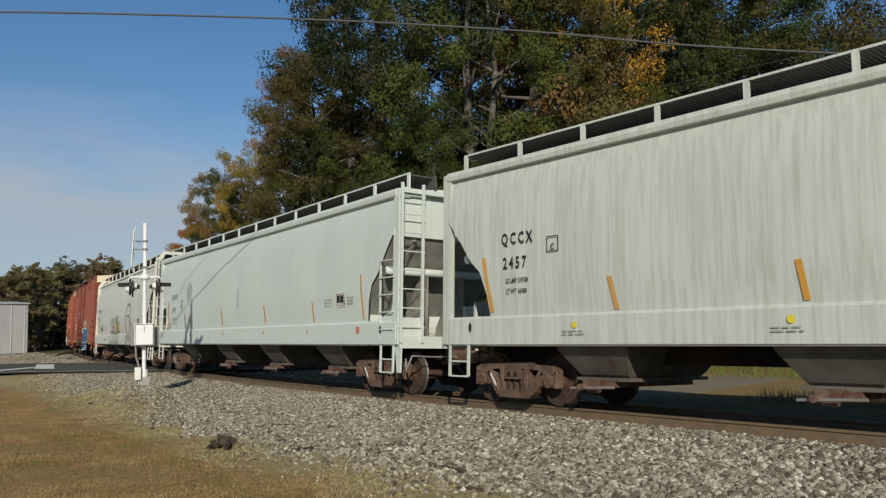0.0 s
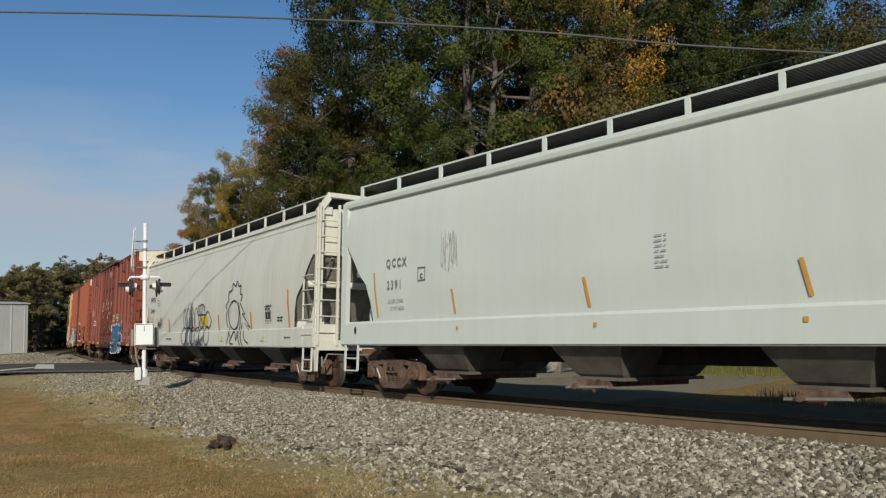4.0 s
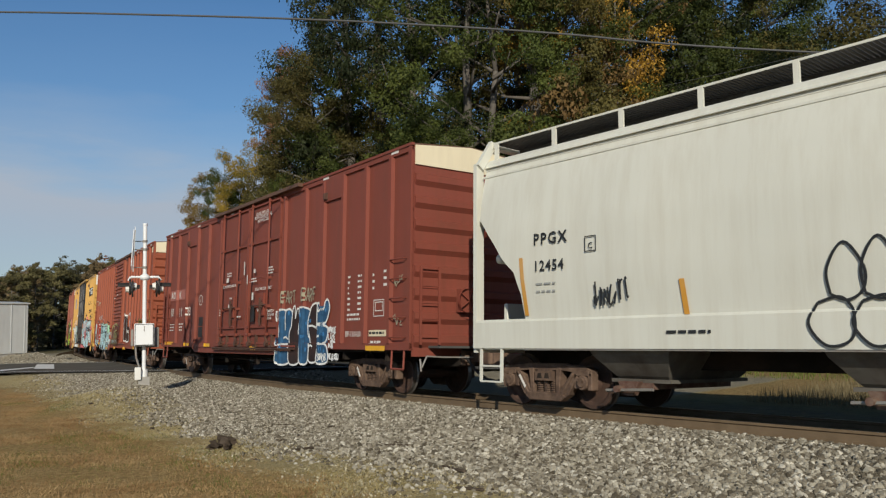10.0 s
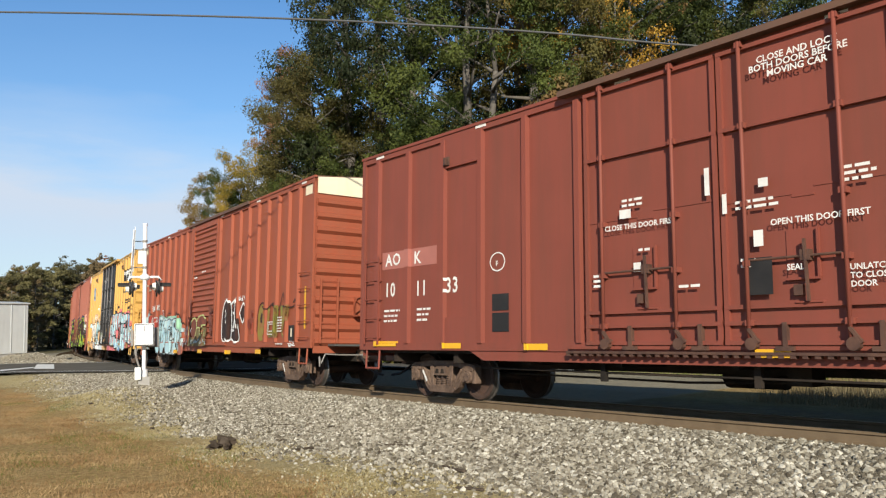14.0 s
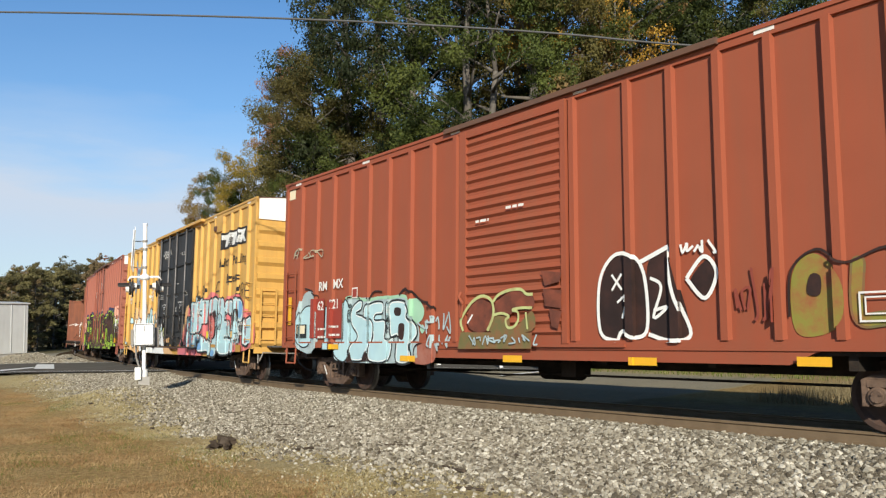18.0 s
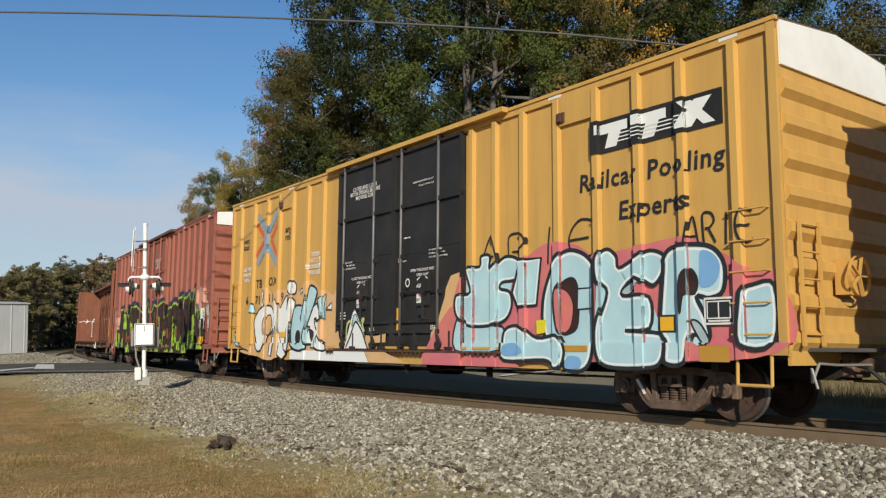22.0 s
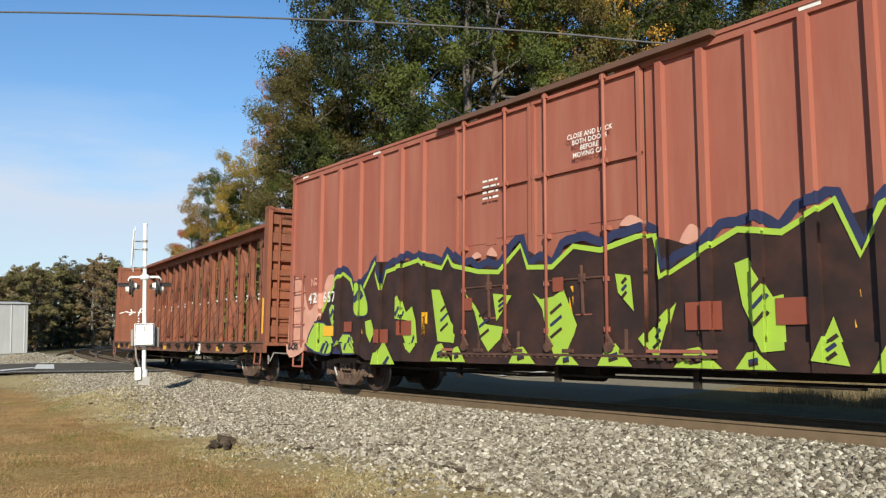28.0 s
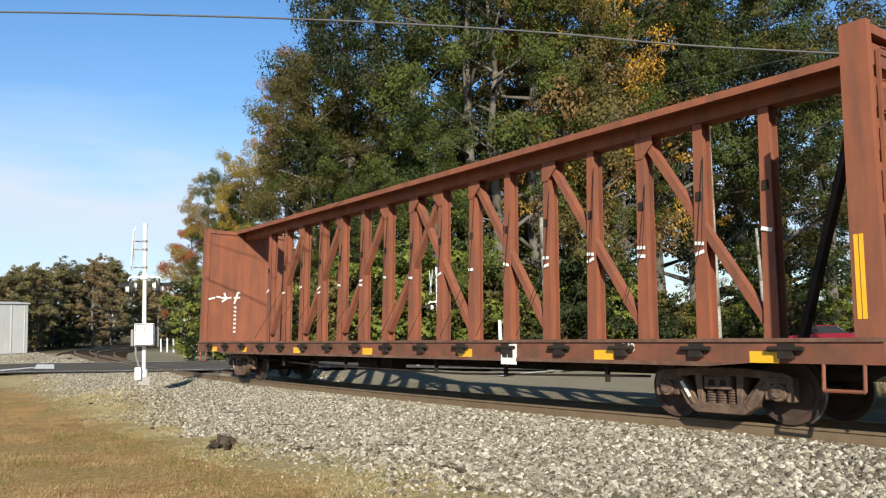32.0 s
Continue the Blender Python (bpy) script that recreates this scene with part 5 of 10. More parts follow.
        part("side_ladder", bm, paint, car, at=m)
        for x in (half - 0.45, -half + 0.45):
            bm = B()
            for sx in (-0.27, 0.27):
                bar(bm, (x + sx, -1.54, z_sill), (x + sx, -1.55, z_sill - 0.62), 0.06, 0.03)
            for dz in (-0.34, -0.62):
                bar(bm, (x - 0.27, -1.55, z_sill + dz), (x + 0.27, -1.55, z_sill + dz), 0.04, 0.03)
            part("stirrup_step", bm, paint, car, at=m)
    bm = prism(B(), [(-1.45, z_eave - 0.05), (-1.2, z_eave + 0.10), (0, z_eave + 0.24), (1.2, z_eave + 0.10), (1.45, z_eave - 0.05)], -half + 0.2, half - 0.2, "x")
    part("roof", bm, paint, car)
    for k in range(5):
        x = -half + 2.0 + k * (2 * half - 4.0) / 4
        part("roof_hatch", tube(B(), (x, 0, z_eave + 0.15), (x, 0, z_eave + 0.36), 0.35, 16), paint, car)
    # running boards of dark grating on brackets
    for sy in (-1, 1):
        z1 = z_eave + 0.50
        y = sy * 1.20
        board = part("running_board", box(B(), -half + 0.2, half - 0.15, y - 0.012, y + 0.012, z1 - 0.035, z1), paint, car)
        bm = B()
        for k in range(int((2 * half - 0.4) / 0.07)):
            xx = -half + 0.2 + k * 0.07
            box(bm, xx, xx + 0.045, min(y, y - sy * 0.72), max(y, y - sy * 0.72), z1 - 0.045, z1 - 0.015)
        tagged(part("grating", bm, M_MESH, board), kind="stuff")
        part("toe_board", box(B(), -half + 0.2, half - 0.15, y - sy * 0.70 - 0.02, y - sy * 0.70 + 0.02, z_eave + 0.1, z1), M_MESH, board)
        nb = 13
        for k in range(nb):
            xx = -half + 0.25 + k * (2 * half - 0.45) / (nb - 1)
            part("bracket", box(B(), xx - 0.045, xx + 0.045, y - 0.022, y + 0.022, z_eave + 0.02, z1 - 0.02), paint, board)
    part("centre_sill", box(B(), -half + 0.1, half - 0.1, -0.3, 0.3, z_sill - 0.35, z_sill), M_UNDER, car)
    for k in range(bays):
        xm = (k - (bays - 1) / 2) * 0.494 * th
        xa, xb = xm - 0.78, xm + 0.78
        bm = B()
        rings = []
        for xl, xr, yy, zz in ((xa, xb, 1.44, z_sill), (xa + 0.05, xb - 0.05, 1.40, z_sill - 0.12), (xm - 0.5, xm + 0.5, 1.08, 0.60), (xm - 0.45, xm + 0.45, 0.98, 0.54)):
            rings.append([bm.verts.new(v) for v in ((xl, -yy, zz), (xr, -yy, zz), (xr, yy, zz), (xl, yy, zz))])
        for p, q in zip(rings, rings[1:]):
            for i in range(4):
                bm.faces.new((p[i], p[(i + 1) % 4], q[(i + 1) % 4], q[i]))
        bm.faces.new(rings[0])
        bm.faces.new(rings[-1])
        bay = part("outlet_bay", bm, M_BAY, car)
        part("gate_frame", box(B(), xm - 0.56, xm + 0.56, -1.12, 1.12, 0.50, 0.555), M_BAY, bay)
        bm = box(B(), xm - 0.36, xm + 0.24, -1.12, 1.12, 0.40, 0.50)
        prism(bm, [(xm - 0.34, 0.52), (xm - 0.24, 0.30), (xm - 0.05, 0.30), (xm + 0.06, 0.52)], -1.24, -1.12)
        tube(bm, (xm - 0.25, -1.42, 0.40), (xm - 0.25, -1.1, 0.40), 0.055, 8)
        part("outlet_gate", bm, M_GATE, bay, "rusty red outlet gate")
        part("gate_shaft", tube(B(), (xm - 0.5, -1.34, 0.37), (xm + 0.4, -1.34, 0.41), 0.025, 6), M_STEEL, bay)
    add_ends(car, half, reach)
    return car


# hopper paint with the shade of the end recess put into its colour
M_SLOPE = mat("shaded_pale_paint", (0.31, 0.305, 0.275), 0.8, vary=0.25, scale=1.5, dirt=(0.12, 0.10, 0.08), dirt_amt=0.8, dirt_scale=1.4)
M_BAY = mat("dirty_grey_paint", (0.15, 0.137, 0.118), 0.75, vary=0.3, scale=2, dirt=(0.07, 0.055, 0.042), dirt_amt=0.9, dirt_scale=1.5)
M_GATE = mat("worn_red_gate_paint", (0.12, 0.06, 0.045), 0.75, vary=0.3, scale=5, dirt=(0.22, 0.17, 0.13), dirt_amt=0.8, dirt_scale=5)


M_SILL = mat("grimy_red_steel", (0.20, 0.075, 0.045), 0.75, vary=0.3, scale=3, dirt=(0.09, 0.055, 0.04), dirt_amt=0.9, dirt_scale=2.5, bump=0.2)
M_DECK = mat("worn_brown_steel", (0.13, 0.065, 0.045), 0.8, vary=0.35, scale=5, dirt=(0.26, 0.16, 0.11), dirt_amt=0.6, dirt_scale=4, bump=0.2)


# ---- centre-beam flat car ----
FLAT_POSTS = [1.206 * (k - 7.5) for k in range(16)]


def centerbeam(name, s0, th, half, paint, label, reach):
    car = begin_car(name, s0, th, label, "flat car")
    zd, zt = 1.16, 5.06
    bm = B()
    box(bm, -half, half, -1.5, 1.5, zd - 0.1, zd - 0.02)
    part("deck", bm, paint, car)
    for m in (None, HALF_TURN):
        sill = part("side_sill", box(B(), -half, half, -1.60, -1.50, zd - 0.30, zd - 0.03), M_SILL, car, at=m)
        part("sill_flange", box(B(), -half, half, -1.63, -1.50, zd - 0.03, zd + 0.02), M_DECK, sill)
        part("sill_flange", prism(B(), [(-half + 1.7, zd - 0.30), (-half + 2.4, zd - 0.36), (half - 2.4, zd - 0.36), (half - 1.7, zd - 0.30)], -1.62, -1.52), M_DECK, sill)
        # winches under the sill's lip
        for k in range(16):
            x = -half + 1.2 + k * (2 * half - 2.4) / 15
            bm = B()
            box(bm, x - 0.1, x + 0.1, -1.68, -1.60, zd - 0.24, zd - 0.05)
            tube(bm, (x - 0.24, -1.66, zd - 0.12), (x + 0.24, -1.66, zd - 0.12), 0.035, 8)
            part("winch", bm, M_UNDER, car, at=m)
    # brake rod and hangers below the near sill
    bm = rod(B(), [(-half + 3.8, -1.35, 0.72), (-3.0, -1.35, 0.55), (3.0, -1.35, 0.52), (half - 3.6, -1.35, 0.62)], 0.02)
    part("under_rod", bm, M_UNDER, car)
    for x in (-7.2, -5.1, -1.6, 2.2, 4.4, 6.9):
        part("rod_hanger", box(B(), x - 0.03, x + 0.03, -1.38, -1.32, 0.5, zd - 0.28), M_UNDER, car)
    bm = tube(B(), (-1.5, -0.9, 0.66), (-0.6, -0.9, 0.66), 0.17, 12)
    box(bm, -0.4, 0.1, -1.1, -0.7, 0.52, 0.82)
    part("brake_cylinder", bm, M_UNDER, car)
    bm = B()
    box(bm, -half, half, -0.26, 0.26, 0.62, zd - 0.1)
    for k in range(12):
        x = -half + 1 + k * (2 * half - 2) / 11
        prism(bm, [(-1.5, zd - 0.1), (-1.5, zd - 0.22), (-0.3, zd - 0.42), (0.3, zd - 0.42), (1.5, zd - 0.22), (1.5, zd - 0.1)], x - 0.06, x + 0.06, "x")
    part("centre_sill", bm, M_UNDER, car)
    # top chord: a wide plate with turned-down lips
    bm = prism(B(), [(-0.50, zt - 0.12), (-0.50, zt), (0.50, zt), (0.50, zt - 0.12), (0.46, zt - 0.12), (0.46, zt - 0.05), (-0.46, zt - 0.05), (-0.46, zt - 0.12)], -half + 0.3, half - 0.3, "x")
    part("top_chord", bm, paint, car)
    part("chord_web", box(B(), -half + 0.3, half - 0.3, -0.16, 0.16, zt - 0.30, zt - 0.05), paint, car)
    posts = FLAT_POSTS
    for k, x in enumerate(posts):
        post = part("post", prism(B(), [(-0.10, zd - 0.02), (0.10, zd - 0.02), (0.075, zt - 0.28), (-0.075, zt - 0.28)], x - 0.03, x + 0.03, "x"), paint, car)
        for sy in (-1, 1):
            part("post_flange", prism(B(), [(x - 0.125, zd - 0.02), (x + 0.125, zd - 0.02), (x + 0.085, zt - 0.28), (x - 0.085, zt - 0.28)], min(sy * 0.10, sy * 0.12), max(sy * 0.10, sy * 0.12)), paint, post)
        for sy in (-1, 1):
            part("post_bolt_plate", box(B(), x - 0.05, x + 0.05, min(sy * 0.12, sy * 0.14), max(sy * 0.12, sy * 0.14), zd + 2.3, zd + 2.45), M_UNDER, post)
    for k, x in enumerate(posts[1:-1]):
        sag = 0.25 * (k % 3 - 1)
        part("tie_cable", rod(B(), [(x + 0.13, -0.16, zd + 3.0 + sag), (x + 0.16, -0.3, zd + 1.6), (x + 0.30, -1.2, zd + 0.1)], 0.008, 5), M_UNDER, car)
    for i, j in ((9, 11), (11, 13), (13, 15), (6, 4), (4, 2), (2, 0), (7, 9), (8, 6)):
        a, b = posts[i], posts[j]
        sg = 1 if b > a else -1
        bm = bar(B(), (a + sg * 0.1, 0, zt - 0.4), (b - sg * 0.12, 0, zd + 0.3), 0.16, 0.13)
        part("diagonal_brace", bm, paint, car)
        for sy in (-1, 1):
            q = [(a - sg * 0.1, zt - 0.29), (a + sg * 0.28, zt - 0.29), (a + sg * 0.28, zt - 0.45), (a + sg * 0.06, zt - 0.68), (a - sg * 0.1, zt - 0.68)]
            part("gusset", prism(B(), q, min(sy * 0.122, sy * 0.142), max(sy * 0.122, sy * 0.142)), paint, car)
    # dark raking struts behind the bulkheads
    for m in (None,):
        for y in (-0.9,):
            part("bulkhead_strut", bar(B(), (half - 0.4, y, zt - 0.55), (half - 1.75, y * 0.3, zd), 0.1, 0.12), M_UNDER, car, at=m)
    # end bulkheads with ribs and posts
    for m in (None, HALF_TURN):
        bm = B()
        box(bm, half - 0.32, half - 0.22, -1.45, 1.45, zd, zt - 0.08)
        bulk = part("bulkhead", bm, paint, car, at=m)
        for k in range(7):
            z = zd + 0.1 + k * 0.54
            part("bulkhead_rib", prism(B(), [(half - 0.22, z), (half - 0.10, z + 0.06), (half - 0.10, z + 0.34), (half - 0.22, z + 0.40)], -1.42, 1.42), paint, bulk)
        part("bulkhead_cap", box(B(), half - 0.36, half - 0.02, -1.44, 1.44, zt - 0.16, zt - 0.04), paint, bulk)
        for y in (-0.55, 0.55):
            part("bulkhead_stiffener", box(B(), half - 0.12, half + 0.06, y - 0.09, y + 0.09, zd - 0.05, zt - 0.35), paint, bulk)
        for sy in (-1, 1):
            bm = B()
            prism(bm, [(half - 0.36, zd - 0.1), (half + 0.02, zd - 0.1), (half - 0.02, zt), (half - 0.36, zt)], min(sy * 1.44, sy * 1.56), max(sy * 1.44, sy * 1.56))
            part("bulkhead_post", bm, paint, bulk)
        bm = B()
        for y in (-1.2, -0.75):
            box(bm, half - 0.08, half - 0.04, y - 0.025, y + 0.025, zd, zt - 0.3)
        for k in range(9):
            z = zd + 0.25 + k * 0.42
            tube(bm, (half - 0.02, -1.2, z), (half - 0.02, -0.75, z), 0.014, 6)
        part("end_ladder", bm, paint, bulk)
        for x in (half - 0.5, -half + 0.5):
            bm = B()
            rod(bm, [(x - 0.25, -1.58, zd - 0.3), (x - 0.25, -1.60, zd - 0.62), (x + 0.25, -1.60, zd - 0.62), (x + 0.25, -1.58, zd - 0.3)], 0.024, 8)
            part("stirrup_step", bm, paint, car, at=m)
    add_ends(car, half, reach)
    return car


def even(a, b, n):
    return [a + (b - a) * k / (n - 1) for k in range(n)]


CAR_A = hopper("covered_hopper", 62.9, 7.88, 9.42, M_HOPPER, "dull grey covered hopper car with streaked sides", 0.95)
CAR_B = hopper("covered_hopper", 42.55, 7.88, 9.42, M_HOPPER_B, "pale grey covered hopper car with ladders and running board", 0.95)
CAR_C = hopper("covered_hopper", 22.7, 7.74, 9.15, M_HOPPER_C, "cream white rounded covered hopper car with sprayed drawings", 1.0, z_sill=1.05, z_eave=4.50, round_top=True)
R_D = [-8.64, -7.5, -6.3, -5.16, -3.95, -2.7, 2.6, 3.98, 5.08, 6.15, 7.3, 8.43]
CAR_D = boxcar("box_car", 2.35, 6.85, 9.28, 1.0, 5.36, M_RED_D, R_D, [(-2.5, -0.04, "plug"), (0.0, 2.42, "plug")], "oxide red box car with double plug doors and sprayed lettering", 1.0, band=(M_CREAM, 0.42), end_ribs=8, ledges=[(-6.3, -5.16, 4.65, 1.63), (5.08, 6.15, 4.7, 0)])
R_E = [-8.25, -7.4, -6.56, -5.74, -4.93, -4.1, -3.25, -2.47, -1.68, 1.5, 2.68, 3.51, 4.32, 5.12, 5.93, 6.72, 7.47, 8.2]
CAR_E = boxcar("box_car", -18.45, 6.97, 9.17, 1.03, 5.42, M_RED_E, R_E, [(-1.5, 1.38, "sliding")], "orange red box car with one corrugated sliding door", 1.05, band=(M_CREAM, 0.42), end_ribs=11)
R_F = [-8.6, -7.6, -6.66, -5.85, -5.02, -4.12, -3.26, 2.85, 3.55, 4.33, 5.2, 6.1, 6.96, 7.78, 8.66]
CAR_F = boxcar("box_car", -39.0, 7.1, 9.32, 0.98, 5.44, M_YELLOW, R_F, [(-2.38, 0.1, "plug"), (0.12, 2.6, "plug")], "yellow box car with black double doors and sprayed lettering", 1.0, band=(M_WHITE, 0.62), end_ribs=8, door_paint=M_BLACK, drop=0.3, ledges=[(-5.85, -5.02, 4.86, 0), (5.2, 6.1, 4.84, 0)])
R_G = [-7.75, -6.82, -5.88, -5.0, -4.18, -3.37, 2.75, 3.48, 4.28, 5.05, 5.9, 6.71, 7.5, 8.35]
CAR_G = boxcar("box_car", -59.4, 7.0, 9.3, 0.95, 5.55, M_RED_G, R_G, [(-2.2, -0.03, "plug"), (0.0, 2.42, "plug")], "faded red box car with lime and black sprayed band", 1.0, band=(M_WHITE, 0.42), end_ribs=9)
CAR_H = centerbeam("centre_beam_flat_car", -81.5, 8.75, 11.36, M_RED_H, "empty weathered red centre-beam lumber flat car", 0.78)


# ---- what moves ----
def motions():
    step = 4.0 / FPS
    n = int(32.0 / step) + 1
    for car, s0, th in CARS:
        walk(car, [(0.5 * k, car_frame(s0, th, 0.5 * k)) for k in range(65)])
    for tr, x, s0, car in TRUCKS:
        rows = []
        for k in range(17):
            t = 2.0 * k
            th = abs(x)
            local = car_frame(s0, th, t).inverted() @ track_frame(s0 + x + run(t))
            yaw = math.atan2(local[1][0], local[0][0])
            rows.append((t, pose(x, 0, 0, 0, 0, math.degrees(yaw))))
        walk(tr, rows)
    for ws, bx, ph in WHEELSETS:
        rows = []
        for k in range(n):
            t = k * step
            rows.append((t, pose(bx, 0, WHEEL_R) @ Matrix.Rotation((run(t) + 80.0) / WHEEL_R + ph, 4, "Y")))
        walk(ws, rows)


# ---- crossing signals ----
def lamp_unit(sig, x, z, way, hood_len=0.34):
    """A flashing lamp with its round black shield and hood, that looks along way (+1 or -1 on x)."""
    bm = tube(B(), (x - way * 0.03, 0, z), (x + way * 0.02, 0, z), 0.25, 20)
    sh = part("lamp_shield", bm, M_BLACK, sig, "black round lamp shield")
    bm = B()
    n = 12
    rows = []
    for d, r in ((0.02, 0.125), (hood_len, 0.115)):
        rows.append([bm.verts.new((x + way * d, r * math.cos(math.pi * k / n - 0.35), z + r * math.sin(math.pi * k / n - 0.35 + 0.35))) for k in range(n + 1)])
    for k in range(n):
        bm.faces.new((rows[0][k], rows[0][k + 1], rows[1][k + 1], rows[1][k]))
    part("lamp_hood", bm, M_BLACK, sh)
    part("lamp_housing", tube(B(), (x - way * 0.20, 0, z), (x - way * 0.03, 0, z), 0.10, 14, 0.15), M_WHITE, sh)
    part("lamp_lens", tube(B(), (x + way * 0.02, 0, z), (x + way * 0.035, 0, z), 0.105, 14), M_LENS, sh)


def crossing_signal(x, y, z, turn, height=4.62, box_too=True):
    sig = new("crossing_signal")
    sig.matrix_basis = pose(x, y, z, 0, 0, turn)
    tagged(sig, "white crossing signal mast with hooded lamps" + (" and relay box" if box_too else ""), "signal")
    part("mast", tube(B(), (0, 0, 0), (0, 0, height), 0.058, 16), M_ALU, sig, smooth=False)
    part("mast_cap", tube(B(), (0, 0, height - 0.02), (0, 0, height + 0.05), 0.07, 16), M_ALU, sig)
    part("foot", tube(B(), (0, 0, 0), (0, 0, 0.24), 0.11, 16), M_ALU, sig)
    part("foot_plate", box(B(), -0.16, 0.16, -0.16, 0.16, -0.25, 0.03), M_CONCRETE, sig)
    za = 0.645 * height
    part("crossarm", rod(B(), [(-0.46, 0, za - 0.06), (-0.40, 0, za + 0.05), (0.40, 0, za + 0.05), (0.46, 0, za - 0.06)], 0.036, 10), M_ALU, sig)
    bm = B()
    bmesh.ops.create_uvsphere(bm, u_segments=14, v_segments=8, radius=0.13, matrix=Matrix.Translation((0, 0, za + 0.04)) @ Matrix.Diagonal((1.2, 1, 0.8, 1)))
    part("crossarm_hub", bm, M_ALU, sig, smooth=True)
    for xx, way in ((-0.42, -1), (0.42, 1)):
        lamp_unit(sig, xx, za - 0.24, way)
        lamp_unit(sig, xx * 0.8, za - 0.30, -way, 0.2) if box_too else None
    # crossbuck boards, seen nearly edge on
    for s in (-1, 1):
        bm = bar(B(), (-0.36 - 0.02 * s, -0.42 * s, height - 1.35), (-0.30 - 0.02 * s, 0.42 * s, height - 0.15), 0.02, 0.2)
        part("crossbuck_board", bm, M_ALU, sig)
    for dz in (-0.5, -0.75, -1.3):
        part("board_bracket", tube(B(), (-0.34, 0, height + dz), (0, 0, height + dz), 0.014, 6), M_STEEL, sig)
        part("clamp", tube(B(), (0, 0, height + dz - 0.035), (0, 0, height + dz + 0.035), 0.075, 14), M_STEEL, sig)
    if box_too:
        relay = part("relay_box", box(B(), -0.28, 0.28, -0.32, -0.06, 0.95, 1.62), M_ALU, sig, bevel=0.02)
        part("box_door", box(B(), -0.245, 0.245, -0.342, -0.32, 0.985, 1.585), M_ALU, relay, bevel=0.008)
        part("box_seal", box(B(), -0.262, 0.262, -0.326, -0.318, 0.967, 1.603), M_BLACK, relay)
        part("box_latch", box(B(), -0.01, 0.01, -0.352, -0.34, 1.38, 1.55), M_STEEL, relay)
        part("bell_box", box(B(), 0.06, 0.42, -0.02, 0.3, 0.9, 1.5), M_STEEL, sig, bevel=0.015)
        part("bell_box", box(B(), -0.38, -0.30, -0.2, 0.2, 0.95, 1.45), M_STEEL, sig, bevel=0.015)
        part("conduit", rod(B(), [(-0.24, -0.2, 0.96), (-0.22, -0.2, 0.6), (-0.14, -0.18, 0.35), (-0.16, -0.16, 0.2)], 0.03, 8), M_STEEL, sig)
        part("junction_box", box(B(), -0.26, -0.08, -0.24, -0.04, -0.05, 0.32), M_WHITE, sig, bevel=0.012)
    return sig


M_LENS = mat("dark_red_lens", (0.12, 0.01, 0.01), 0.15, vary=0.05)
M_CONCRETE = mat("pale_concrete", (0.42, 0.40, 0.37), 0.9, vary=0.15, scale=5, dirt=GRIME, dirt_amt=0.3, bump=0.3)
crossing_signal(-24.40, 9.0, 0.24, 70)
x_, y_ = from_view(139.8, 42)
crossing_signal(x_, y_, -0.5, 60, 5.1, False)


# ---- equipment shed ----
def shed(x, y, z, turn):
    sh = new("equipment_shed")
    sh.matrix_basis = pose(x, y, z, 0, 0, turn)
    tagged(sh, "galvanised sheet metal railway equipment shed", "shed")
    a, b, h = 1.3, 1.7, 3.5
    part("body", box(B(), -a, a, -b, b, 0.05, h), M_SHED, sh, bevel=0.02)
    part("base", box(B(), -a + 0.05, a - 0.05, -b + 0.05, b - 0.05, -0.6, 0.06), M_CONCRETE, sh)
    part("roof", prism(B(), [(-a - 0.1, h), (0, h + 0.14), (a + 0.1, h), (a + 0.1, h - 0.07), (-a - 0.1, h - 0.07)], -b - 0.1, b + 0.1), M_SHED, sh)
    for k in range(4):
        yy = -b + 0.25 + k * (2 * b - 0.5) / 3
        part("seam", box(B(), a, a + 0.03, yy - 0.025, yy + 0.025, 0.15, h - 0.08), M_SHED, sh)
    for k in range(3):
        xx = -a + 0.3 + k * (2 * a - 0.6) / 2
        part("seam", box(B(), xx - 0.025, xx + 0.025, -b - 0.03, -b, 0.15, h - 0.08), M_SHED, sh)
    dr = part("door", box(B(), -0.5, 0.5, -b - 0.05, -b - 0.03, 0.2, 2.3), M_SHED, sh)
    part("door_handle", box(B(), 0.35, 0.4, -b - 0.1, -b - 0.05, 1.1, 1.3), M_STEEL, dr)


x_, y_ = from_view(168.6, 63)
shed(x_, y_, 0.46, 20)


# ---- overhead wires ----
def wire(pts, r, label):
    cu = bpy.data.curves.new("overhead_wire", "CURVE")
    cu.dimensions, cu.bevel_depth, cu.bevel_resolution = "3D", r, 1
    line = smooth_line(pts, 8)
    sp = cu.splines.new("POLY")
    sp.points.add(len(line) - 1)
    for k, v in enumerate(line):
        sp.points[k].co = (*v, 1)
    ob = bpy.data.objects.new("overhead_wire", cu)
    me = bpy.data.meshes.new_from_object(ob)
    bpy.data.objects.remove(ob)
    me.materials.clear()
    me.materials.append(M_WIRE)
    ob = new("overhead_wire", me)
    tagged(ob, label, "cable", "overhead wires")


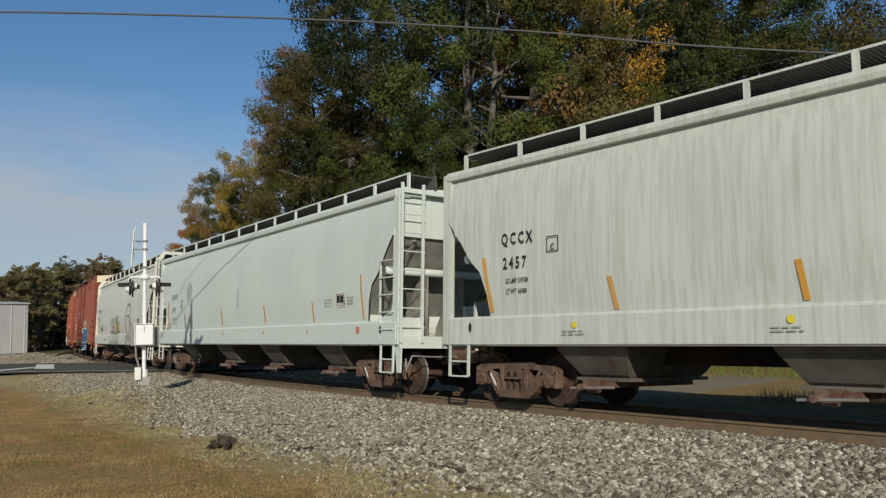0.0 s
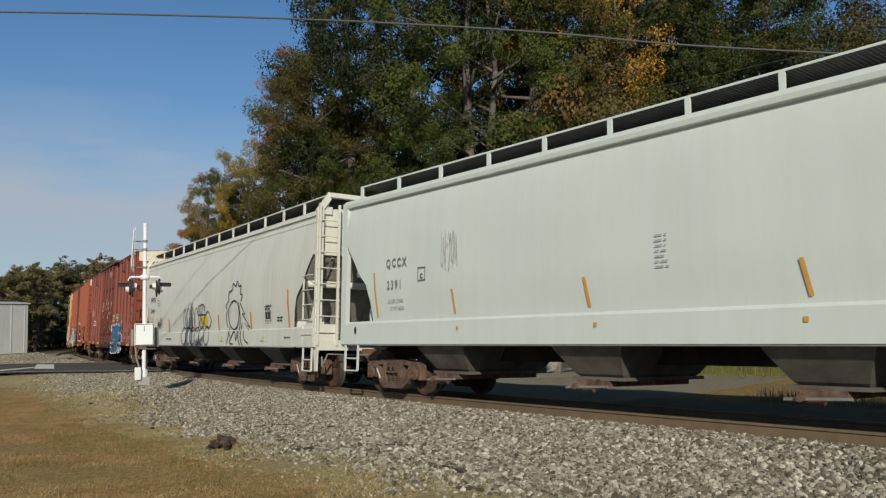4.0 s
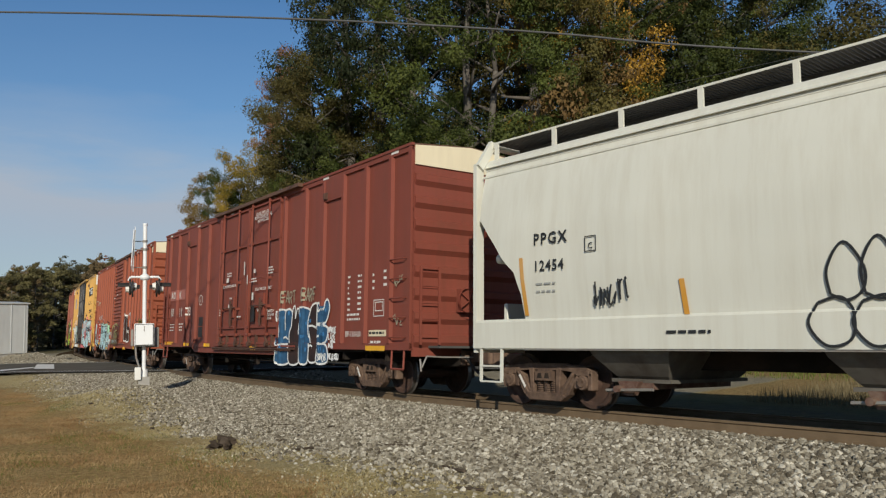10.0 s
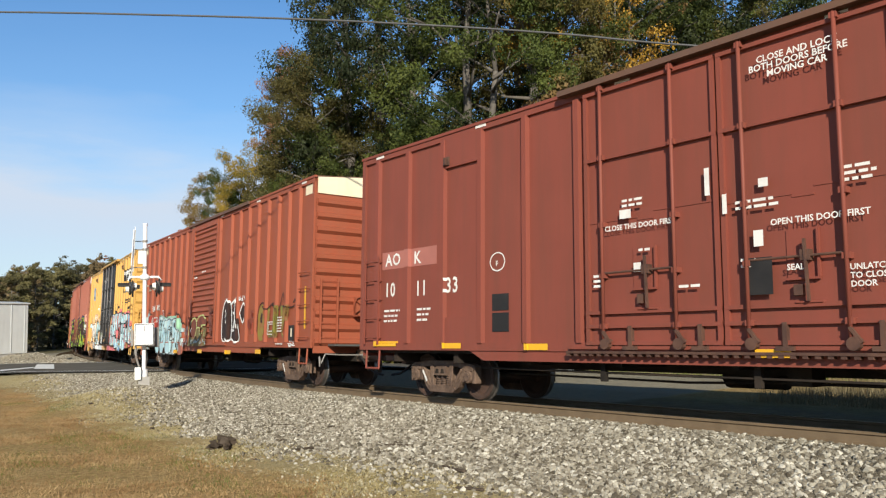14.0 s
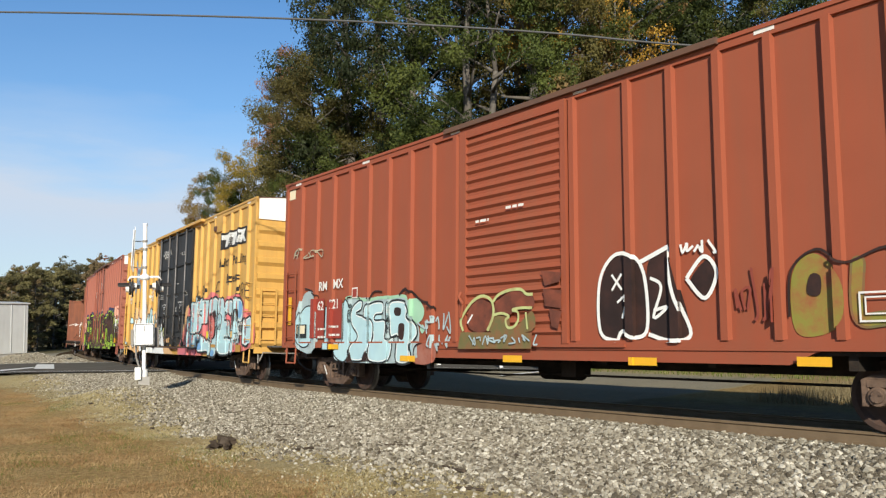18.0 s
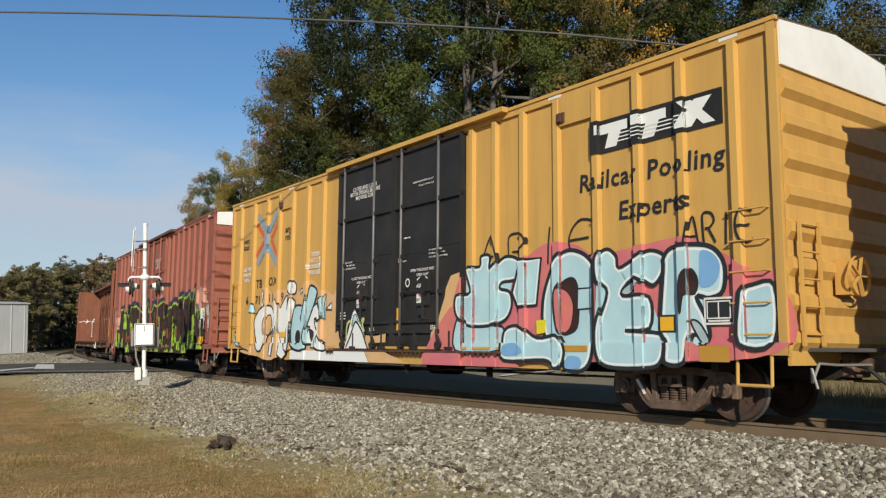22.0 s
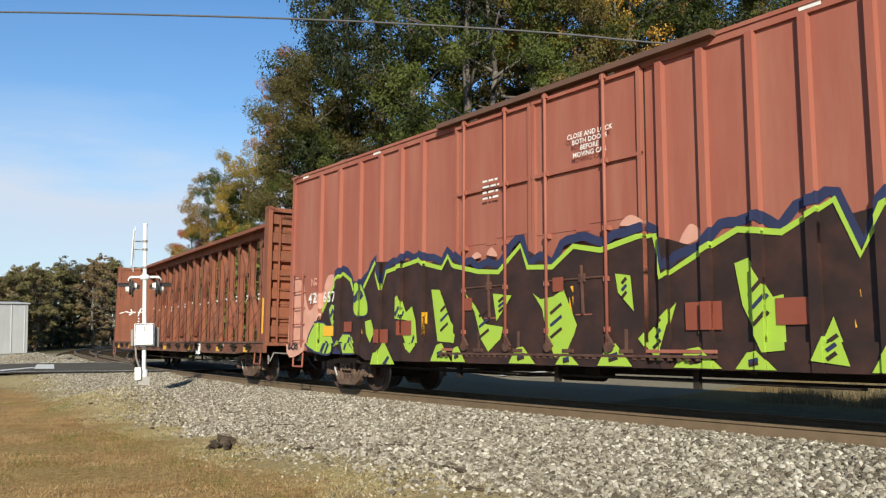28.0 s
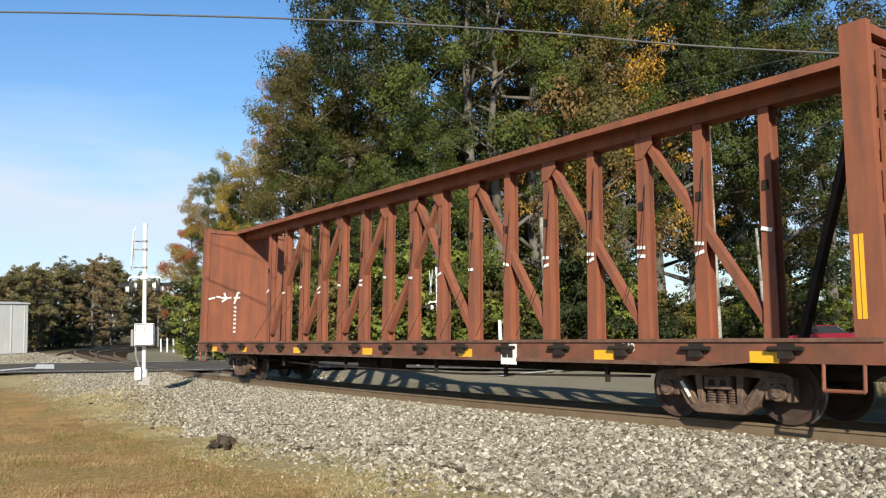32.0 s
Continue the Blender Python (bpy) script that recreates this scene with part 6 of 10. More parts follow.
wire([(-38.0, -13.0, 10.2), (-24.36, -0.92, 9.21), (-19.09, 3.82, 8.63), (-16.18, 6.44, 8.25), (-13.79, 8.59, 7.9), (-11.7, 10.47, 7.54), (-10.03, 11.97, 7.21), (-7.65, 14.11, 6.69), (-1.0, 20.2, 5.6)], 0.02, "grey overhead utility cable across the track")
wire([(-41.0, -26.0, 10.6), (-25.0, -5.5, 10.2), (-13.9, 9.2, 9.95), (-4.0, 23.5, 9.3), (6.0, 38.0, 8.6)], 0.012, "thin dark overhead utility wire across the track")
wire([(-32.0, 46.0, 17.4), (-12.0, 45.0, 15.9), (5.0, 44.0, 14.2), (20.0, 43.0, 13.0)], 0.018, "thin dark overhead wire before the trees")


# ---- gravel and grass ----
def scatter_stones(name, x, y, z, size, seed, label, detail, material):
    rs = np.random.RandomState(seed)
    n = len(x)
    if detail:
        t = (1 + 5 ** 0.5) / 2
        base = np.array([(-1, t, 0), (1, t, 0), (-1, -t, 0), (1, -t, 0), (0, -1, t), (0, 1, t), (0, -1, -t), (0, 1, -t), (t, 0, -1), (t, 0, 1), (-t, 0, -1), (-t, 0, 1)], float) / 1.9
        tri = np.array([(0, 11, 5), (0, 5, 1), (0, 1, 7), (0, 7, 10), (0, 10, 11), (1, 5, 9), (5, 11, 4), (11, 10, 2), (10, 7, 6), (7, 1, 8), (3, 9, 4), (3, 4, 2), (3, 2, 6), (3, 6, 8), (3, 8, 9), (4, 9, 5), (2, 4, 11), (6, 2, 10), (8, 6, 7), (9, 8, 1)])
    else:
        base = np.array([(1, 0, 0), (-1, 0, 0), (0, 1, 0), (0, -1, 0), (0, 0, 1), (0, 0, -1)], float)
        tri = np.array([(0, 2, 4), (2, 1, 4), (1, 3, 4), (3, 0, 4), (2, 0, 5), (1, 2, 5), (3, 1, 5), (0, 3, 5)])
    k = len(base)
    v = base[None] * (0.72 + 0.5 * rs.rand(n, k, 1)) * (0.6 + 0.7 * rs.rand(n, 1, 3))
    q = rs.normal(size=(n, 4))
    q /= np.linalg.norm(q, axis=1)[:, None]
    w_, a, b, c = q.T
    rot = np.stack([np.stack([1 - 2 * (b * b + c * c), 2 * (a * b - w_ * c), 2 * (a * c + w_ * b)], -1), np.stack([2 * (a * b + w_ * c), 1 - 2 * (a * a + c * c), 2 * (b * c - w_ * a)], -1), np.stack([2 * (a * c - w_ * b), 2 * (b * c + w_ * a), 1 - 2 * (a * a + b * b)], -1)], 1)
    v = np.einsum("nij,nkj->nki", rot, v) * size[:, None, None] + np.stack([x, y, z], -1)[:, None]
    me = bpy.data.meshes.new(name)
    f = (tri[None] + (np.arange(n) * k)[:, None, None]).reshape(-1, 3)
    me.from_pydata(v.reshape(-1, 3).tolist(), [], f.tolist())
    me.materials.append(material)
    return tagged(new(name, me), label, "gravel", kind="stuff")


def gravel_mat(name, stops):
    m = bpy.data.materials.new(name)
    m.use_nodes = True
    nt = m.node_tree
    b = nt.nodes["Principled BSDF"]
    b.inputs["Roughness"].default_value = 0.95
    b.inputs["Specular IOR Level"].default_value = 0.2
    geo = nt.nodes.new("ShaderNodeNewGeometry")
    rp = nt.nodes.new("ShaderNodeValToRGB")
    rp.color_ramp.elements[0].color, rp.color_ramp.elements[1].color = (*stops[0], 1), (*stops[-1], 1)
    for p, c in zip((0.2, 0.5, 0.85), stops[1:4]):
        e = rp.color_ramp.elements.new(p)
        e.color = (*c, 1)
    nt.links.new(geo.outputs["Random Per Island"], rp.inputs["Fac"])
    no = nt.nodes.new("ShaderNodeTexNoise")
    no.inputs["Scale"].default_value = 45
    co = nt.nodes.new("ShaderNodeTexCoord")
    nt.links.new(co.outputs["Object"], no.inputs["Vector"])
    mx = nt.nodes.new("ShaderNodeMix")
    mx.data_type, mx.blend_type = "RGBA", "OVERLAY"
    mx.inputs["Factor"].default_value = 0.5
    nt.links.new(rp.outputs["Color"], mx.inputs["A"])
    nt.links.new(no.outputs["Fac"], mx.inputs["B"])
    nt.links.new(mx.outputs["Result"], b.inputs["Base Color"])
    return m


M_GRAVEL = gravel_mat("loose_gravel", [(0.071, 0.059, 0.042), (0.144, 0.122, 0.091), (0.253, 0.224, 0.173), (0.37, 0.337, 0.271), (0.607, 0.565, 0.481)])
M_TANSTONE = gravel_mat("tan_gravel", [(0.093, 0.071, 0.042), (0.168, 0.139, 0.084), (0.278, 0.235, 0.144), (0.388, 0.337, 0.219), (0.556, 0.505, 0.388)])


def track_xy(s, w):
    th = np.interp(s, GS, TH)
    return np.interp(s, GS, TX) - np.sin(th) * w, np.interp(s, GS, TY) + np.cos(th) * w


def mottle(x, y, scale, seed):
    """Smooth patches between 0 and 1 over the ground."""
    rs = np.random.RandomState(seed)
    g = rs.rand(64, 64)
    u, v = np.asarray(x) / scale + 500.0, np.asarray(y) / scale + 500.0
    i, j = np.floor(u).astype(int), np.floor(v).astype(int)
    a, b = u - i, v - j
    a, b = a * a * (3 - 2 * a), b * b * (3 - 2 * b)
    i, j, i2, j2 = i % 64, j % 64, (i + 1) % 64, (j + 1) % 64
    return (g[i, j] * (1 - a) + g[i2, j] * a) * (1 - b) + (g[i, j2] * (1 - a) + g[i2, j2] * a) * b


def stone_field(name, n, s0, s1, w0, w1, lo, hi, det, density, seed, material, label, power=1.6):
    rs = np.random.RandomState(seed)
    s = s0 + (s1 - s0) * rs.rand(n)
    w = w0 + (w1 - w0) * rs.rand(n)
    x, y = track_xy(s, w)
    if density:
        patch = 0.55 + 0.9 * mottle(x, y, 0.5, 5)
        keep = rs.rand(n) < np.interp(-w + 0.9 * (mottle(x, y, 1.1, 6) - 0.5), density[0], density[1]) * np.where(-w > 4.4, patch, 1.0)
        x, y, w = x[keep], y[keep], w[keep]
    off = road_off(x, y) > ROAD_HALF + 0.2
    x, y, w = x[off], y[off], w[off]
    z = ground_z(x, y)
    bed = np.interp(np.abs(w), [0, 1.2, 1.75, 2.6], [-0.2, -0.2, -0.215, -0.42]) - w * CANT
    z = np.maximum(z, np.where((w > -2.6) & (w < 2.0), bed, -9))
    size = lo + (hi - lo) * rs.rand(len(x)) ** power
    scatter_stones(name, x, y, z + size * 0.25, size, seed % 97, label, det, material)


def gravel():
    pale, tan = "loose grey crushed stone beside the track", "small tan stones trodden into dirt and dry grass"
    main = ([4.3, 5.0, 5.8], [1.0, 0.3, 0.0])
    fine = ([4.0, 4.7, 6.1, 6.7], [0.0, 0.9, 0.6, 0.0])
    stone_field("gravel", 52000, -11.5, 1.5, -6.0, -0.86, 0.018, 0.05, True, main, 31, M_GRAVEL, pale)
    stone_field("gravel", 50000, -19, -11.5, -6.0, -0.86, 0.018, 0.05, False, main, 32, M_GRAVEL, pale)
    stone_field("gravel", 62000, -45, -19, -6.0, -0.86, 0.02, 0.042, False, main, 33, M_GRAVEL, pale)
    stone_field("gravel", 26000, -22, 1.5, -2.7, -0.84, 0.016, 0.036, False, None, 34, M_GRAVEL, pale)
    stone_field("gravel", 9000, -30, 2, 1.1, 4.2, 0.02, 0.05, False, None, 35, M_GRAVEL, pale)
    stone_field("gravel", 12000, -85, -45, -7.5, -1.1, 0.03, 0.06, False, None, 36, M_GRAVEL, pale)
    stone_field("gravel", 52000, -24, 0.5, -6.9, -3.9, 0.007, 0.026, False, fine, 37, M_TANSTONE, tan, 2.2)
    stone_field("gravel", 14000, -48, -24, -6.9, -3.9, 0.012, 0.034, False, fine, 38, M_TANSTONE, tan, 2.2)


def blades(name, n, place, h0, h1, material, label, seed, width=0.006, bend=0.5, patches=0.0):
    rs = np.random.RandomState(seed)
    x, y = place(rs, n)
    n = len(x)
    z = ground_z(x, y) - 0.006
    h = h0 + (h1 - h0) * rs.rand(n) ** 1.5
    a = rs.rand(n) * 6.283
    t = rs.rand(n) * 6.283
    wx, wy = np.cos(a) * width, np.sin(a) * width
    lx, ly = np.cos(t) * h * bend * rs.rand(n), np.sin(t) * h * bend * rs.rand(n)
    v = np.stack([np.stack([x - wx, y - wy, z], -1), np.stack([x + wx, y + wy, z], -1), np.stack([x + lx, y + ly, z + h], -1)], 1).reshape(-1, 3)
    me = bpy.data.meshes.new(name)
    me.from_pydata(v.tolist(), [], np.arange(n * 3).reshape(-1, 3).tolist())
    if patches:
        tone = me.attributes.new("tone", "FLOAT", "FACE")
        k = 0.6 * mottle(x, y, 0.45, seed + 1) + 0.4 * mottle(x, y, 0.14, seed + 2)
        tone.data.foreach_set("value", (patches * np.clip((k - 0.25) * 2, 0, 1)).astype(np.float32))
    me.materials.append(material)
    return tagged(new(name, me), label, "grass", kind="stuff")


L_DRY = leaf_mat("dry_grass", (0.281, 0.152, 0.061), (0.577, 0.402, 0.203))
L_TURF = leaf_mat("green_grass", (0.109, 0.148, 0.027), (0.281, 0.265, 0.07))
L_PALESTRAW = leaf_mat("pale_straw", (0.281, 0.222, 0.094), (0.577, 0.484, 0.257))
L_STRAW = leaf_mat("straw_grass", (0.25, 0.20, 0.11), (0.44, 0.37, 0.22))


def near_grass(rs, n):
    s = -34 + 34 * rs.rand(n) ** 0.8
    w = -11.0 + 5.4 * rs.rand(n)
    x, y = track_xy(s, w)
    edge = -6.3 - 0.02 * np.clip(-s - 12, 0, 30) + 0.8 * (mottle(x, y, 0.9, 8) - 0.5)
    keep = (w < edge + 0.7 * rs.rand(n) ** 3) & (rs.rand(n) < 0.45 + 0.8 * mottle(x, y, 0.3, 9))
    return x[keep], y[keep]


def band_straw(rs, n):
    s = -26 + 26 * rs.rand(n)
    w = -6.6 + 2.3 * rs.rand(n)
    x, y = track_xy(s, w)
    keep = mottle(x, y, 0.4, 12) + 0.5 * (mottle(x, y, 1.3, 13) - 0.5) > 0.36 + 0.28 * np.clip(w + 5.5, 0, 2)
    return x[keep], y[keep]


def patch_grass(rs, n):
    c = rs.rand(60, 2) * np.array([26, 4.4]) + np.array([-28, -10.5])
    k = rs.randint(0, 60, n)
    s = c[k, 0] + rs.normal(size=n) * 0.42
    w = c[k, 1] + rs.normal(size=n) * 0.24
    keep = w < -6.0
    return track_xy(s[keep], w[keep])


def far_weeds(rs, n):
    s = -11 + 19 * rs.rand(n)
    w = 7.0 + 9.0 * rs.rand(n)
    x, y = track_xy(s, w)
    keep = road_off(x, y) > ROAD_HALF + 0.5
    return x[keep], y[keep]


def verge(rs, n):
    s = -60 + 75 * rs.rand(n)
    w = 14.0 + 22.0 * rs.rand(n)
    x, y = track_xy(s, w)
    keep = road_off(x, y) > ROAD_HALF + 0.4
    return x[keep], y[keep]


gravel()
blades("dry_grass", 210000, near_grass, 0.012, 0.05, L_DRY, "short dry brown grass in the foreground", 4, 0.006, 1.6, 0.6)
blades("dry_straw", 190000, band_straw, 0.008, 0.045, L_PALESTRAW, "pale dry straw between the small stones", 15, 0.005, 2.0, 0.5)
blades("green_grass", 26000, patch_grass, 0.015, 0.06, L_TURF, "green grass tufts among the dry grass", 5, 0.005, 0.8)
blades("dry_weeds", 30000, far_weeds, 0.08, 0.5, L_STRAW, "tall dry weeds behind the track", 6, 0.008)
blades("verge_grass", 45000, verge, 0.1, 0.5, L_TURF, "rough green grass before the wood", 7, 0.014)


def clod(x, y, z, r, seed, label):
    """A jagged, flattened lump of split wood."""
    rnd = random.Random(seed)
    bm = B()
    bmesh.ops.create_icosphere(bm, subdivisions=2, radius=r)
    for v in bm.verts:
        f = 1.5 if rnd.random() < 0.18 else rnd.uniform(0.55, 1.1)
        v.co = Vector((v.co.x * f * 1.3, v.co.y * f * 0.75, v.co.z * f * 0.6))
    ob = new("wood_chunk", mesh_of("wood_chunk", bm, M_TIE))
    ob.matrix_basis = pose(x, y, z, rnd.uniform(-20, 20), rnd.uniform(-15, 15), rnd.uniform(0, 360))
    tagged(ob, label, "debris", "debris on the gravel")


for k, (x, y, r) in enumerate(((-13.3, 6.35, 0.15), (-13.05, 6.2, 0.13), (-13.0, 6.0, 0.12), (-12.75, 6.1, 0.09), (-13.5, 6.2, 0.08), (-9.3, 7.3, 0.05), (-10.6, 8.0, 0.05), (-16.2, 8.8, 0.06), (-15.9, 8.9, 0.05), (-13.9, 8.4, 0.05))):
    clod(x, y, float(ground_z(np.array([x]), np.array([y]))[0]) + r * 0.45, r, k, "dark broken chunk of old wooden tie on the gravel")


rnd_c = random.Random(77)
for k in range(34):
    s_, w_ = rnd_c.uniform(-22, -3), rnd_c.uniform(-6.2, -2.6)
    x, y = (float(v) for v in track_xy(s_, w_))
    r = rnd_c.uniform(0.02, 0.05)
    clod(x, y, float(ground_z(np.array([x]), np.array([y]))[0]) + r * 0.4, r, 100 + k, "small dark lump of old wood among the gravel")
for k, (x, y, turn, ln) in enumerate(((-10.4, 7.9, 20, 0.5), (-8.3, 7.2, -15, 0.6), (-9.6, 8.6, 40, 0.35), (-14.6, 8.1, 10, 0.5), (-13.0, 7.6, -30, 0.3), (-7.2, 6.5, 5, 0.4), (-17.5, 8.4, 25, 0.5), (-11.6, 6.9, 60, 0.3))):
    z = float(ground_z(np.array([x]), np.array([y]))[0])
    bm = bar(B(), (-ln / 2, 0, 0.02), (ln / 2, 0.03, 0.035), 0.05, 0.03)
    ob = new("wood_splinter", mesh_of("wood_splinter", bm, M_TIE, bevel=0.008))
    ob.matrix_basis = pose(x, y, z, 0, 0, turn)
    tagged(ob, "splinter of weathered wooden tie on the gravel", "debris", "debris on the gravel")


# ---- undergrowth ----
for key, seed, mat_ in (("bush_a", 41, L_BUSH), ("bush_b", 43, L_OLIVE), ("bush_c", 47, L_DARK)):
    tree_kind(key, seed, 3.2, 2.0, 0.05, 3400, 0.085, mat_, limbs=12, lump=0.36)


def undergrowth():
    rnd = random.Random(9)
    for k in range(84):
        az = 108.5 + 47 * k / 83 + rnd.uniform(-.4, .4)
        d = rnd.uniform(37, 50) + (14 if az > 146 else 0)
        x, y = from_view(az, d)
        key = rnd.choice(("bush_a", "bush_a", "bush_b", "bush_c"))
        while road_off(x, y) < 7.0 or (az < 121.0 and d < 56) or (az < 133.0 and d < 43):
            d += 1.0
            x, y = from_view(az, d)
        b = plant(key, x, y, rnd.uniform(0.6, 1.5) * (1.25 if az > 125 else 1.0), rnd.uniform(0, 360), "dense green bush at the edge of the wood", "bushes")
        b.name = "bush"
        tagged(b, category="bush")
    # low growth at the foot of the distant wood
    for k in range(30):
        az = rnd.uniform(158.5, 171)
        x, y = from_view(az, rnd.uniform(150, 200))
        if abs(float(lateral(np.array([x]), np.array([y]))[0])) < 8 or (float(lateral(np.array([x]), np.array([y]))[0]) > 0 and az < 163.5):
            continue
        b = plant(rnd.choice(("bush_b", "bush_c")), x, y, rnd.uniform(0.9, 1.5), rnd.uniform(0, 360), "distant dark bush beyond the curve", "distant bushes")
        b.name = "bush"
        tagged(b, category="bush")


undergrowth()


# ---- small things beyond the track ----
def marker(az, d, h, r=0.06):
    x, y = from_view(az, d)
    z = float(ground_z(np.array([x]), np.array([y]))[0])
    ob = new("marker_post", mesh_of("marker_post", prism(B(), [(-r, -0.2), (r, -0.2), (r, h - 0.05), (r * 0.4, h), (-r * 0.4, h), (-r, h - 0.05)], -r, r), M_ALU))
    ob.matrix_basis = pose(x, y, z, 0, 0, 20)
    tagged(ob, "white roadside marker post", "post", "marker posts")


for az, d, h in ((141.25, 40, 2.2), (135.4, 38, 2.25), (137.1, 44, 1.5), (156.4, 90, 1.6), (157.3, 96, 1.5), (157.9, 98, 1.6), (158.3, 100, 1.8), (158.7, 104, 1.6)):
    marker(az, d, h)


def pale_trunk(az, d, h, lean, r):
    x, y = from_view(az, d)
    z = float(ground_z(np.array([x]), np.array([y]))[0])
    t = new("dead_tree")
    t.matrix_basis = pose(x, y, z - 0.1)
    tagged(t, "pale bare tree trunk before the wood", "tree")
    bm = B()
    pts = [(lean * k * h / 5, 0, h * k / 5) for k in range(6)]
    for k in range(5):
        tube(bm, pts[k], pts[k + 1], r * (1 - k / 9), 12, r * (1 - (k + 1) / 9))
    part("trunk", bm, M_PALEBARK, t, smooth=True)


M_PALEBARK = mat("pale_bark", (0.34, 0.32, 0.28), 0.9, vary=0.35, scale=4, dirt=(0.10, 0.09, 0.07), dirt_amt=0.9, dirt_scale=3, bump=0.3)
pale_trunk(131.7, 34, 6.6, -0.05, 0.34)
pale_trunk(117.6, 42, 6.5, -0.03, 0.13)
pale_trunk(120.6, 44, 14.0, 0.01, 0.15)



def sedan(x, y, z, turn):
    car = new("sedan")
    car.matrix_basis = pose(x, y, z, 0, 0, turn)
    tagged(car, "dark red sedan parked beyond the road", "car")
    paint = mat("dark_red_car_paint", (0.22, 0.012, 0.03), 0.25, vary=0.05)
    glass = mat("tinted_car_glass", (0.03, 0.035, 0.04), 0.08, vary=0.05)
    part("body", prism(B(), [(-2.25, 0.35), (-2.3, 0.75), (-2.0, 0.92), (-1.2, 0.98), (1.0, 0.95), (2.0, 0.82), (2.3, 0.65), (2.3, 0.35)], -0.88, 0.88), paint, car, bevel=0.06)
    part("cabin", prism(B(), [(-1.55, 0.93), (-0.85, 1.42), (0.3, 1.46), (1.15, 0.93)], -0.74, 0.74), glass, car, bevel=0.05)
    part("roof", prism(B(), [(-0.9, 1.41), (-0.8, 1.46), (0.25, 1.49), (0.4, 1.43)], -0.72, 0.72), paint, car, bevel=0.015)
    for wx in (-1.4, 1.4):
        for wy in (-0.82, 0.82):
            wh = part("wheel", tube(B(), (wx, wy - 0.1, 0.32), (wx, wy + 0.1, 0.32), 0.32, 20), M_BLACK, car)
            part("rim", tube(B(), (wx, wy * 1.13 - 0.01, 0.32), (wx, wy * 1.13 + 0.01, 0.32), 0.19, 14), M_STEEL, wh)
    for wy in (-0.6, 0.6):
        part("headlight", box(B(), 2.2, 2.31, wy - 0.18, wy + 0.18, 0.6, 0.72), M_WHITE, car)


x_, y_ = from_view(114.3, 56)
sedan(x_, y_, float(ground_z(np.array([x_]), np.array([y_]))[0]) + 0.03, 200)


# ---- lettering and sprayed paint on the cars ----
P_CYAN = mat("light_blue_spray", (0.46, 0.66, 0.70), 0.6, vary=0.1, scale=2, dirt=(0.30, 0.48, 0.60), dirt_amt=0.5, dirt_scale=1.3)
P_BLUE = mat("blue_spray", (0.028, 0.085, 0.17), 0.6, vary=0.3, scale=3, dirt=(0.05, 0.16, 0.31), dirt_amt=0.8, dirt_scale=4)
P_PINK = mat("pink_spray", (0.62, 0.17, 0.20), 0.6, vary=0.15, dirt=(0.66, 0.25, 0.08), dirt_amt=0.5, dirt_scale=1.5)
P_GREY = mat("pale_grey_spray", (0.42, 0.52, 0.54), 0.6, vary=0.15, dirt=(0.22, 0.27, 0.28), dirt_amt=0.7, dirt_scale=2)
P_MINT = mat("mint_spray", (0.34, 0.56, 0.40), 0.6, vary=0.15)
P_LIME = mat("lime_spray", (0.36, 0.53, 0.06), 0.6, vary=0.15, dirt=(0.22, 0.38, 0.06), dirt_amt=0.5, dirt_scale=3)
P_OLIVE = mat("olive_green_spray", (0.26, 0.24, 0.05), 0.6, vary=0.25, dirt=(0.31, 0.085, 0.045), dirt_amt=1.0, dirt_scale=3)
P_DARK = mat("brown_black_spray", (0.03, 0.018, 0.016), 0.6, vary=0.3, dirt=(0.10, 0.04, 0.03), dirt_amt=0.5, dirt_scale=2)
P_NAVY = mat("navy_spray", (0.028, 0.035, 0.085), 0.6, vary=0.25)
P_PEACH = mat("peach_spray", (0.62, 0.33, 0.25), 0.65, vary=0.12, dirt=(0.45, 0.2, 0.14), dirt_amt=0.5, dirt_scale=2)
P_WHITE = mat("white_spray", (0.80, 0.80, 0.78), 0.6, vary=0.05)
P_YELLOW = mat("yellow_spray", (0.75, 0.62, 0.03), 0.6, vary=0.1)
P_REDPATCH = mat("red_patch_paint", (0.30, 0.05, 0.035), 0.6, vary=0.08)
P_SILVER = mat("faded_chalk", (0.38, 0.34, 0.25), 0.7, vary=0.2)

P_APRICOT = mat("pale_apricot_spray", (0.68, 0.42, 0.22), 0.65, vary=0.1, dirt=(0.66, 0.37, 0.10), dirt_amt=0.8, dirt_scale=1.2)
P_DAB = mat("bright_blue_spray", (0.06, 0.22, 0.46), 0.6, vary=0.15)
P_SKY = mat("mid_blue_spray", (0.20, 0.40, 0.66), 0.6, vary=0.1)
P_PALELIME = mat("pale_lime_spray", (0.52, 0.56, 0.24), 0.6, vary=0.12, dirt=(0.3, 0.2, 0.1), dirt_amt=0.5, dirt_scale=5)
P_STAIN2 = mat("thin_olive_spray", (0.17, 0.15, 0.06), 0.65, vary=0.3, dirt=(0.29, 0.08, 0.045), dirt_amt=1.0, dirt_scale=3)
P_REDPATCH2 = mat("brown_red_patch_paint", (0.24, 0.065, 0.04), 0.6, vary=0.12)
P_DIM = mat("dull_grey_print", (0.19, 0.20, 0.20), 0.6, vary=0.15)
P_FAINT = mat("faded_grey_print", (0.36, 0.37, 0.36), 0.6, vary=0.1)
P_FADED = mat("faded_pink_spray", (0.36, 0.15, 0.11), 0.65, vary=0.2, dirt=(0.30, 0.08, 0.045), dirt_amt=0.9, dirt_scale=4)
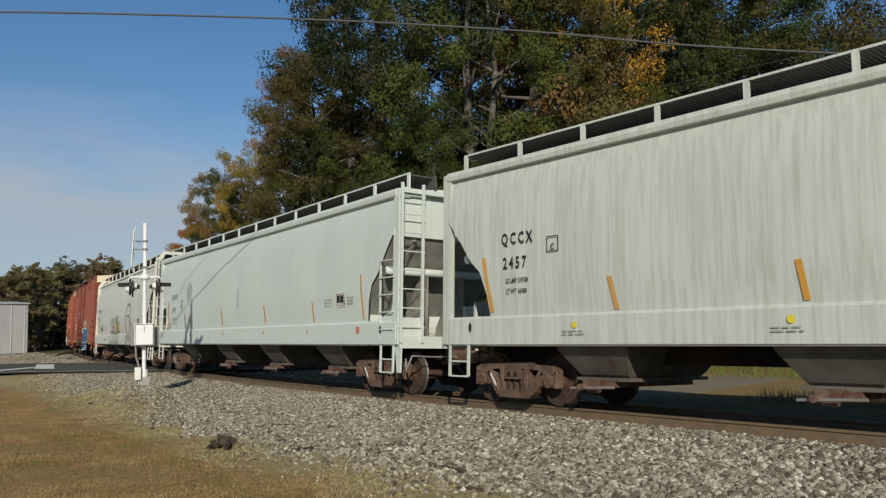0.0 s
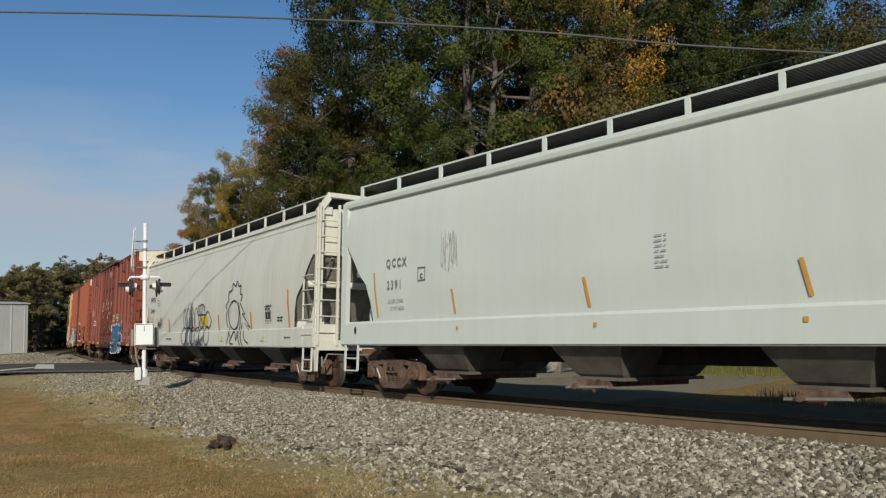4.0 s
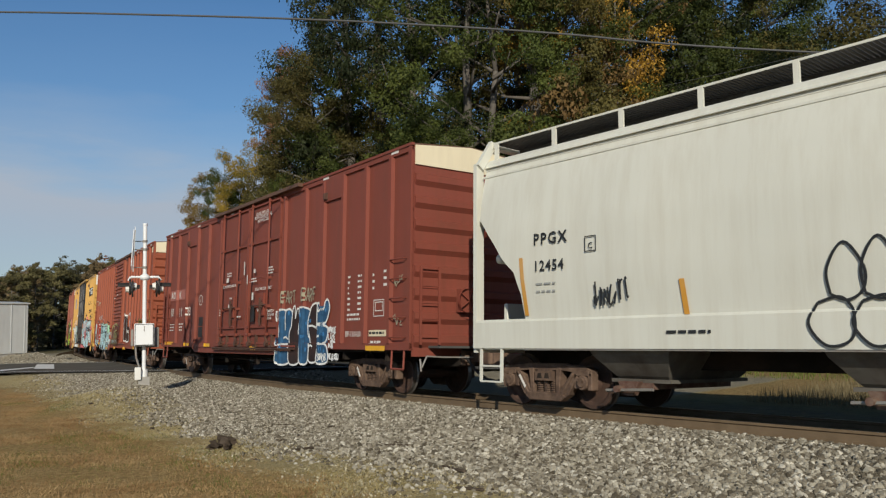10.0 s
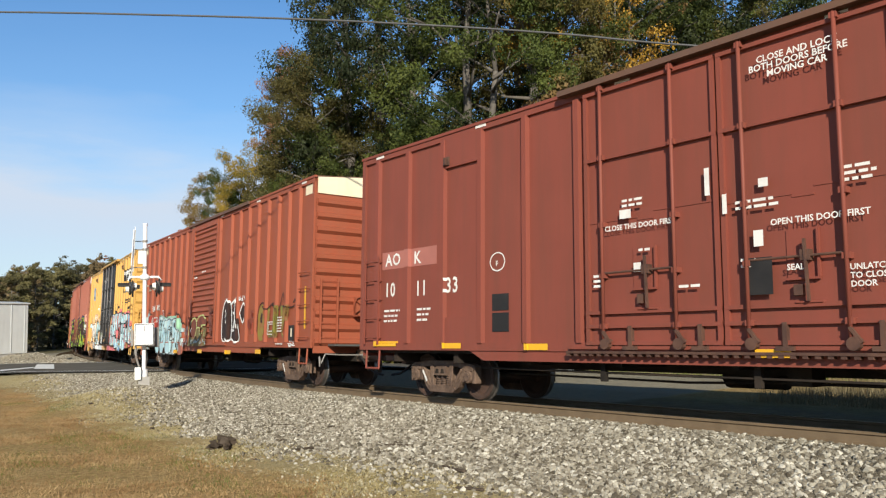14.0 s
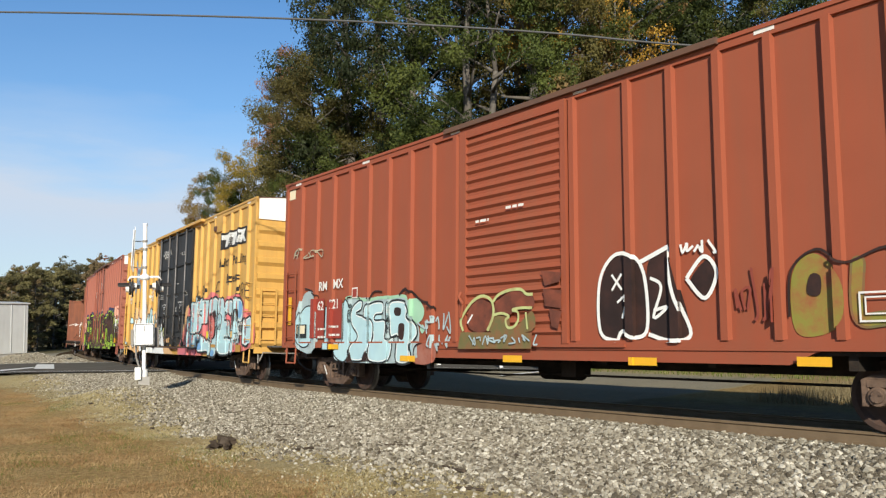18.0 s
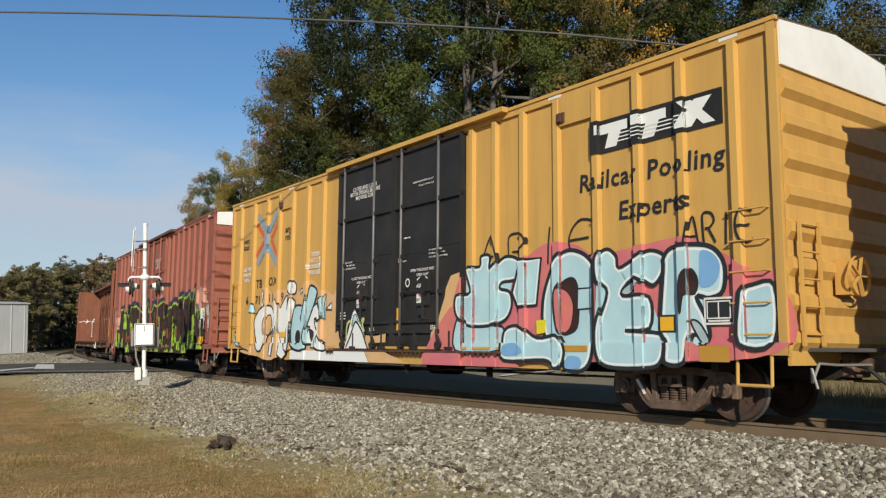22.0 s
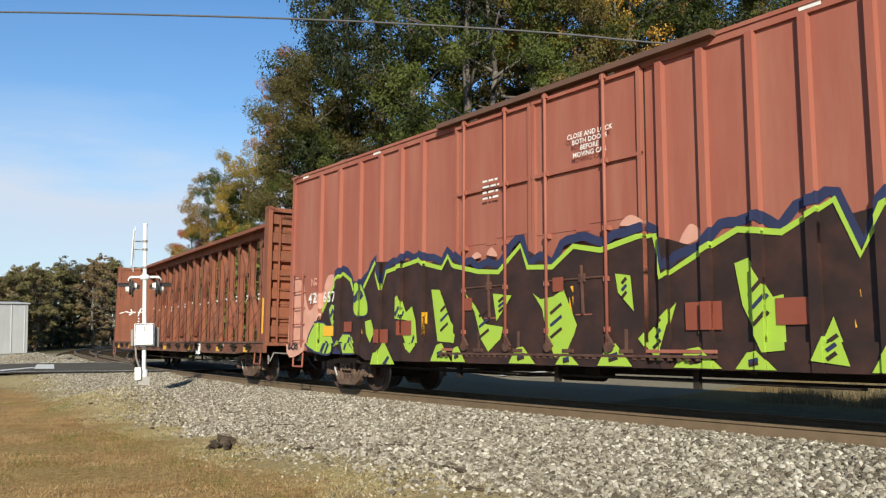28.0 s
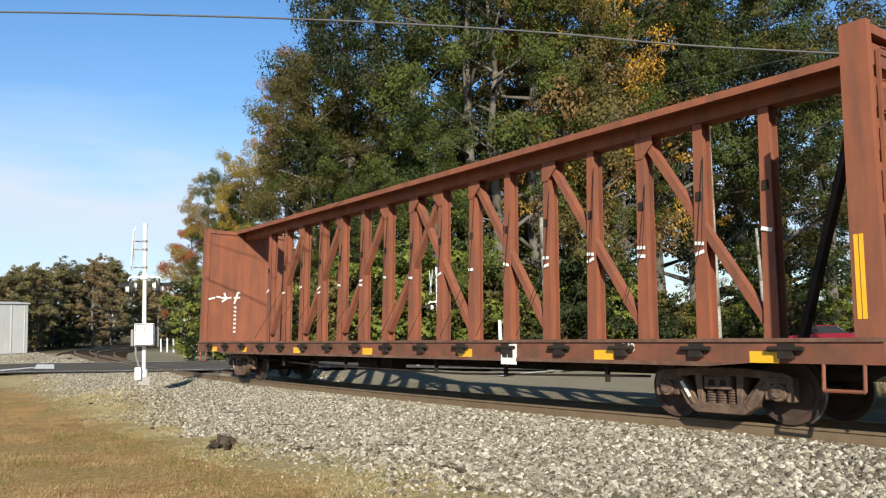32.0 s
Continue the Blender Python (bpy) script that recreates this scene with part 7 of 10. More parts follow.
P_STAIN = mat("thin_dark_spray", (0.13, 0.045, 0.03), 0.65, vary=0.3, dirt=(0.29, 0.08, 0.045), dirt_amt=1.0, dirt_scale=2.5)
GLYPH = {}
GLYPH["S"] = [[(0.92, 0.82), (0.5, 1.0), (0.1, 0.78), (0.5, 0.52), (0.9, 0.25), (0.5, 0.0), (0.08, 0.16)]]
GLYPH["L"] = [[(0.25, 1.0), (0.15, 0.45), (0.2, 0.06), (0.6, 0.05), (0.95, 0.1)]]
GLYPH["O"] = [[(0.5, 1.0), (0.12, 0.75), (0.12, 0.25), (0.5, 0.0), (0.88, 0.25), (0.88, 0.75), (0.5, 1.0)]]
GLYPH["E"] = [[(0.92, 0.92), (0.45, 1.0), (0.14, 0.7), (0.14, 0.3), (0.45, 0.0), (0.92, 0.08)], [(0.14, 0.5), (0.75, 0.52)]]
GLYPH["R"] = [[(0.18, 0.0), (0.15, 0.5), (0.2, 0.95), (0.7, 0.95), (0.88, 0.7), (0.6, 0.5), (0.3, 0.48)], [(0.5, 0.48), (0.75, 0.2), (0.92, 0.0)]]
GLYPH["U"] = [[(0.12, 1.0), (0.12, 0.35), (0.5, 0.0), (0.88, 0.35), (0.88, 1.0)]]
GLYPH["I"] = [[(0.5, 0.0), (0.48, 0.5), (0.5, 1.0)]]
GLYPH["M"] = [[(0.1, 0.0), (0.15, 1.0), (0.5, 0.4), (0.85, 1.0), (0.92, 0.0)]]
GLYPH["D"] = [[(0.2, 0.0), (0.2, 0.98), (0.75, 0.8), (0.85, 0.35), (0.2, 0.02)]]
GLYPH["C"] = [[(0.92, 0.85), (0.5, 1.0), (0.12, 0.6), (0.2, 0.15), (0.6, 0.0), (0.95, 0.2)]]
GLYPH["K"] = [[(0.15, 0.0), (0.2, 1.0)], [(0.9, 1.0), (0.3, 0.5), (0.9, 0.0)]]
GLYPH["F"] = [[(0.2, 0.0), (0.15, 0.95), (0.95, 1.0)], [(0.18, 0.5), (0.75, 0.55)]]
GLYPH["A"] = [[(0.05, 0.0), (0.5, 1.0), (0.95, 0.0)], [(0.25, 0.35), (0.75, 0.35)]]
GLYPH["B"] = [[(0.15, 0.0), (0.15, 1.0), (0.75, 0.85), (0.3, 0.52), (0.85, 0.3), (0.15, 0.0)]]
GLYPH["T"] = [[(0.5, 0.0), (0.5, 0.95)], [(0.05, 0.95), (0.95, 1.0)]]
GLYPH["V"] = [[(0.08, 1.0), (0.5, 0.0), (0.92, 1.0)]]
GLYPH["N"] = [[(0.1, 0.0), (0.12, 1.0), (0.85, 0.05), (0.9, 1.0)]]


def disc(bm, c, r, n=12):
    bm.faces.new([bm.verts.new((c[0] + r * math.cos(6.2832 * k / n), 0, c[1] + r * math.sin(6.2832 * k / n))) for k in range(n)])


def letter_strokes(word, x0, x1, z0, z1, jig=0.06, seed=1):
    rnd = random.Random(seed)
    n = len(word)
    w = (x1 - x0) / n
    out = []
    for k, ch in enumerate(word):
        dz, dx, sl = rnd.uniform(-jig, jig), rnd.uniform(-jig, jig) * 0.5, rnd.uniform(-0.1, 0.15)
        for st in GLYPH[ch]:
            out.append([(x0 + w * (k + 0.06 + 0.9 * (px + sl * (pz - 0.5))) + dx, z0 + (z1 - z0) * pz + dz) for px, pz in st])
    return out


def fat(strokes, w):
    bm = B()
    for st in strokes:
        stroke(bm, st, w)
        disc(bm, st[0], w / 2)
        disc(bm, st[-1], w / 2)
    return bm


class Side:
    """The near side of a car, on which paint is laid."""

    def __init__(self, car, ribs=(), rib_w=0.15, rib_d=0.085, doors=(), ys=1.52, hop=None):
        self.car, self.ys, self.hop = car, ys, hop
        self.steps = [(x - rib_w / 2, x + rib_w / 2, rib_d) for x in ribs] + [(a, b, d) for a, b, d in doors]

    def put(self, name, bm, material, layer=0, label=""):
        gap = 0.004 + 0.007 * layer
        if self.hop:
            zs, ze, rt, sh = self.hop
            for z in (zs + sh, zs + 1.2, zs + 2.2):
                bmesh.ops.bisect_plane(bm, geom=bm.verts[:] + bm.edges[:] + bm.faces[:], dist=1e-5, plane_co=(0, 0, z), plane_no=(0, 0, 1))
            out = B()
            for i, f in enumerate(bm.faces):
                gap = 0.004 + 0.007 * layer + 0.0008 * ((i * 0.618) % 1.0)
                low = f.calc_center_median().z < zs + sh
                out.faces.new([out.verts.new((v.co.x, -1.59 - gap if low else -hopper_width(v.co.z, zs, ze, rt) - 0.012 - gap, v.co.z)) for v in f.verts])
            bm.free()
            return part(name, out, material, self.car, label)
        for a, b, d in self.steps:
            for x in (a, b):
                bmesh.ops.bisect_plane(bm, geom=bm.verts[:] + bm.edges[:] + bm.faces[:], dist=1e-5, plane_co=(x, 0, 0), plane_no=(1, 0, 0))
        bmesh.ops.bisect_plane(bm, geom=bm.verts[:] + bm.edges[:] + bm.faces[:], dist=1e-5, plane_co=(0, 0, 1.125), plane_no=(0, 0, 1))
        bm.verts.index_update()
        bm.faces.index_update()
        base = -self.ys - 0.004 - 0.007 * layer
        out, made, deep = B(), {}, []

        def corner(v, d):
            """The corner v at depth d; corners differ by a hair, so that crossing strokes never share a plane."""
            if (v.index, d) not in made:
                made[v.index, d] = out.verts.new((v.co.x, base - d - 0.0012 * ((v.index * 0.618) % 1.0), v.co.z))
            return made[v.index, d]
        for f in bm.faces:
            c = f.calc_center_median()
            d = max([dd for a, b, dd in self.steps if a < c.x < b] + [0.0])
            if c.z < 1.125:
                d = max(d, 0.055)
            deep.append(d)
            out.faces.new([corner(v, d) for v in f.verts])
        for e in bm.edges:
            if len(e.link_faces) == 2:
                d1, d2 = deep[e.link_faces[0].index], deep[e.link_faces[1].index]
                if abs(d1 - d2) > 1e-4:
                    p, q = e.verts
                    out.faces.new([corner(p, d1), corner(q, d1), corner(q, d2), corner(p, d2)])
        bm.free()
        return part(name, out, material, self.car, label)

    def piece(self, word, x0, x1, z0, z1, w, fill, line, edge=0.07, shine=None, seed=1, jig=0.06):
        n = len(word)
        order = sorted(range(n), key=lambda k: k % 2)
        step = (x1 - x0 - w) / n
        for j, k in enumerate(order):
            st = letter_strokes(word[k], x0 + w / 2 + step * k - 0.12 * step, x0 + w / 2 + step * (k + 1) + 0.12 * step, z0 + w / 2, z1 - w / 2, jig, seed + k)
            self.put("sprayed_outline", fat(st, w + 2 * edge), line, 3 + 0.45 * j)
            self.put("sprayed_letter", fat(st, w), fill, 3.15 + 0.45 * j)
            if shine:
                bm = B()
                for q in st:
                    stroke(bm, [(x - w * 0.24, z + w * 0.27) for x, z in q], w * 0.12)
                self.put("sprayed_shine", bm, shine, 3.3 + 0.45 * j)

    def shape(self, pts, fill, line, layer, edge=0.05, shine=None, curve=True):
        """A closed sprayed shape: a filled outline with a line round it, and a thin bright line inside."""
        L = smooth_line(pts, 4, True) if curve else [Vector(p) for p in pts]
        self.put("sprayed_letter", blob(B(), L, curve=False), fill, layer)
        if shine:
            area = sum(a.x * b.y - b.x * a.y for a, b in zip(L, L[1:] + L[:1]))
            inner = []
            for i, p in enumerate(L):
                d = L[(i + 1) % len(L)] - L[i - 1]
                n = Vector((-d.y, d.x)).normalized() if d.length > 1e-6 else Vector((0, 0))
                inner.append(p + n * (edge * 0.95 if area > 0 else -edge * 0.95))
            self.put("sprayed_shine", stroke(B(), inner, edge * 0.55, closed=True, curve=False), shine, layer + 0.15)
        if line:
            self.put("sprayed_outline", stroke(B(), L, edge, closed=True, curve=False), line, layer + 0.3)

    def patch(self, name, pts, material, layer, curve=False):
        return self.put(name, blob(B(), pts, curve=curve), material, layer)

    def text(self, t, x, z, h, material=None, align="LEFT", spread=1.0, slant=0.0, line=1.0, layer=1, squeeze=1.0):
        self.put("lettering", words(t, x, z, h, align, spread, slant, line, squeeze), material or M_CHALK, layer)

    def tag(self, x0, x1, z0, z1, material, seed, w=0.03, n=7):
        rnd = random.Random(seed)
        bm = B()
        for k in range(n):
            xa = x0 + (x1 - x0) * (k + 0.2) / n
            ww = (x1 - x0) / n * 1.1
            stroke(bm, [(xa + rnd.uniform(-.3, .9) * ww, z0 + rnd.random() * (z1 - z0)) for _ in range(4)], w)
        self.put("sprayed_tag", bm, material, 6)

    def plate(self, x0, x1, z0, z1, material=None, name="reflector", layer=2):
        self.put(name, quad(B(), x0, x1, z0, z1), material or M_REFL, layer)


def stripe(sd, x0, x1, z0, z1, lean=0.0, w=0.09, material=None):
    bm = B()
    bm.faces.new([bm.verts.new(p) for p in ((x0, 0, z1), (x0 + w, 0, z1), (x1 + w, 0, z0), (x1, 0, z0))])
    sd.put("painted_stripe", bm, material or M_STRIPE, 1)


def data_box(sd, x0, x1, z0, z1, layer=1):
    sd.put("data_panel_edge", quad(B(), x0 - 0.03, x1 + 0.03, z0 - 0.03, z1 + 0.03), M_CHALK, layer - 0.5)
    sd.put("data_panel", quad(B(), x0, x1, z0, z1), M_INK, layer)
    sd.put("data_panel_lines", frame_quad(B(), x0 + 0.02, x1 - 0.02, z0 + 0.05, z1 - 0.02, 0.018), M_CHALK, layer + 1)
    xm = (x0 + x1) / 2
    sd.put("data_panel_bars", quad(quad(B(), xm - 0.01, xm + 0.01, z0 + 0.06, z1 - 0.03), x0 + 0.04, x1 - 0.04, z0 + 0.01, z0 + 0.035), M_CHALK, layer + 1)


def letter_cars():
    # first hopper
    sd = Side(CAR_A, hop=(1.12, 4.42, False, 0.5))
    sd.text("QCCX", -7.72, 2.90, 0.21, M_INK, spread=1.45, squeeze=0.74)
    sd.text("2457", -7.68, 2.46, 0.21, M_INK, spread=1.4, squeeze=0.78)
    sd.text("LD LMT 219700\nLT WT  66300", -7.62, 2.2, 0.085, M_INK, line=1.6, squeeze=0.72)
    sd.put("stencil_box", frame_quad(B(), -6.6, -6.33, 2.68, 2.95, 0.018), M_INK, 1)
    sd.text("C", -6.52, 2.72, 0.1, M_INK)
    for x0, x1, z0, z1 in ((-8.24, -8.06, 1.69, 2.70), (-5.32, -5.21, 1.65, 2.17), (-2.25, -2.17, 1.66, 2.19), (1.0, 1.0, 1.66, 2.19), (4.2, 4.1, 1.66, 2.19), (7.95, 7.85, 1.69, 2.7)):
        stripe(sd, x0, x1, z0, z1)
    for x in (-6.1, -2.42, 1.6, 5.4):
        bm = B()
        disc(bm, (x + 0.08, 1.42), 0.055, 16)
        sd.put("yellow_dot", bm, P_YELLOW, 1)
        sd.put("small_print", bars(x - 0.2, 1.33, 2, 0.55, 0.022, 0.05, seed=int(x * 10) + 90), P_FAINT, 1)
    # second hopper
    sd = Side(CAR_B, hop=(1.12, 4.42, False, 0.5))
    sd.text("QCCX", -7.5, 2.78, 0.19, P_DIM, spread=1.4, squeeze=0.8)
    sd.text("2391", -7.46, 2.3, 0.19, P_DIM, spread=1.4, squeeze=0.8)
    sd.text("LD LMT 219700\n   LT WT  66300", -7.44, 2.0, 0.075, P_FAINT, line=1.5, squeeze=0.8)
    sd.put("stencil_box", frame_quad(B(), -6.34, -6.08, 2.42, 2.70, 0.018), M_INK, 1)
    sd.text("C", -6.26, 2.47, 0.1, M_INK)
    sd.tag(-5.5, -5.0, 2.5, 3.4, mat("faint_grey_spray", (0.42, 0.43, 0.42), 0.6), 8, 0.02, 9)
    for x0, x1, z0, z1 in ((7.80, 7.9, 1.68, 2.71), (5.18, 5.25, 1.66, 2.19), (1.88, 1.98, 1.71, 2.21), (-1.82, -1.73, 1.71, 2.2), (-5.26, -5.19, 1.7, 2.19), (-8.0, -7.9, 1.7, 2.7)):
        stripe(sd, x0, x1, z0, z1, w=0.065)
    data_box(sd, 6.6, 7.03, 2.02, 2.31)
    sd.put("small_print", bars(5.95, 2.2, 3, 0.5, 0.022, 0.075, seed=7), P_FAINT, 1)
    sd.put("small_print", bars(7.15, 2.22, 3, 0.4, 0.03, 0.07, seed=9), P_FAINT, 1)
    sd.put("small_print", bars(-0.35, 2.75, 7, 0.25, 0.02, 0.08, seed=11), P_FAINT, 1)
    sd.plate(7.62, 7.78, 1.36, 1.50, P_PINK, "pink_sticker", 1)
    for x in (4.9, 1.9, -1.6, -5.1):
        sd.plate(x, x + 0.07, 1.38, 1.45, M_STRIPE, "yellow_mark", 1)
    # flat dark ellipses paint the shade inside the jacking holes
    for sdx, cx in ((Side(CAR_B, hop=(1.12, 4.42, False, 0.5)), 8.75), (Side(CAR_A, hop=(1.12, 4.42, False, 0.5)), -8.6), (sd, -8.75)):
        bm = B()
        bm.faces.new([bm.verts.new((cx + 0.045 * math.cos(k * 0.5236), 0, 1.42 + 0.09 * math.sin(k * 0.5236))) for k in range(12)])
        sdx.put("jacking_hole", bm, M_INK, 1)
    # rounded hopper with drawings
    sd = Side(CAR_C, hop=(1.05, 4.50, True, 0.45))
    sd.text("PPGX", -7.55, 2.82, 0.2, M_INK, spread=1.2)
    sd.text("12454", -7.55, 2.36, 0.18, M_INK, spread=1.15)
    sd.put("small_print", bars(-7.5, 2.15, 2, 0.55, 0.03, 0.13, seed=13), P_FAINT, 1)
    sd.put("stencil_box", frame_quad(B(), -6.4, -6.16, 2.60, 2.86, 0.018), M_INK, 1)
    sd.text("C", -6.33, 2.65, 0.1, M_INK)
    for x0, x1, z0, z1 in ((7.43, 7.5, 1.56, 2.58), (4.56, 4.6, 1.53, 2.05), (1.5, 1.55, 1.53, 2.05), (-1.5, -1.46, 1.53, 2.05), (-4.65, -4.6, 1.53, 2.05), (-7.9, -7.8, 1.6, 2.62)):
        stripe(sd, x0, x1, z0, z1)
    data_box(sd, 5.8, 6.26, 1.73, 2.06)
    sd.put("small_print", bars(5.8, 2.2, 2, 0.5, 0.05, 0.08, seed=15), M_INK, 1)
    sd.put("small_print", bars(6.7, 1.85, 2, 0.5, 0.04, 0.08, seed=17), M_INK, 1)
    sd.put("small_print", bars(-4.9, 1.3, 1, 0.8, 0.045, seed=19), M_INK, 1)
    sd.put("small_print", bars(7.25, 1.3, 1, 0.5, 0.035, seed=18), M_INK, 1)
    for x in (-0.9, 1.9, 5.6):
        bm = B()
        disc(bm, (x + 0.06, 1.29), 0.05, 14)
        sd.put("yellow_mark", bm, P_YELLOW, 1)
        sd.put("small_print", bars(x - 0.12, 1.2, 1, 0.38, 0.025, seed=int(x * 7) + 40), P_FAINT, 1)
    sd.plate(-0.3, 0.35, 1.72, 2.05, P_YELLOW, "yellow_notice", 1)
    sd.put("small_print", bars(-0.25, 1.98, 4, 0.55, 0.03, 0.06, seed=20), M_OCHRE, 2)
    ink, w = B(), 0.036
    for x0, x1, z0, z1 in ((-2.5, -2.05, 1.72, 2.36), (-2.08, -1.65, 1.72, 2.40), (-1.7, -1.1, 1.62, 2.42), (-1.12, -0.62, 1.62, 2.38), (0.1, 0.78, 1.72, 2.20)):
        xm = (x0 + x1) / 2
        stroke(ink, [(x0 + 0.02, z0), (x0, (z0 + z1) / 2), (xm, z1), (x1, (z0 + z1) / 2), (x1 - 0.03, z0 + 0.04), (xm, z0 - 0.08), (x0 + 0.02, z0)], w)
    stroke(ink, [(-0.62, 2.42), (0.0, 2.44), (0.12, 2.1), (-0.25, 1.62), (-0.6, 1.9), (-0.62, 2.42)], w)
    for q in ([(-0.6, 2.4), (-0.1, 1.75)], [(-0.05, 2.42), (-0.5, 1.8)], [(-0.32, 2.42), (-0.32, 1.7)], [(-0.62, 2.1), (0.1, 2.1)], [(-1.4, 2.2), (-1.4, 1.65)]):
        stroke(ink, q, w)
    for k in range(6):
        x0 = -2.75 + k * 0.55
        stroke(ink, [(x0 + 0.1, 1.62), (x0 - 0.02, 1.35), (x0 + 0.2, 1.08), (x0 + 0.5, 1.15), (x0 + 0.55, 1.45), (x0 + 0.4, 1.68), (x0 + 0.1, 1.62)], w)
    sd.put("sprayed_letter", ink, M_INK, 2, "black bubble letter outlines")
    # mane and body of the sprayed figure, as plain strokes
    ink, w = B(), 0.042
    stroke(ink, [(2.5, 1.62), (2.4, 1.95), (2.5, 2.2), (2.38, 2.32), (2.62, 2.48), (2.6, 2.72), (2.9, 2.8), (3.0, 3.0), (3.25, 2.9), (3.4, 3.05), (3.55, 2.88), (3.75, 2.9), (3.7, 2.65), (3.9, 2.6), (3.78, 2.4)], w, 4)
    stroke(ink, [(3.75, 2.35), (4.15, 2.0), (3.9, 2.02), (4.55, 1.6), (4.1, 1.72), (4.45, 1.5)], w, 3, curve=False)
    stroke(ink, [(2.72, 1.7), (2.62, 2.05), (2.82, 2.35), (3.2, 2.45), (3.55, 2.3), (3.6, 1.95), (3.4, 1.65), (3.05, 1.55), (2.72, 1.7)], w)
    stroke(ink, [(2.45, 1.1), (2.65, 1.4), (2.72, 1.65)], w)
    stroke(ink, [(3.05, 1.1), (2.75, 1.15), (3.2, 1.5), (3.35, 1.2), (3.5, 1.55)], w, 4)
    for q in ([(3.6, 1.6), (3.55, 1.3), (3.7, 1.08)], [(3.85, 1.75), (3.75, 1.3), (3.95, 1.06)], [(4.0, 1.55), (4.1, 1.25), (4.45, 1.12)], [(3.6, 2.4), (3.7, 1.9), (3.6, 1.5)], [(2.6, 1.5), (2.85, 1.3)]):
        stroke(ink, q, w)
    sd.put("sprayed_figure", ink, M_INK, 2, "black sprayed line drawing")
    sd.tag(-6.25, -5.55, 1.68, 2.12, M_INK, 23, 0.032, 10)
    # first red box car
    sd = Side(CAR_D, R_D, doors=[(-2.5, 2.42, 0.12)])
    sd.plate(-8.5, -6.55, 2.74, 3.12, mat("faded_pink_patch", (0.40, 0.15, 0.12), 0.6), "paint_patch", 0)
    sd.text("AO", -8.36, 2.82, 0.26, spread=1.1)
    sd.text("K", -7.32, 2.8, 0.26, spread=1.1)
    sd.text("10", -8.38, 2.14, 0.31, spread=1.15, squeeze=0.85)
    sd.text("11", -7.26, 2.12, 0.31, spread=1.15, squeeze=0.85)
    sd.text("33", -6.25, 2.13, 0.31, spread=1.15, squeeze=0.85)
    sd.put("small_print", bars(-8.4, 1.85, 3, 0.6, 0.045, 0.11, seed=23), M_CHALK, 1)
    sd.put("small_print", bars(-7.2, 1.85, 3, 0.5, 0.045, 0.11, seed=24), M_CHALK, 1)
    bm = B()
    stroke(bm, [(-4.72 + 0.2 * math.cos(k * 0.785), 2.63 + 0.17 * math.sin(k * 0.785)) for k in range(9)], 0.025)
    sd.put("stencil_ring", bm, M_CHALK, 1)
    sd.text("F", -4.77, 2.55, 0.1)
    sd.plate(-4.87, -4.42, 1.72, 2.03, M_BLACK, "black_panel", 1)
    sd.plate(-4.87, -4.42, 1.33, 1.68, M_BLACK, "black_panel", 1)
    for a, b, z in ((-8.66, -7.85, 1.06), (-6.25, -5.7, 1.02), (-3.95, -3.4, 1.0), (0.45, 0.95, 0.92), (7.43, 8.3, 0.96)):
        sd.plate(a, b, z, z + 0.11)
    sd.text("CLOSE AND LOCK\nBOTH DOORS BEFORE\nMOVING CAR", 1.2, 4.92, 0.095, align="CENTER", line=0.85, layer=3)
    for k, (x, z, n, wd) in enumerate(((-1.7, 3.35, 2, 0.6), (-1.4, 2.55, 1, 0.35), (0.25, 3.05, 2, 0.9), (0.3, 2.25, 2, 0.3), (1.7, 3.3, 3, 0.55), (-0.7, 1.95, 1, 0.5), (-2.3, 2.2, 3, 0.3))):
        sd.put("small_print", bars(x, z, n, wd * 0.8, 0.04, 0.08, seed=30 + k), M_CHALK, 3)
    for x, z, a, b in ((-1.75, 3.05, 0.22, 0.14), (-0.22, 3.2, 0.08, 0.4), (0.05, 2.9, 0.07, 0.28), (0.5, 2.4, 0.14, 0.22), (0.6, 3.2, 0.14, 0.12), (-1.5, 2.2, 0.14, 0.14)):
        sd.plate(x, x + a, z, z + b, M_CHALK, "notice", 3)
    sd.text("CLOSE THIS DOOR FIRST", -2.05, 2.88, 0.085, layer=3)
    sd.text("OPEN THIS DOOR FIRST", 0.75, 2.66, 0.085, layer=3)
    sd.text("UNLATCH\nTO CLOSE\nDOOR", 1.75, 2.0, 0.075, layer=3)
    sd.text("SEAL", 0.95, 2.05, 0.08, layer=3)
    sd.plate(0.35, 0.75, 1.75, 2.25, M_BLACK, "black_panel", 3)
    sd.shape([(2.41, 1.96), (2.58, 2.04), (2.81, 2.02), (3.04, 2.05), (3.24, 1.95), (3.23, 1.67), (3.15, 1.43), (3.11, 1.23), (3.21, 1.11), (2.39, 1.08), (2.5, 1.24), (2.54, 1.49), (2.44, 1.75)], P_BLUE, P_WHITE, 3, 0.06)
    sd.shape([(2.44, 0.96), (2.6, 1.08), (2.96, 1.08), (3.19, 0.91), (3.19, 0.59), (2.43, 0.57)], P_BLUE, P_WHITE, 3.4, 0.05)
    sd.shape([(4.41, 2), (4.58, 2.12), (4.8, 2.09), (4.79, 1.58), (4.9, 1.36), (4.95, 1.07), (4.9, 0.68), (4.47, 0.67), (4.45, 1.04), (4.41, 1.22), (4.32, 1.44), (4.27, 1.67)], P_DARK, P_WHITE, 3.8, 0.05)
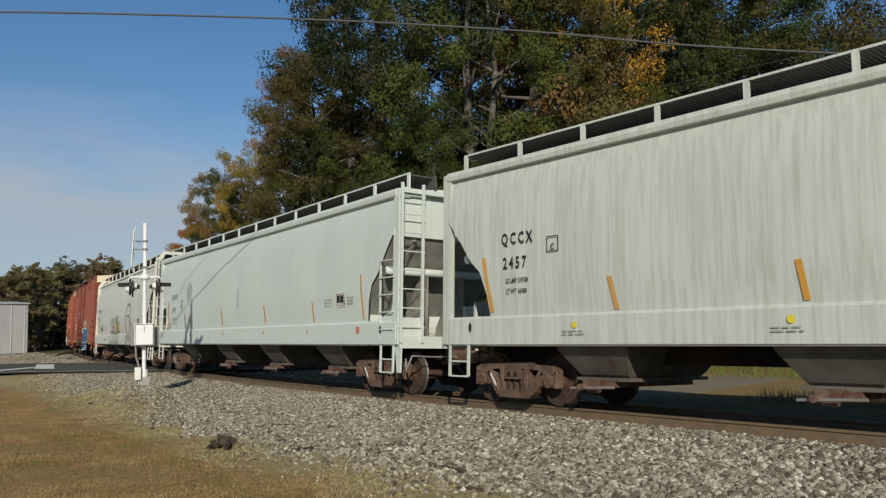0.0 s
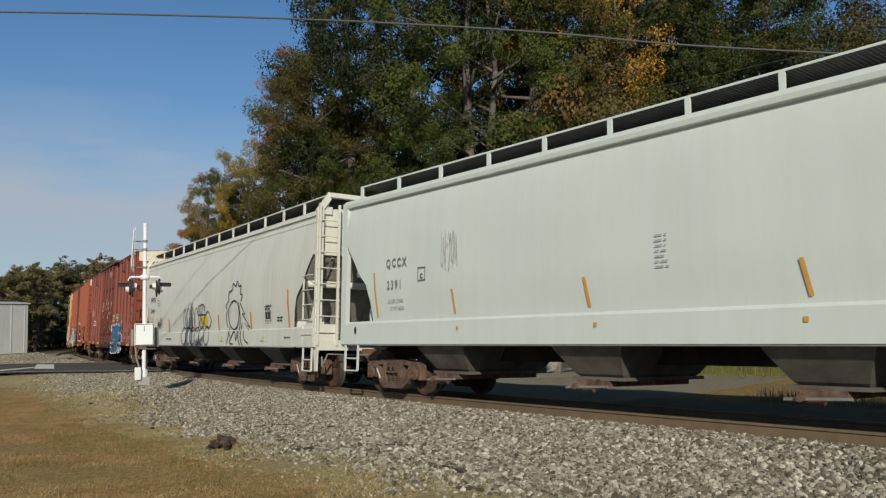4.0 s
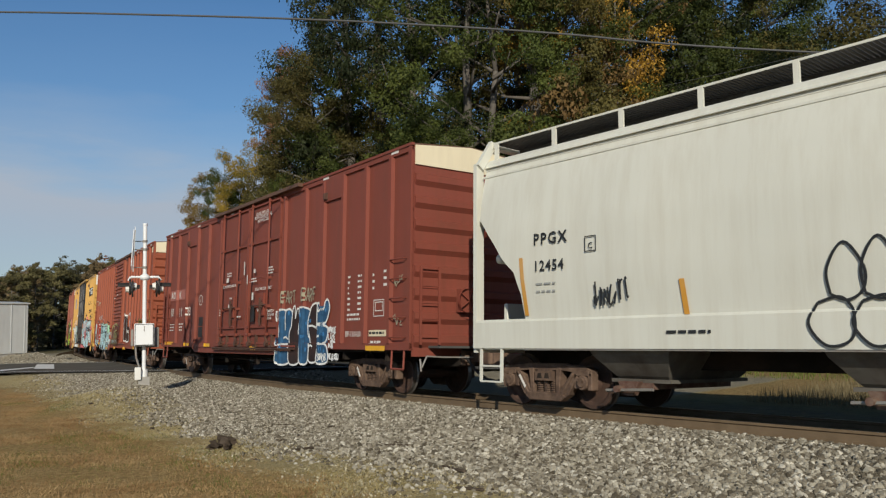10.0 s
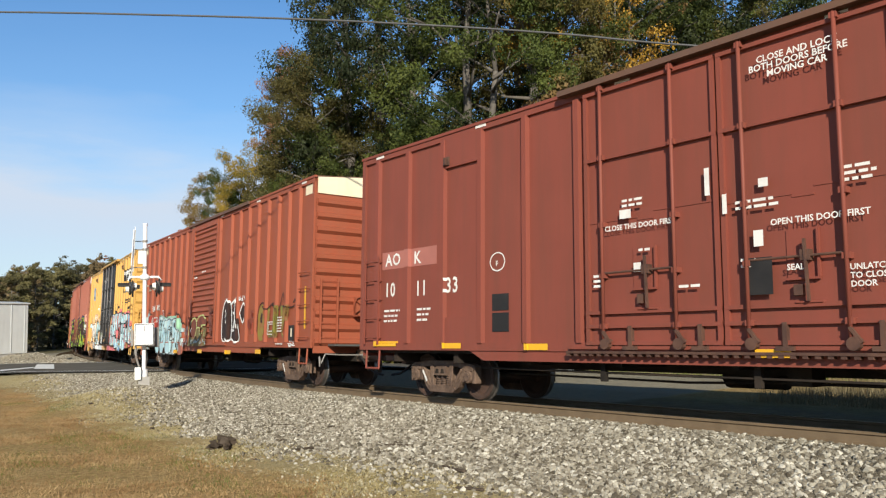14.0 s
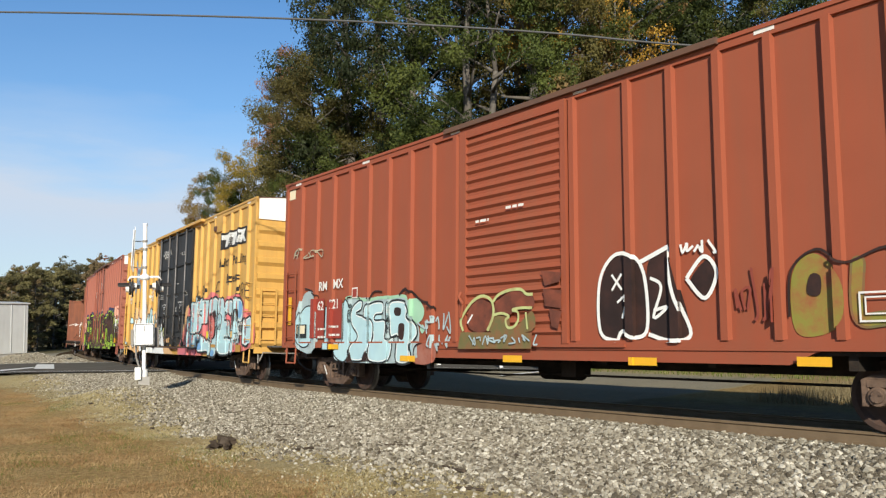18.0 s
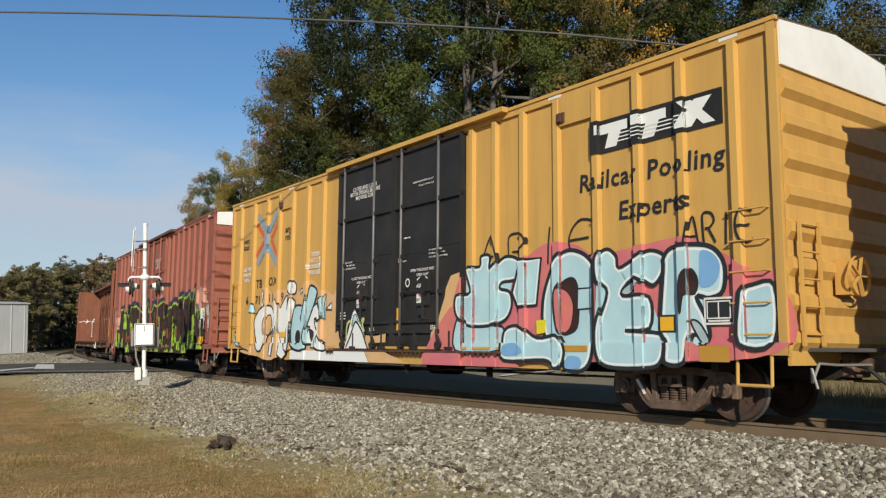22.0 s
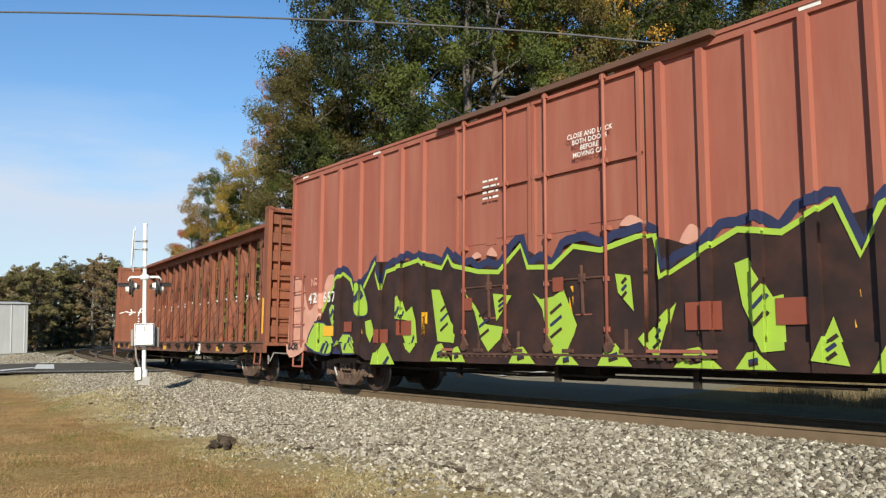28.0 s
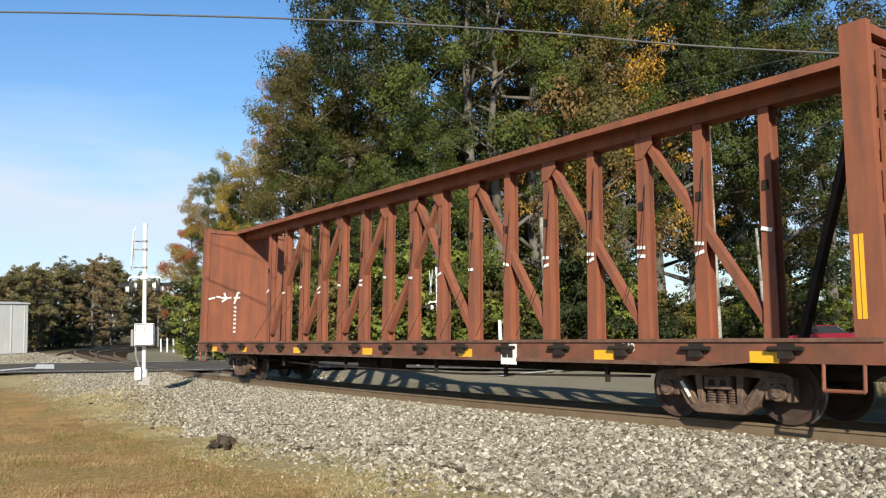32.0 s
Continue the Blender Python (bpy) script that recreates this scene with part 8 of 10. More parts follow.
    sd.shape([(3.3, 2.04), (3.44, 2.1), (3.47, 1.78), (3.57, 2.02), (3.71, 2.01), (3.77, 1.81), (3.69, 1.5), (3.86, 1.3), (3.94, 1.07), (3.84, 0.61), (3.25, 0.59), (3.16, 0.99), (3.09, 1.23), (3.11, 1.43), (3.22, 1.59)], P_DARK, P_WHITE, 4.2, 0.05)
    sd.shape([(3.73, 2.04), (4.37, 1.99), (4.28, 1.71), (4.3, 1.37), (4.44, 1.15), (4.39, 0.63), (3.97, 0.62), (3.9, 0.99), (3.83, 1.26), (3.68, 1.44), (3.8, 1.69)], P_BLUE, P_WHITE, 4.6, 0.05)
    sd.shape([(4.82, 2.09), (4.93, 2.12), (5.03, 1.93), (5.19, 1.99), (5.27, 2.16), (5.42, 2.2), (5.52, 2), (5.42, 1.76), (5.28, 1.63), (4.95, 1.6), (5.42, 1.52), (5.42, 1.28), (5.29, 1.14), (5.04, 1.11), (5.47, 1.07), (5.55, 0.67), (4.94, 0.65), (4.98, 1.07), (4.9, 1.36), (4.82, 1.61)], P_BLUE, P_WHITE, 5, 0.055)
    for x, z, r in ((2.73, 1.82, 0.05), (3.05, 1.94, 0.07), (2.68, 0.99, 0.06), (2.92, 1.32, 0.04), (3.97, 1.86, 0.06), (4.18, 1.64, 0.05), (4.04, 1.3, 0.05), (4.28, 0.96, 0.06), (5.2, 1.35, 0.06), (5.3, 1.95, 0.05), (5.16, 0.99, 0.05), (5.36, 0.94, 0.04), (4.42, 1.7, 0.05)):
        bm = B()
        disc(bm, (x, z), r, 9)
        sd.put("sprayed_dab", bm, P_DAB, 5.6)
    sd.put("sprayed_stroke", stroke(B(), [(2.86, 2.02), (2.81, 1.82), (2.85, 1.48)], 0.05), P_WHITE, 5.8)
    sd.put("sprayed_stroke", stroke(B(), [(2.74, 1.26), (2.89, 1.29), (3.03, 1.23)], 0.05), P_WHITE, 5.8)
    sd.put("sprayed_stroke", stroke(B(), [(4.33, 1.56), (4.55, 1.57), (4.77, 1.52)], 0.05), P_WHITE, 5.8)
    sd.put("sprayed_stroke", stroke(B(), [(4.45, 1.0), (4.57, 1.07), (4.69, 1.04)], 0.05), P_WHITE, 5.8)
    sd.put("sprayed_stroke", stroke(B(), [(4.93, 1.27), (5.12, 1.31)], 0.05), P_WHITE, 5.8)
    for word, x0, x1, z0, z1, w in (("FART", 2.61, 3.47, 2.21, 2.53, 0.042), ("BARF", 3.97, 4.69, 2.21, 2.54, 0.042), ("MLBKRU", 5.59, 6.23, 0.72, 0.87, 0.035), ("MARLE", 5.48, 5.9, 1.38, 1.52, 0.035), ("LIKE", 5.47, 5.86, 1.21, 1.35, 0.035), ("BOB", 5.6, 5.88, 1.01, 1.18, 0.035), ("SNOB", 5.03, 5.49, 0.69, 0.86, 0.035)):
        bm = B()
        for q in letter_strokes(word, x0, x1, z0, z1, 0.02, 5):
            stroke(bm, q, w)
        sd.put("sprayed_tag", bm, P_SILVER if w > 0.04 else P_WHITE, 6)
    sd.text("BF-110-L01", 6.32, 1.28, 0.13)
    sd.put("small_print", bars(6.4, 2.72, 7, 0.16, 0.05, 0.13, seed=45), M_CHALK, 1)
    sd.put("small_print", bars(6.9, 2.72, 7, 0.2, 0.05, 0.13, seed=46), M_CHALK, 1)
    sd.put("small_print", bars(6.4, 1.82, 2, 0.75, 0.05, 0.11, seed=47), M_CHALK, 1)
    sd.put("small_print", bars(7.6, 2.7, 3, 0.12, 0.06, 0.15, seed=48), M_CHALK, 1)
    sd.put("small_print", bars(8.1, 2.75, 3, 0.25, 0.06, 0.15, seed=49), M_CHALK, 1)
    sd.put("data_panel_lines", frame_quad(frame_quad(B(), 7.67, 8.14, 1.72, 2.1, 0.02), 7.74, 8.08, 1.84, 2.05, 0.02), M_CHALK, 1)
    sd.plate(7.47, 8.27, 1.28, 1.42, M_CREAM, "cream_notice", 1)
    sd.put("small_print", bars(7.5, 1.38, 1, 0.75, 0.05, seed=50), M_INK, 2)
    sd.put("small_print", bars(7.55, 1.18, 1, 0.6, 0.06, seed=51), M_CHALK, 1)
    sd.tag(8.55, 8.95, 2.35, 2.6, P_SILVER, 52, 0.025, 4)
    sd.tag(8.55, 8.95, 1.5, 1.75, P_SILVER, 53, 0.025, 4)
    # orange red box car
    sd = Side(CAR_E, R_E, doors=[(-1.5, 1.38, 0.115)])
    sd.shape([(-8.44, 1.68), (-8.26, 2.04), (-8.04, 2.4), (-7.64, 2.45), (-7.38, 2.25), (-7.33, 0.97), (-8.16, 0.96), (-8.41, 1.31)], P_GREY, None, 1, 0.05)
    sd.shape([(-6.22, 1.95), (-5.64, 2.2), (-4.95, 2.13), (-4.57, 2.15), (-4.02, 2.14), (-3.56, 2.15), (-3.26, 2.06), (-3.19, 1.68), (-2.96, 1.46), (-2.94, 1.21), (-3.1, 1.04), (-3.1, 0.73), (-5.93, 0.69), (-6.38, 0.93)], P_GREY, None, 1, 0.05)
    sd.put("sprayed_stroke", stroke(B(), [(-6.03, 2.07), (-5.64, 2.21), (-5.02, 2.11), (-4.57, 2.14), (-4.02, 2.13), (-3.56, 2.14), (-3.26, 2.06)], 0.07), P_MINT, 1.6)
    sd.shape([(-8.03, 2.03), (-7.55, 2.04), (-7.49, 1.73), (-7.69, 1.58), (-7.63, 1.11), (-8.02, 1.03), (-8.34, 1.25), (-8.41, 1.59)], P_CYAN, M_INK, 2.2, 0.035)
    sd.shape([(-6.91, 2.03), (-6.67, 2.02), (-6.67, 0.97), (-6.94, 0.97)], P_CYAN, M_INK, 2.2, 0.035, curve=False)
    sd.shape([(-6.03, 2.09), (-5.71, 2.1), (-5.6, 1.67), (-5.56, 1.18), (-5.72, 0.74), (-6.08, 0.71), (-6.38, 0.93), (-6.04, 1.23)], P_CYAN, M_INK, 2.6, 0.035)
    sd.shape([(-4.96, 1.94), (-4.7, 2.05), (-4.31, 2.03), (-4.31, 1.79), (-4.59, 1.76), (-4.61, 1.64), (-4.08, 1.62), (-4.08, 1.22), (-3.85, 1.26), (-3.99, 0.75), (-4.75, 0.72), (-4.81, 1.03), (-4.69, 1.32), (-4.96, 1.65)], P_CYAN, M_INK, 3, 0.04, P_WHITE)
    sd.shape([(-5.64, 1.92), (-5.36, 2.1), (-5.17, 2.09), (-5.21, 1.9), (-5.42, 1.81), (-4.82, 1.67), (-4.69, 1.41), (-4.84, 0.94), (-5.04, 0.73), (-5.58, 0.74), (-5.63, 1.03), (-5.35, 1.28), (-5.64, 1.58)], P_CYAN, M_INK, 3.4, 0.04, P_WHITE)
    sd.shape([(-4.05, 1.99), (-3.73, 2.06), (-3.37, 1.99), (-3.22, 1.81), (-3.26, 1.68), (-3.02, 1.5), (-2.98, 1.29), (-3.17, 1.08), (-3.13, 0.73), (-3.68, 0.72), (-3.68, 1.26), (-3.97, 1.26), (-4.03, 1.62)], P_CYAN, M_INK, 3.8, 0.045, P_WHITE)
    sd.shape([(-3.82, 1.89), (-3.59, 1.87), (-3.61, 1.72), (-3.82, 1.74)], P_DARK, None, 4.4, 0.05)
    sd.shape([(-3.66, 1.52), (-3.45, 1.52), (-3.49, 1.21), (-3.66, 1.25)], P_DARK, None, 4.4, 0.05)
    sd.shape([(-5.72, 0.69), (-5.59, 0.93), (-5.49, 0.69)], P_DARK, None, 4.4, 0.05, curve=False)
    sd.shape([(-5.06, 0.71), (-4.9, 0.95), (-4.73, 0.72)], P_DARK, None, 4.4, 0.05, curve=False)
    sd.shape([(-3.23, 2.03), (-2.96, 2.04), (-2.76, 1.83), (-2.81, 1.63), (-3.03, 1.53), (-3.19, 1.68)], P_MINT, None, 2, 0.05)
    sd.shape([(-2.81, 1.51), (-2.72, 1.41), (-2.82, 1.32), (-2.9, 1.42)], P_MINT, None, 2, 0.05)
    sd.shape([(-2.99, 1.12), (-2.35, 1.14), (-2.36, 0.74), (-3.06, 0.72)], P_FADED, None, 1, 0.05)
    sd.put("sprayed_stroke", stroke(B(), [(-5.72, 2.17), (-5.49, 2.28), (-5.27, 2.15)], 0.035), P_DARK, 4.8)
    sd.put("sprayed_stroke", stroke(B(), [(-4.86, 2.13), (-4.66, 2.29), (-4.32, 2.27)], 0.04), P_DARK, 4.8)
    sd.put("sprayed_stroke", stroke(B(), [(-3.66, 2.16), (-3.44, 2.29), (-3.17, 2.21), (-2.84, 2.01), (-2.56, 1.94), (-2.32, 1.81)], 0.05), P_DARK, 4.8)
    sd.put("sprayed_stroke", stroke(B(), [(-7.99, 2.54), (-7.64, 2.47), (-7.24, 2.29)], 0.035), P_DARK, 4.8)
    sd.put("sprayed_stroke", stroke(B(), [(-3.03, 0.74), (-2.99, 1.04), (-2.74, 1.14)], 0.03), P_DARK, 4.8)
    sd.plate(-7.49, -6.91, 1.25, 2.24, P_REDPATCH, "paint_patch", 7)
    sd.plate(-6.67, -6.05, 1.24, 2.17, P_REDPATCH, "paint_patch", 7)
    sd.plate(-8.25, -7.84, 1.26, 1.61, M_INK, "black_panel", 5)
    sd.plate(-8.2, -7.92, 1.37, 1.58, M_CREAM, "cream_notice", 5.6)
    sd.plate(-5.62, -5.37, 2.18, 2.43, M_CHALK, "stencil_edge", 5)
    sd.plate(-5.59, -5.4, 2.21, 2.4, P_REDPATCH, "stencil_plate", 5.6)
    sd.plate(-8.88, -8.7, 1.61, 2.35, M_REFL, "tall_reflector", 5)
    sd.text("RM", -7.22, 2.44, 0.23, layer=7)
    sd.text("MX", -6.5, 2.46, 0.23, layer=7)
    sd.text("62", -7.25, 1.95, 0.23, layer=8)
    sd.text("21", -6.5, 1.97, 0.23, layer=8)
    sd.put("small_print", bars(-7.2, 1.5, 2, 0.4, 0.05, 0.2, seed=54), M_CHALK, 8)
    sd.put("small_print", bars(-6.5, 1.55, 2, 0.4, 0.05, 0.2, seed=55), M_CHALK, 8)
    sd.tag(-8.8, -7.0, 3.3, 3.6, P_SILVER, 56, 0.03, 5)
    sd.tag(-2.9, -1.75, 1.3, 1.75, P_GREY, 57, 0.04, 6)
    sd.tag(-2.5, -1.75, 0.95, 1.3, P_GREY, 58, 0.04, 5)
    sd.shape([(-1.21, 1.5), (-1.15, 1.77), (-0.98, 1.89), (-0.76, 1.94), (-0.48, 1.8), (-0.47, 1.57), (-0.62, 1.35), (-1, 1.34)], P_STAIN, None, 1, 0.05)
    sd.shape([(-0.4, 1.84), (-0, 2.04), (0.33, 2.04), (0.6, 1.94), (0.59, 1.74), (0.13, 1.71), (0.01, 1.63), (-0.41, 1.65)], P_STAIN, None, 1, 0.05)
    sd.shape([(-0.41, 1.6), (-0.03, 1.57), (-0, 1.4), (0.21, 1.43), (0.57, 1.68), (0.57, 1.33), (-0.52, 1.32)], P_STAIN2, None, 1, 0.05)
    sd.shape([(-1.41, 1.33), (0.57, 1.3), (0.55, 1.02), (-1.5, 1.01)], P_STAIN2, None, 1.2, 0.05, curve=False)
    sd.put("sprayed_stroke", stroke(B(), [(-1.31, 1.35), (-1.39, 1.54), (-1.24, 1.74), (-1.03, 1.91), (-0.76, 2.0), (-0.52, 1.93), (-0.43, 1.76), (-0.46, 1.57), (-0.6, 1.35)], 0.06), P_PALELIME, 3)
    sd.put("sprayed_stroke", stroke(B(), [(-0.44, 1.88), (-0.29, 2.0), (0.0, 2.07), (0.3, 2.07), (0.45, 1.98), (0.61, 1.97)], 0.055), P_PALELIME, 3)
    sd.put("sprayed_stroke", stroke(B(), [(-0.44, 1.63), (-0.21, 1.66), (-0.01, 1.6), (-0.1, 1.53), (-0.04, 1.4), (0.12, 1.41), (0.23, 1.52), (0.22, 1.67), (0.08, 1.71), (0.32, 1.74), (0.59, 1.73)], 0.05), P_PALELIME, 3)
    sd.put("sprayed_stroke", stroke(B(), [(0.43, 1.66), (0.47, 1.36)], 0.04), P_PALELIME, 3)
    sd.put("sprayed_stroke", stroke(B(), [(-1.18, 1.5), (-1.1, 1.58), (-1.03, 1.66)], 0.04), P_WHITE, 3.5)
    sd.tag(-1.15, 0.75, 1.08, 1.28, P_GREY, 59, 0.03, 10)
    for q in ([(0.8, 2.37), (1.3, 2.3), (1.25, 2.15), (0.9, 2.1)], [(0.85, 2.05), (1.3, 2.0), (1.28, 1.7), (0.9, 1.75)], [(1.0, 1.7), (1.3, 1.65), (1.2, 1.35), (1.05, 1.4)]):
        sd.patch("sprayed_patch", q, P_STAIN, 2)
    bm = B()
    blob(bm, [(2.05, 1.3), (2.08, 2.1), (2.4, 2.5), (2.9, 2.3), (3.0, 1.8), (2.95, 1.3), (2.5, 1.2)])
    blob(bm, [(3.0, 2.3), (3.35, 2.5), (3.55, 2.0), (3.7, 1.25), (3.05, 1.25)])
    blob(bm, [(3.75, 2.0), (4.05, 2.3), (4.15, 2.0), (3.95, 1.75)])
    sd.put("sprayed_letter", bm, P_DARK, 2)
    bm = B()
    stroke(bm, [(2.4, 1.15), (2.05, 1.3), (2.05, 2.1), (2.35, 2.5), (2.75, 2.45), (2.95, 2.1), (2.98, 1.35), (2.75, 1.2), (2.5, 1.3), (2.4, 1.15)], 0.06)
    stroke(bm, [(2.85, 2.35), (3.4, 2.55)], 0.07)
    stroke(bm, [(3.4, 2.5), (3.5, 1.85), (3.75, 1.25), (3.4, 1.15), (3.0, 1.25)], 0.06)
    stroke(bm, [(3.05, 2.1), (3.25, 1.95), (3.1, 1.5), (3.35, 1.65), (3.1, 1.6)], 0.05)
    stroke(bm, [(3.7, 2.05), (4.0, 2.35), (4.2, 2.1), (4.0, 1.75), (3.7, 2.05)], 0.06)
    for q in ([(2.3, 2.2), (2.5, 1.95)], [(2.5, 2.2), (2.3, 1.95)], [(2.4, 1.75), (2.6, 1.85), (2.5, 1.5)]):
        stroke(bm, q, 0.04)
    sd.put("sprayed_outline", bm, P_WHITE, 4)
    sd.tag(3.6, 4.2, 2.35, 2.6, P_WHITE, 60, 0.04, 5)
    sd.tag(4.45, 5.1, 1.3, 2.1, mat("dull_red_spray", (0.26, 0.06, 0.04), 0.6), 61, 0.04, 5)
    sd.put("sprayed_cloud", blob(B(), [(5.3, 1.3), (5.3, 2.0), (5.6, 2.25), (5.95, 1.9), (5.95, 1.4), (5.6, 1.2)]), P_OLIVE, 1)
    sd.put("sprayed_hole", blob(B(), [(5.5, 1.75), (5.55, 1.98), (5.68, 1.95), (5.66, 1.72)]), P_DARK, 3)
    sd.piece("LIV", 6.0, 7.6, 1.3, 2.15, 0.13, P_OLIVE, P_STAIN2, 0.03, None, 9, 0.06)
    sd.put("small_print", bars(6.85, 1.85, 6, 0.45, 0.035, 0.075, seed=66), M_CHALK, 6)
    sd.put("sprayed_outline", stroke(B(), [(5.25, 1.45), (5.3, 2.05), (5.65, 2.3), (6.0, 2.1), (6.5, 2.25), (6.9, 2.05), (7.2, 2.5), (7.35, 2.15), (7.9, 2.1), (8.25, 2.3)], 0.035), P_DARK, 4)
    sd.put("data_panel_lines", frame_quad(frame_quad(B(), 6.15, 6.63, 1.36, 1.73, 0.025), 6.22, 6.57, 1.45, 1.67, 0.02), M_CHALK, 7)
    sd.plate(7.69, 8.25, 1.2, 1.6, M_BLACK, "black_panel", 6)
    sd.plate(7.85, 8.1, 1.3, 1.52, M_CREAM, "cream_notice", 7)
    sd.tag(7.75, 8.3, 1.0, 1.2, P_WHITE, 62, 0.03, 5)
    sd.put("small_print", bars(6.9, 1.14, 1, 0.6, 0.05, seed=63), M_CHALK, 5)
    sd.put("small_print", bars(-0.08, 3.62, 1, 0.55, 0.05, seed=64), M_CHALK, 4)
    sd.put("small_print", bars(-0.94, 3.46, 1, 0.45, 0.05, seed=65), M_CHALK, 4)
    for a, b, z in ((-6.55, -6.1, 0.98), (-3.5, -2.95, 0.74), (-0.15, 0.35, 0.78), (2.68, 3.19, 0.78), (5.36, 5.81, 0.82)):
        sd.plate(a, b, z, z + 0.12, layer=6)
    stripe(sd, 8.6, 8.62, 1.5, 2.6, w=0.1, material=M_REFL)
    sd.plate(8.5, 9.1, 5.02, 5.28, M_CREAM, "cream_corner_patch", 1)
    sd.plate(-9.1, -8.7, 5.02, 5.28, M_CREAM, "cream_corner_patch", 1)
    # yellow box car
    sd = Side(CAR_F, R_F, doors=[(-2.38, 2.6, 0.12)])
    bm = B()
    bm.faces.new([bm.verts.new(p) for p in ((6.0, 0, 4.18), (8.47, 0, 4.2), (8.47, 0, 4.73), (6.0, 0, 4.74))])
    sd.put("emblem_panel", bm, M_BLACK, 1)
    bm = B()
    for x in (6.2, 6.95):
        quad(bm, x - 0.08, x + 0.55, 4.5, 4.66)
        bm.faces.new([bm.verts.new(p) for p in ((x + 0.08, 0, 4.26), (x + 0.32, 0, 4.26), (x + 0.42, 0, 4.5), (x + 0.16, 0, 4.5))])
    for q in ((7.65, 7.95, 8.3, 8.0), (8.15, 8.35, 7.95, 7.75)):
        bm.faces.new([bm.verts.new(p) for p in ((q[0], 0, 4.26), (q[1], 0, 4.26), (q[2], 0, 4.66), (q[3], 0, 4.66))])
    sd.put("emblem", bm, P_WHITE, 2)
    sd.put("emblem_lines", quad(quad(quad(B(), 6.55, 7.8, 4.38, 4.4), 6.55, 7.8, 4.44, 4.46), 6.5, 7.8, 4.32, 4.34), P_WHITE, 3)
    sd.text("Railcar Pooling", 5.68, 3.62, 0.30, M_INK, spread=1.1, slant=0.08)
    sd.text("Experts", 6.52, 3.06, 0.30, M_INK, spread=1.05, slant=0.08)
    sd.put("sprayed_cloud", blob(B(), [(2.35, 0.8), (2.3, 1.6), (2.6, 2.4), (3.2, 2.55), (4.2, 2.6), (4.9, 2.85), (5.6, 2.75), (6.0, 2.55), (6.9, 2.6), (7.8, 2.65), (8.5, 2.3), (8.9, 2.05), (9.2, 2.0), (9.2, 1.0), (6.0, 0.82)]), P_PINK, 1)
    sd.shape([(2.55, 1.62), (2.89, 1.44), (3.73, 1.42), (3.73, 0.99), (2.47, 0.98)], P_CYAN, M_INK, 3, 0.05)
    sd.shape([(2.74, 2.55), (3.08, 2.58), (3.12, 2.77), (3.38, 2.76), (3.39, 2.49), (3.81, 2.7), (4.17, 2.63), (4.2, 2.43), (4.1, 2.26), (3.74, 2.23), (3.68, 2.12), (3.95, 2.04), (3.99, 1.75), (3.72, 1.5), (2.89, 1.44), (2.49, 1.67), (2.49, 2.04), (2.89, 2.09)], P_CYAN, M_INK, 3.5, 0.06, P_WHITE)
    sd.shape([(4.23, 2.61), (4.78, 2.6), (4.66, 1.78), (4.16, 1.76), (4.01, 2.03)], P_CYAN, M_INK, 4, 0.06, P_WHITE, curve=False)
    sd.shape([(5.51, 2.67), (5.89, 2.51), (6.04, 2.17), (6.02, 1.12), (5.86, 0.72), (5.47, 0.67), (5.25, 0.96), (4.86, 1.24), (4.81, 1.77), (4.94, 2.2), (5.18, 2.57)], P_CYAN, M_INK, 4.5, 0.07, P_WHITE)
    sd.shape([(5.45, 2.2), (5.65, 2.07), (5.66, 1.45), (5.48, 1.28), (5.23, 1.33), (5.16, 1.97)], P_DARK, M_INK, 5.2, 0.03)
    sd.shape([(5.19, 1.99), (5.41, 1.96), (5.54, 1.74), (5.48, 1.41), (5.32, 1.3), (5.22, 1.46)], P_PINK, None, 5.7, 0.03)
    sd.shape([(5.66, 2.01), (6.05, 2.01), (6.04, 1.68), (5.65, 1.67)], P_CYAN, M_INK, 6.1, 0.03, curve=False)
    sd.shape([(3.86, 1.38), (4.25, 1.42), (4.68, 1.21), (5.2, 1.25), (5.38, 1), (5.3, 0.75), (5.14, 0.7), (4.91, 0.83), (3.86, 0.81), (3.76, 1.13)], P_CYAN, M_INK, 6.5, 0.06, P_WHITE)
    sd.shape([(6.1, 2.49), (6.3, 2.61), (6.49, 2.48), (6.54, 2.29), (6.87, 2.42), (7.14, 2.51), (7.41, 2.41), (7.39, 2.17), (7.21, 1.98), (7, 2.07), (6.86, 2.11), (6.67, 2), (6.61, 1.85), (7.12, 1.81), (7.12, 1.34), (6.64, 1.31), (7.31, 1.26), (7.42, 1.1), (7.33, 0.83), (7.08, 0.75), (6.34, 0.75), (6.11, 0.93), (6.09, 1.4), (6.29, 1.91), (6.12, 2.12)], P_CYAN, M_INK, 5, 0.06, P_WHITE)
    sd.shape([(6.62, 1.95), (6.86, 2.08), (6.88, 1.99), (6.76, 1.87), (6.62, 1.87)], P_GREY, M_INK, 5.9, 0.03)
    sd.shape([(7.41, 2.37), (7.57, 2.51), (7.98, 2.52), (8.28, 2.43), (8.44, 2.18), (8.4, 1.83), (8.18, 1.74), (7.97, 1.77), (8.12, 1.47), (8.16, 1.17), (7.89, 1.23), (7.78, 0.84), (7.43, 0.83), (7.42, 1.12), (7.32, 1.34), (7.4, 2.19)], P_CYAN, M_INK, 6.9, 0.07, P_WHITE)
    sd.shape([(7.76, 2.09), (7.9, 2.17), (8, 2), (7.95, 1.82), (7.8, 1.79), (7.74, 1.53), (7.72, 1.84)], P_DARK, M_INK, 7.6, 0.03)
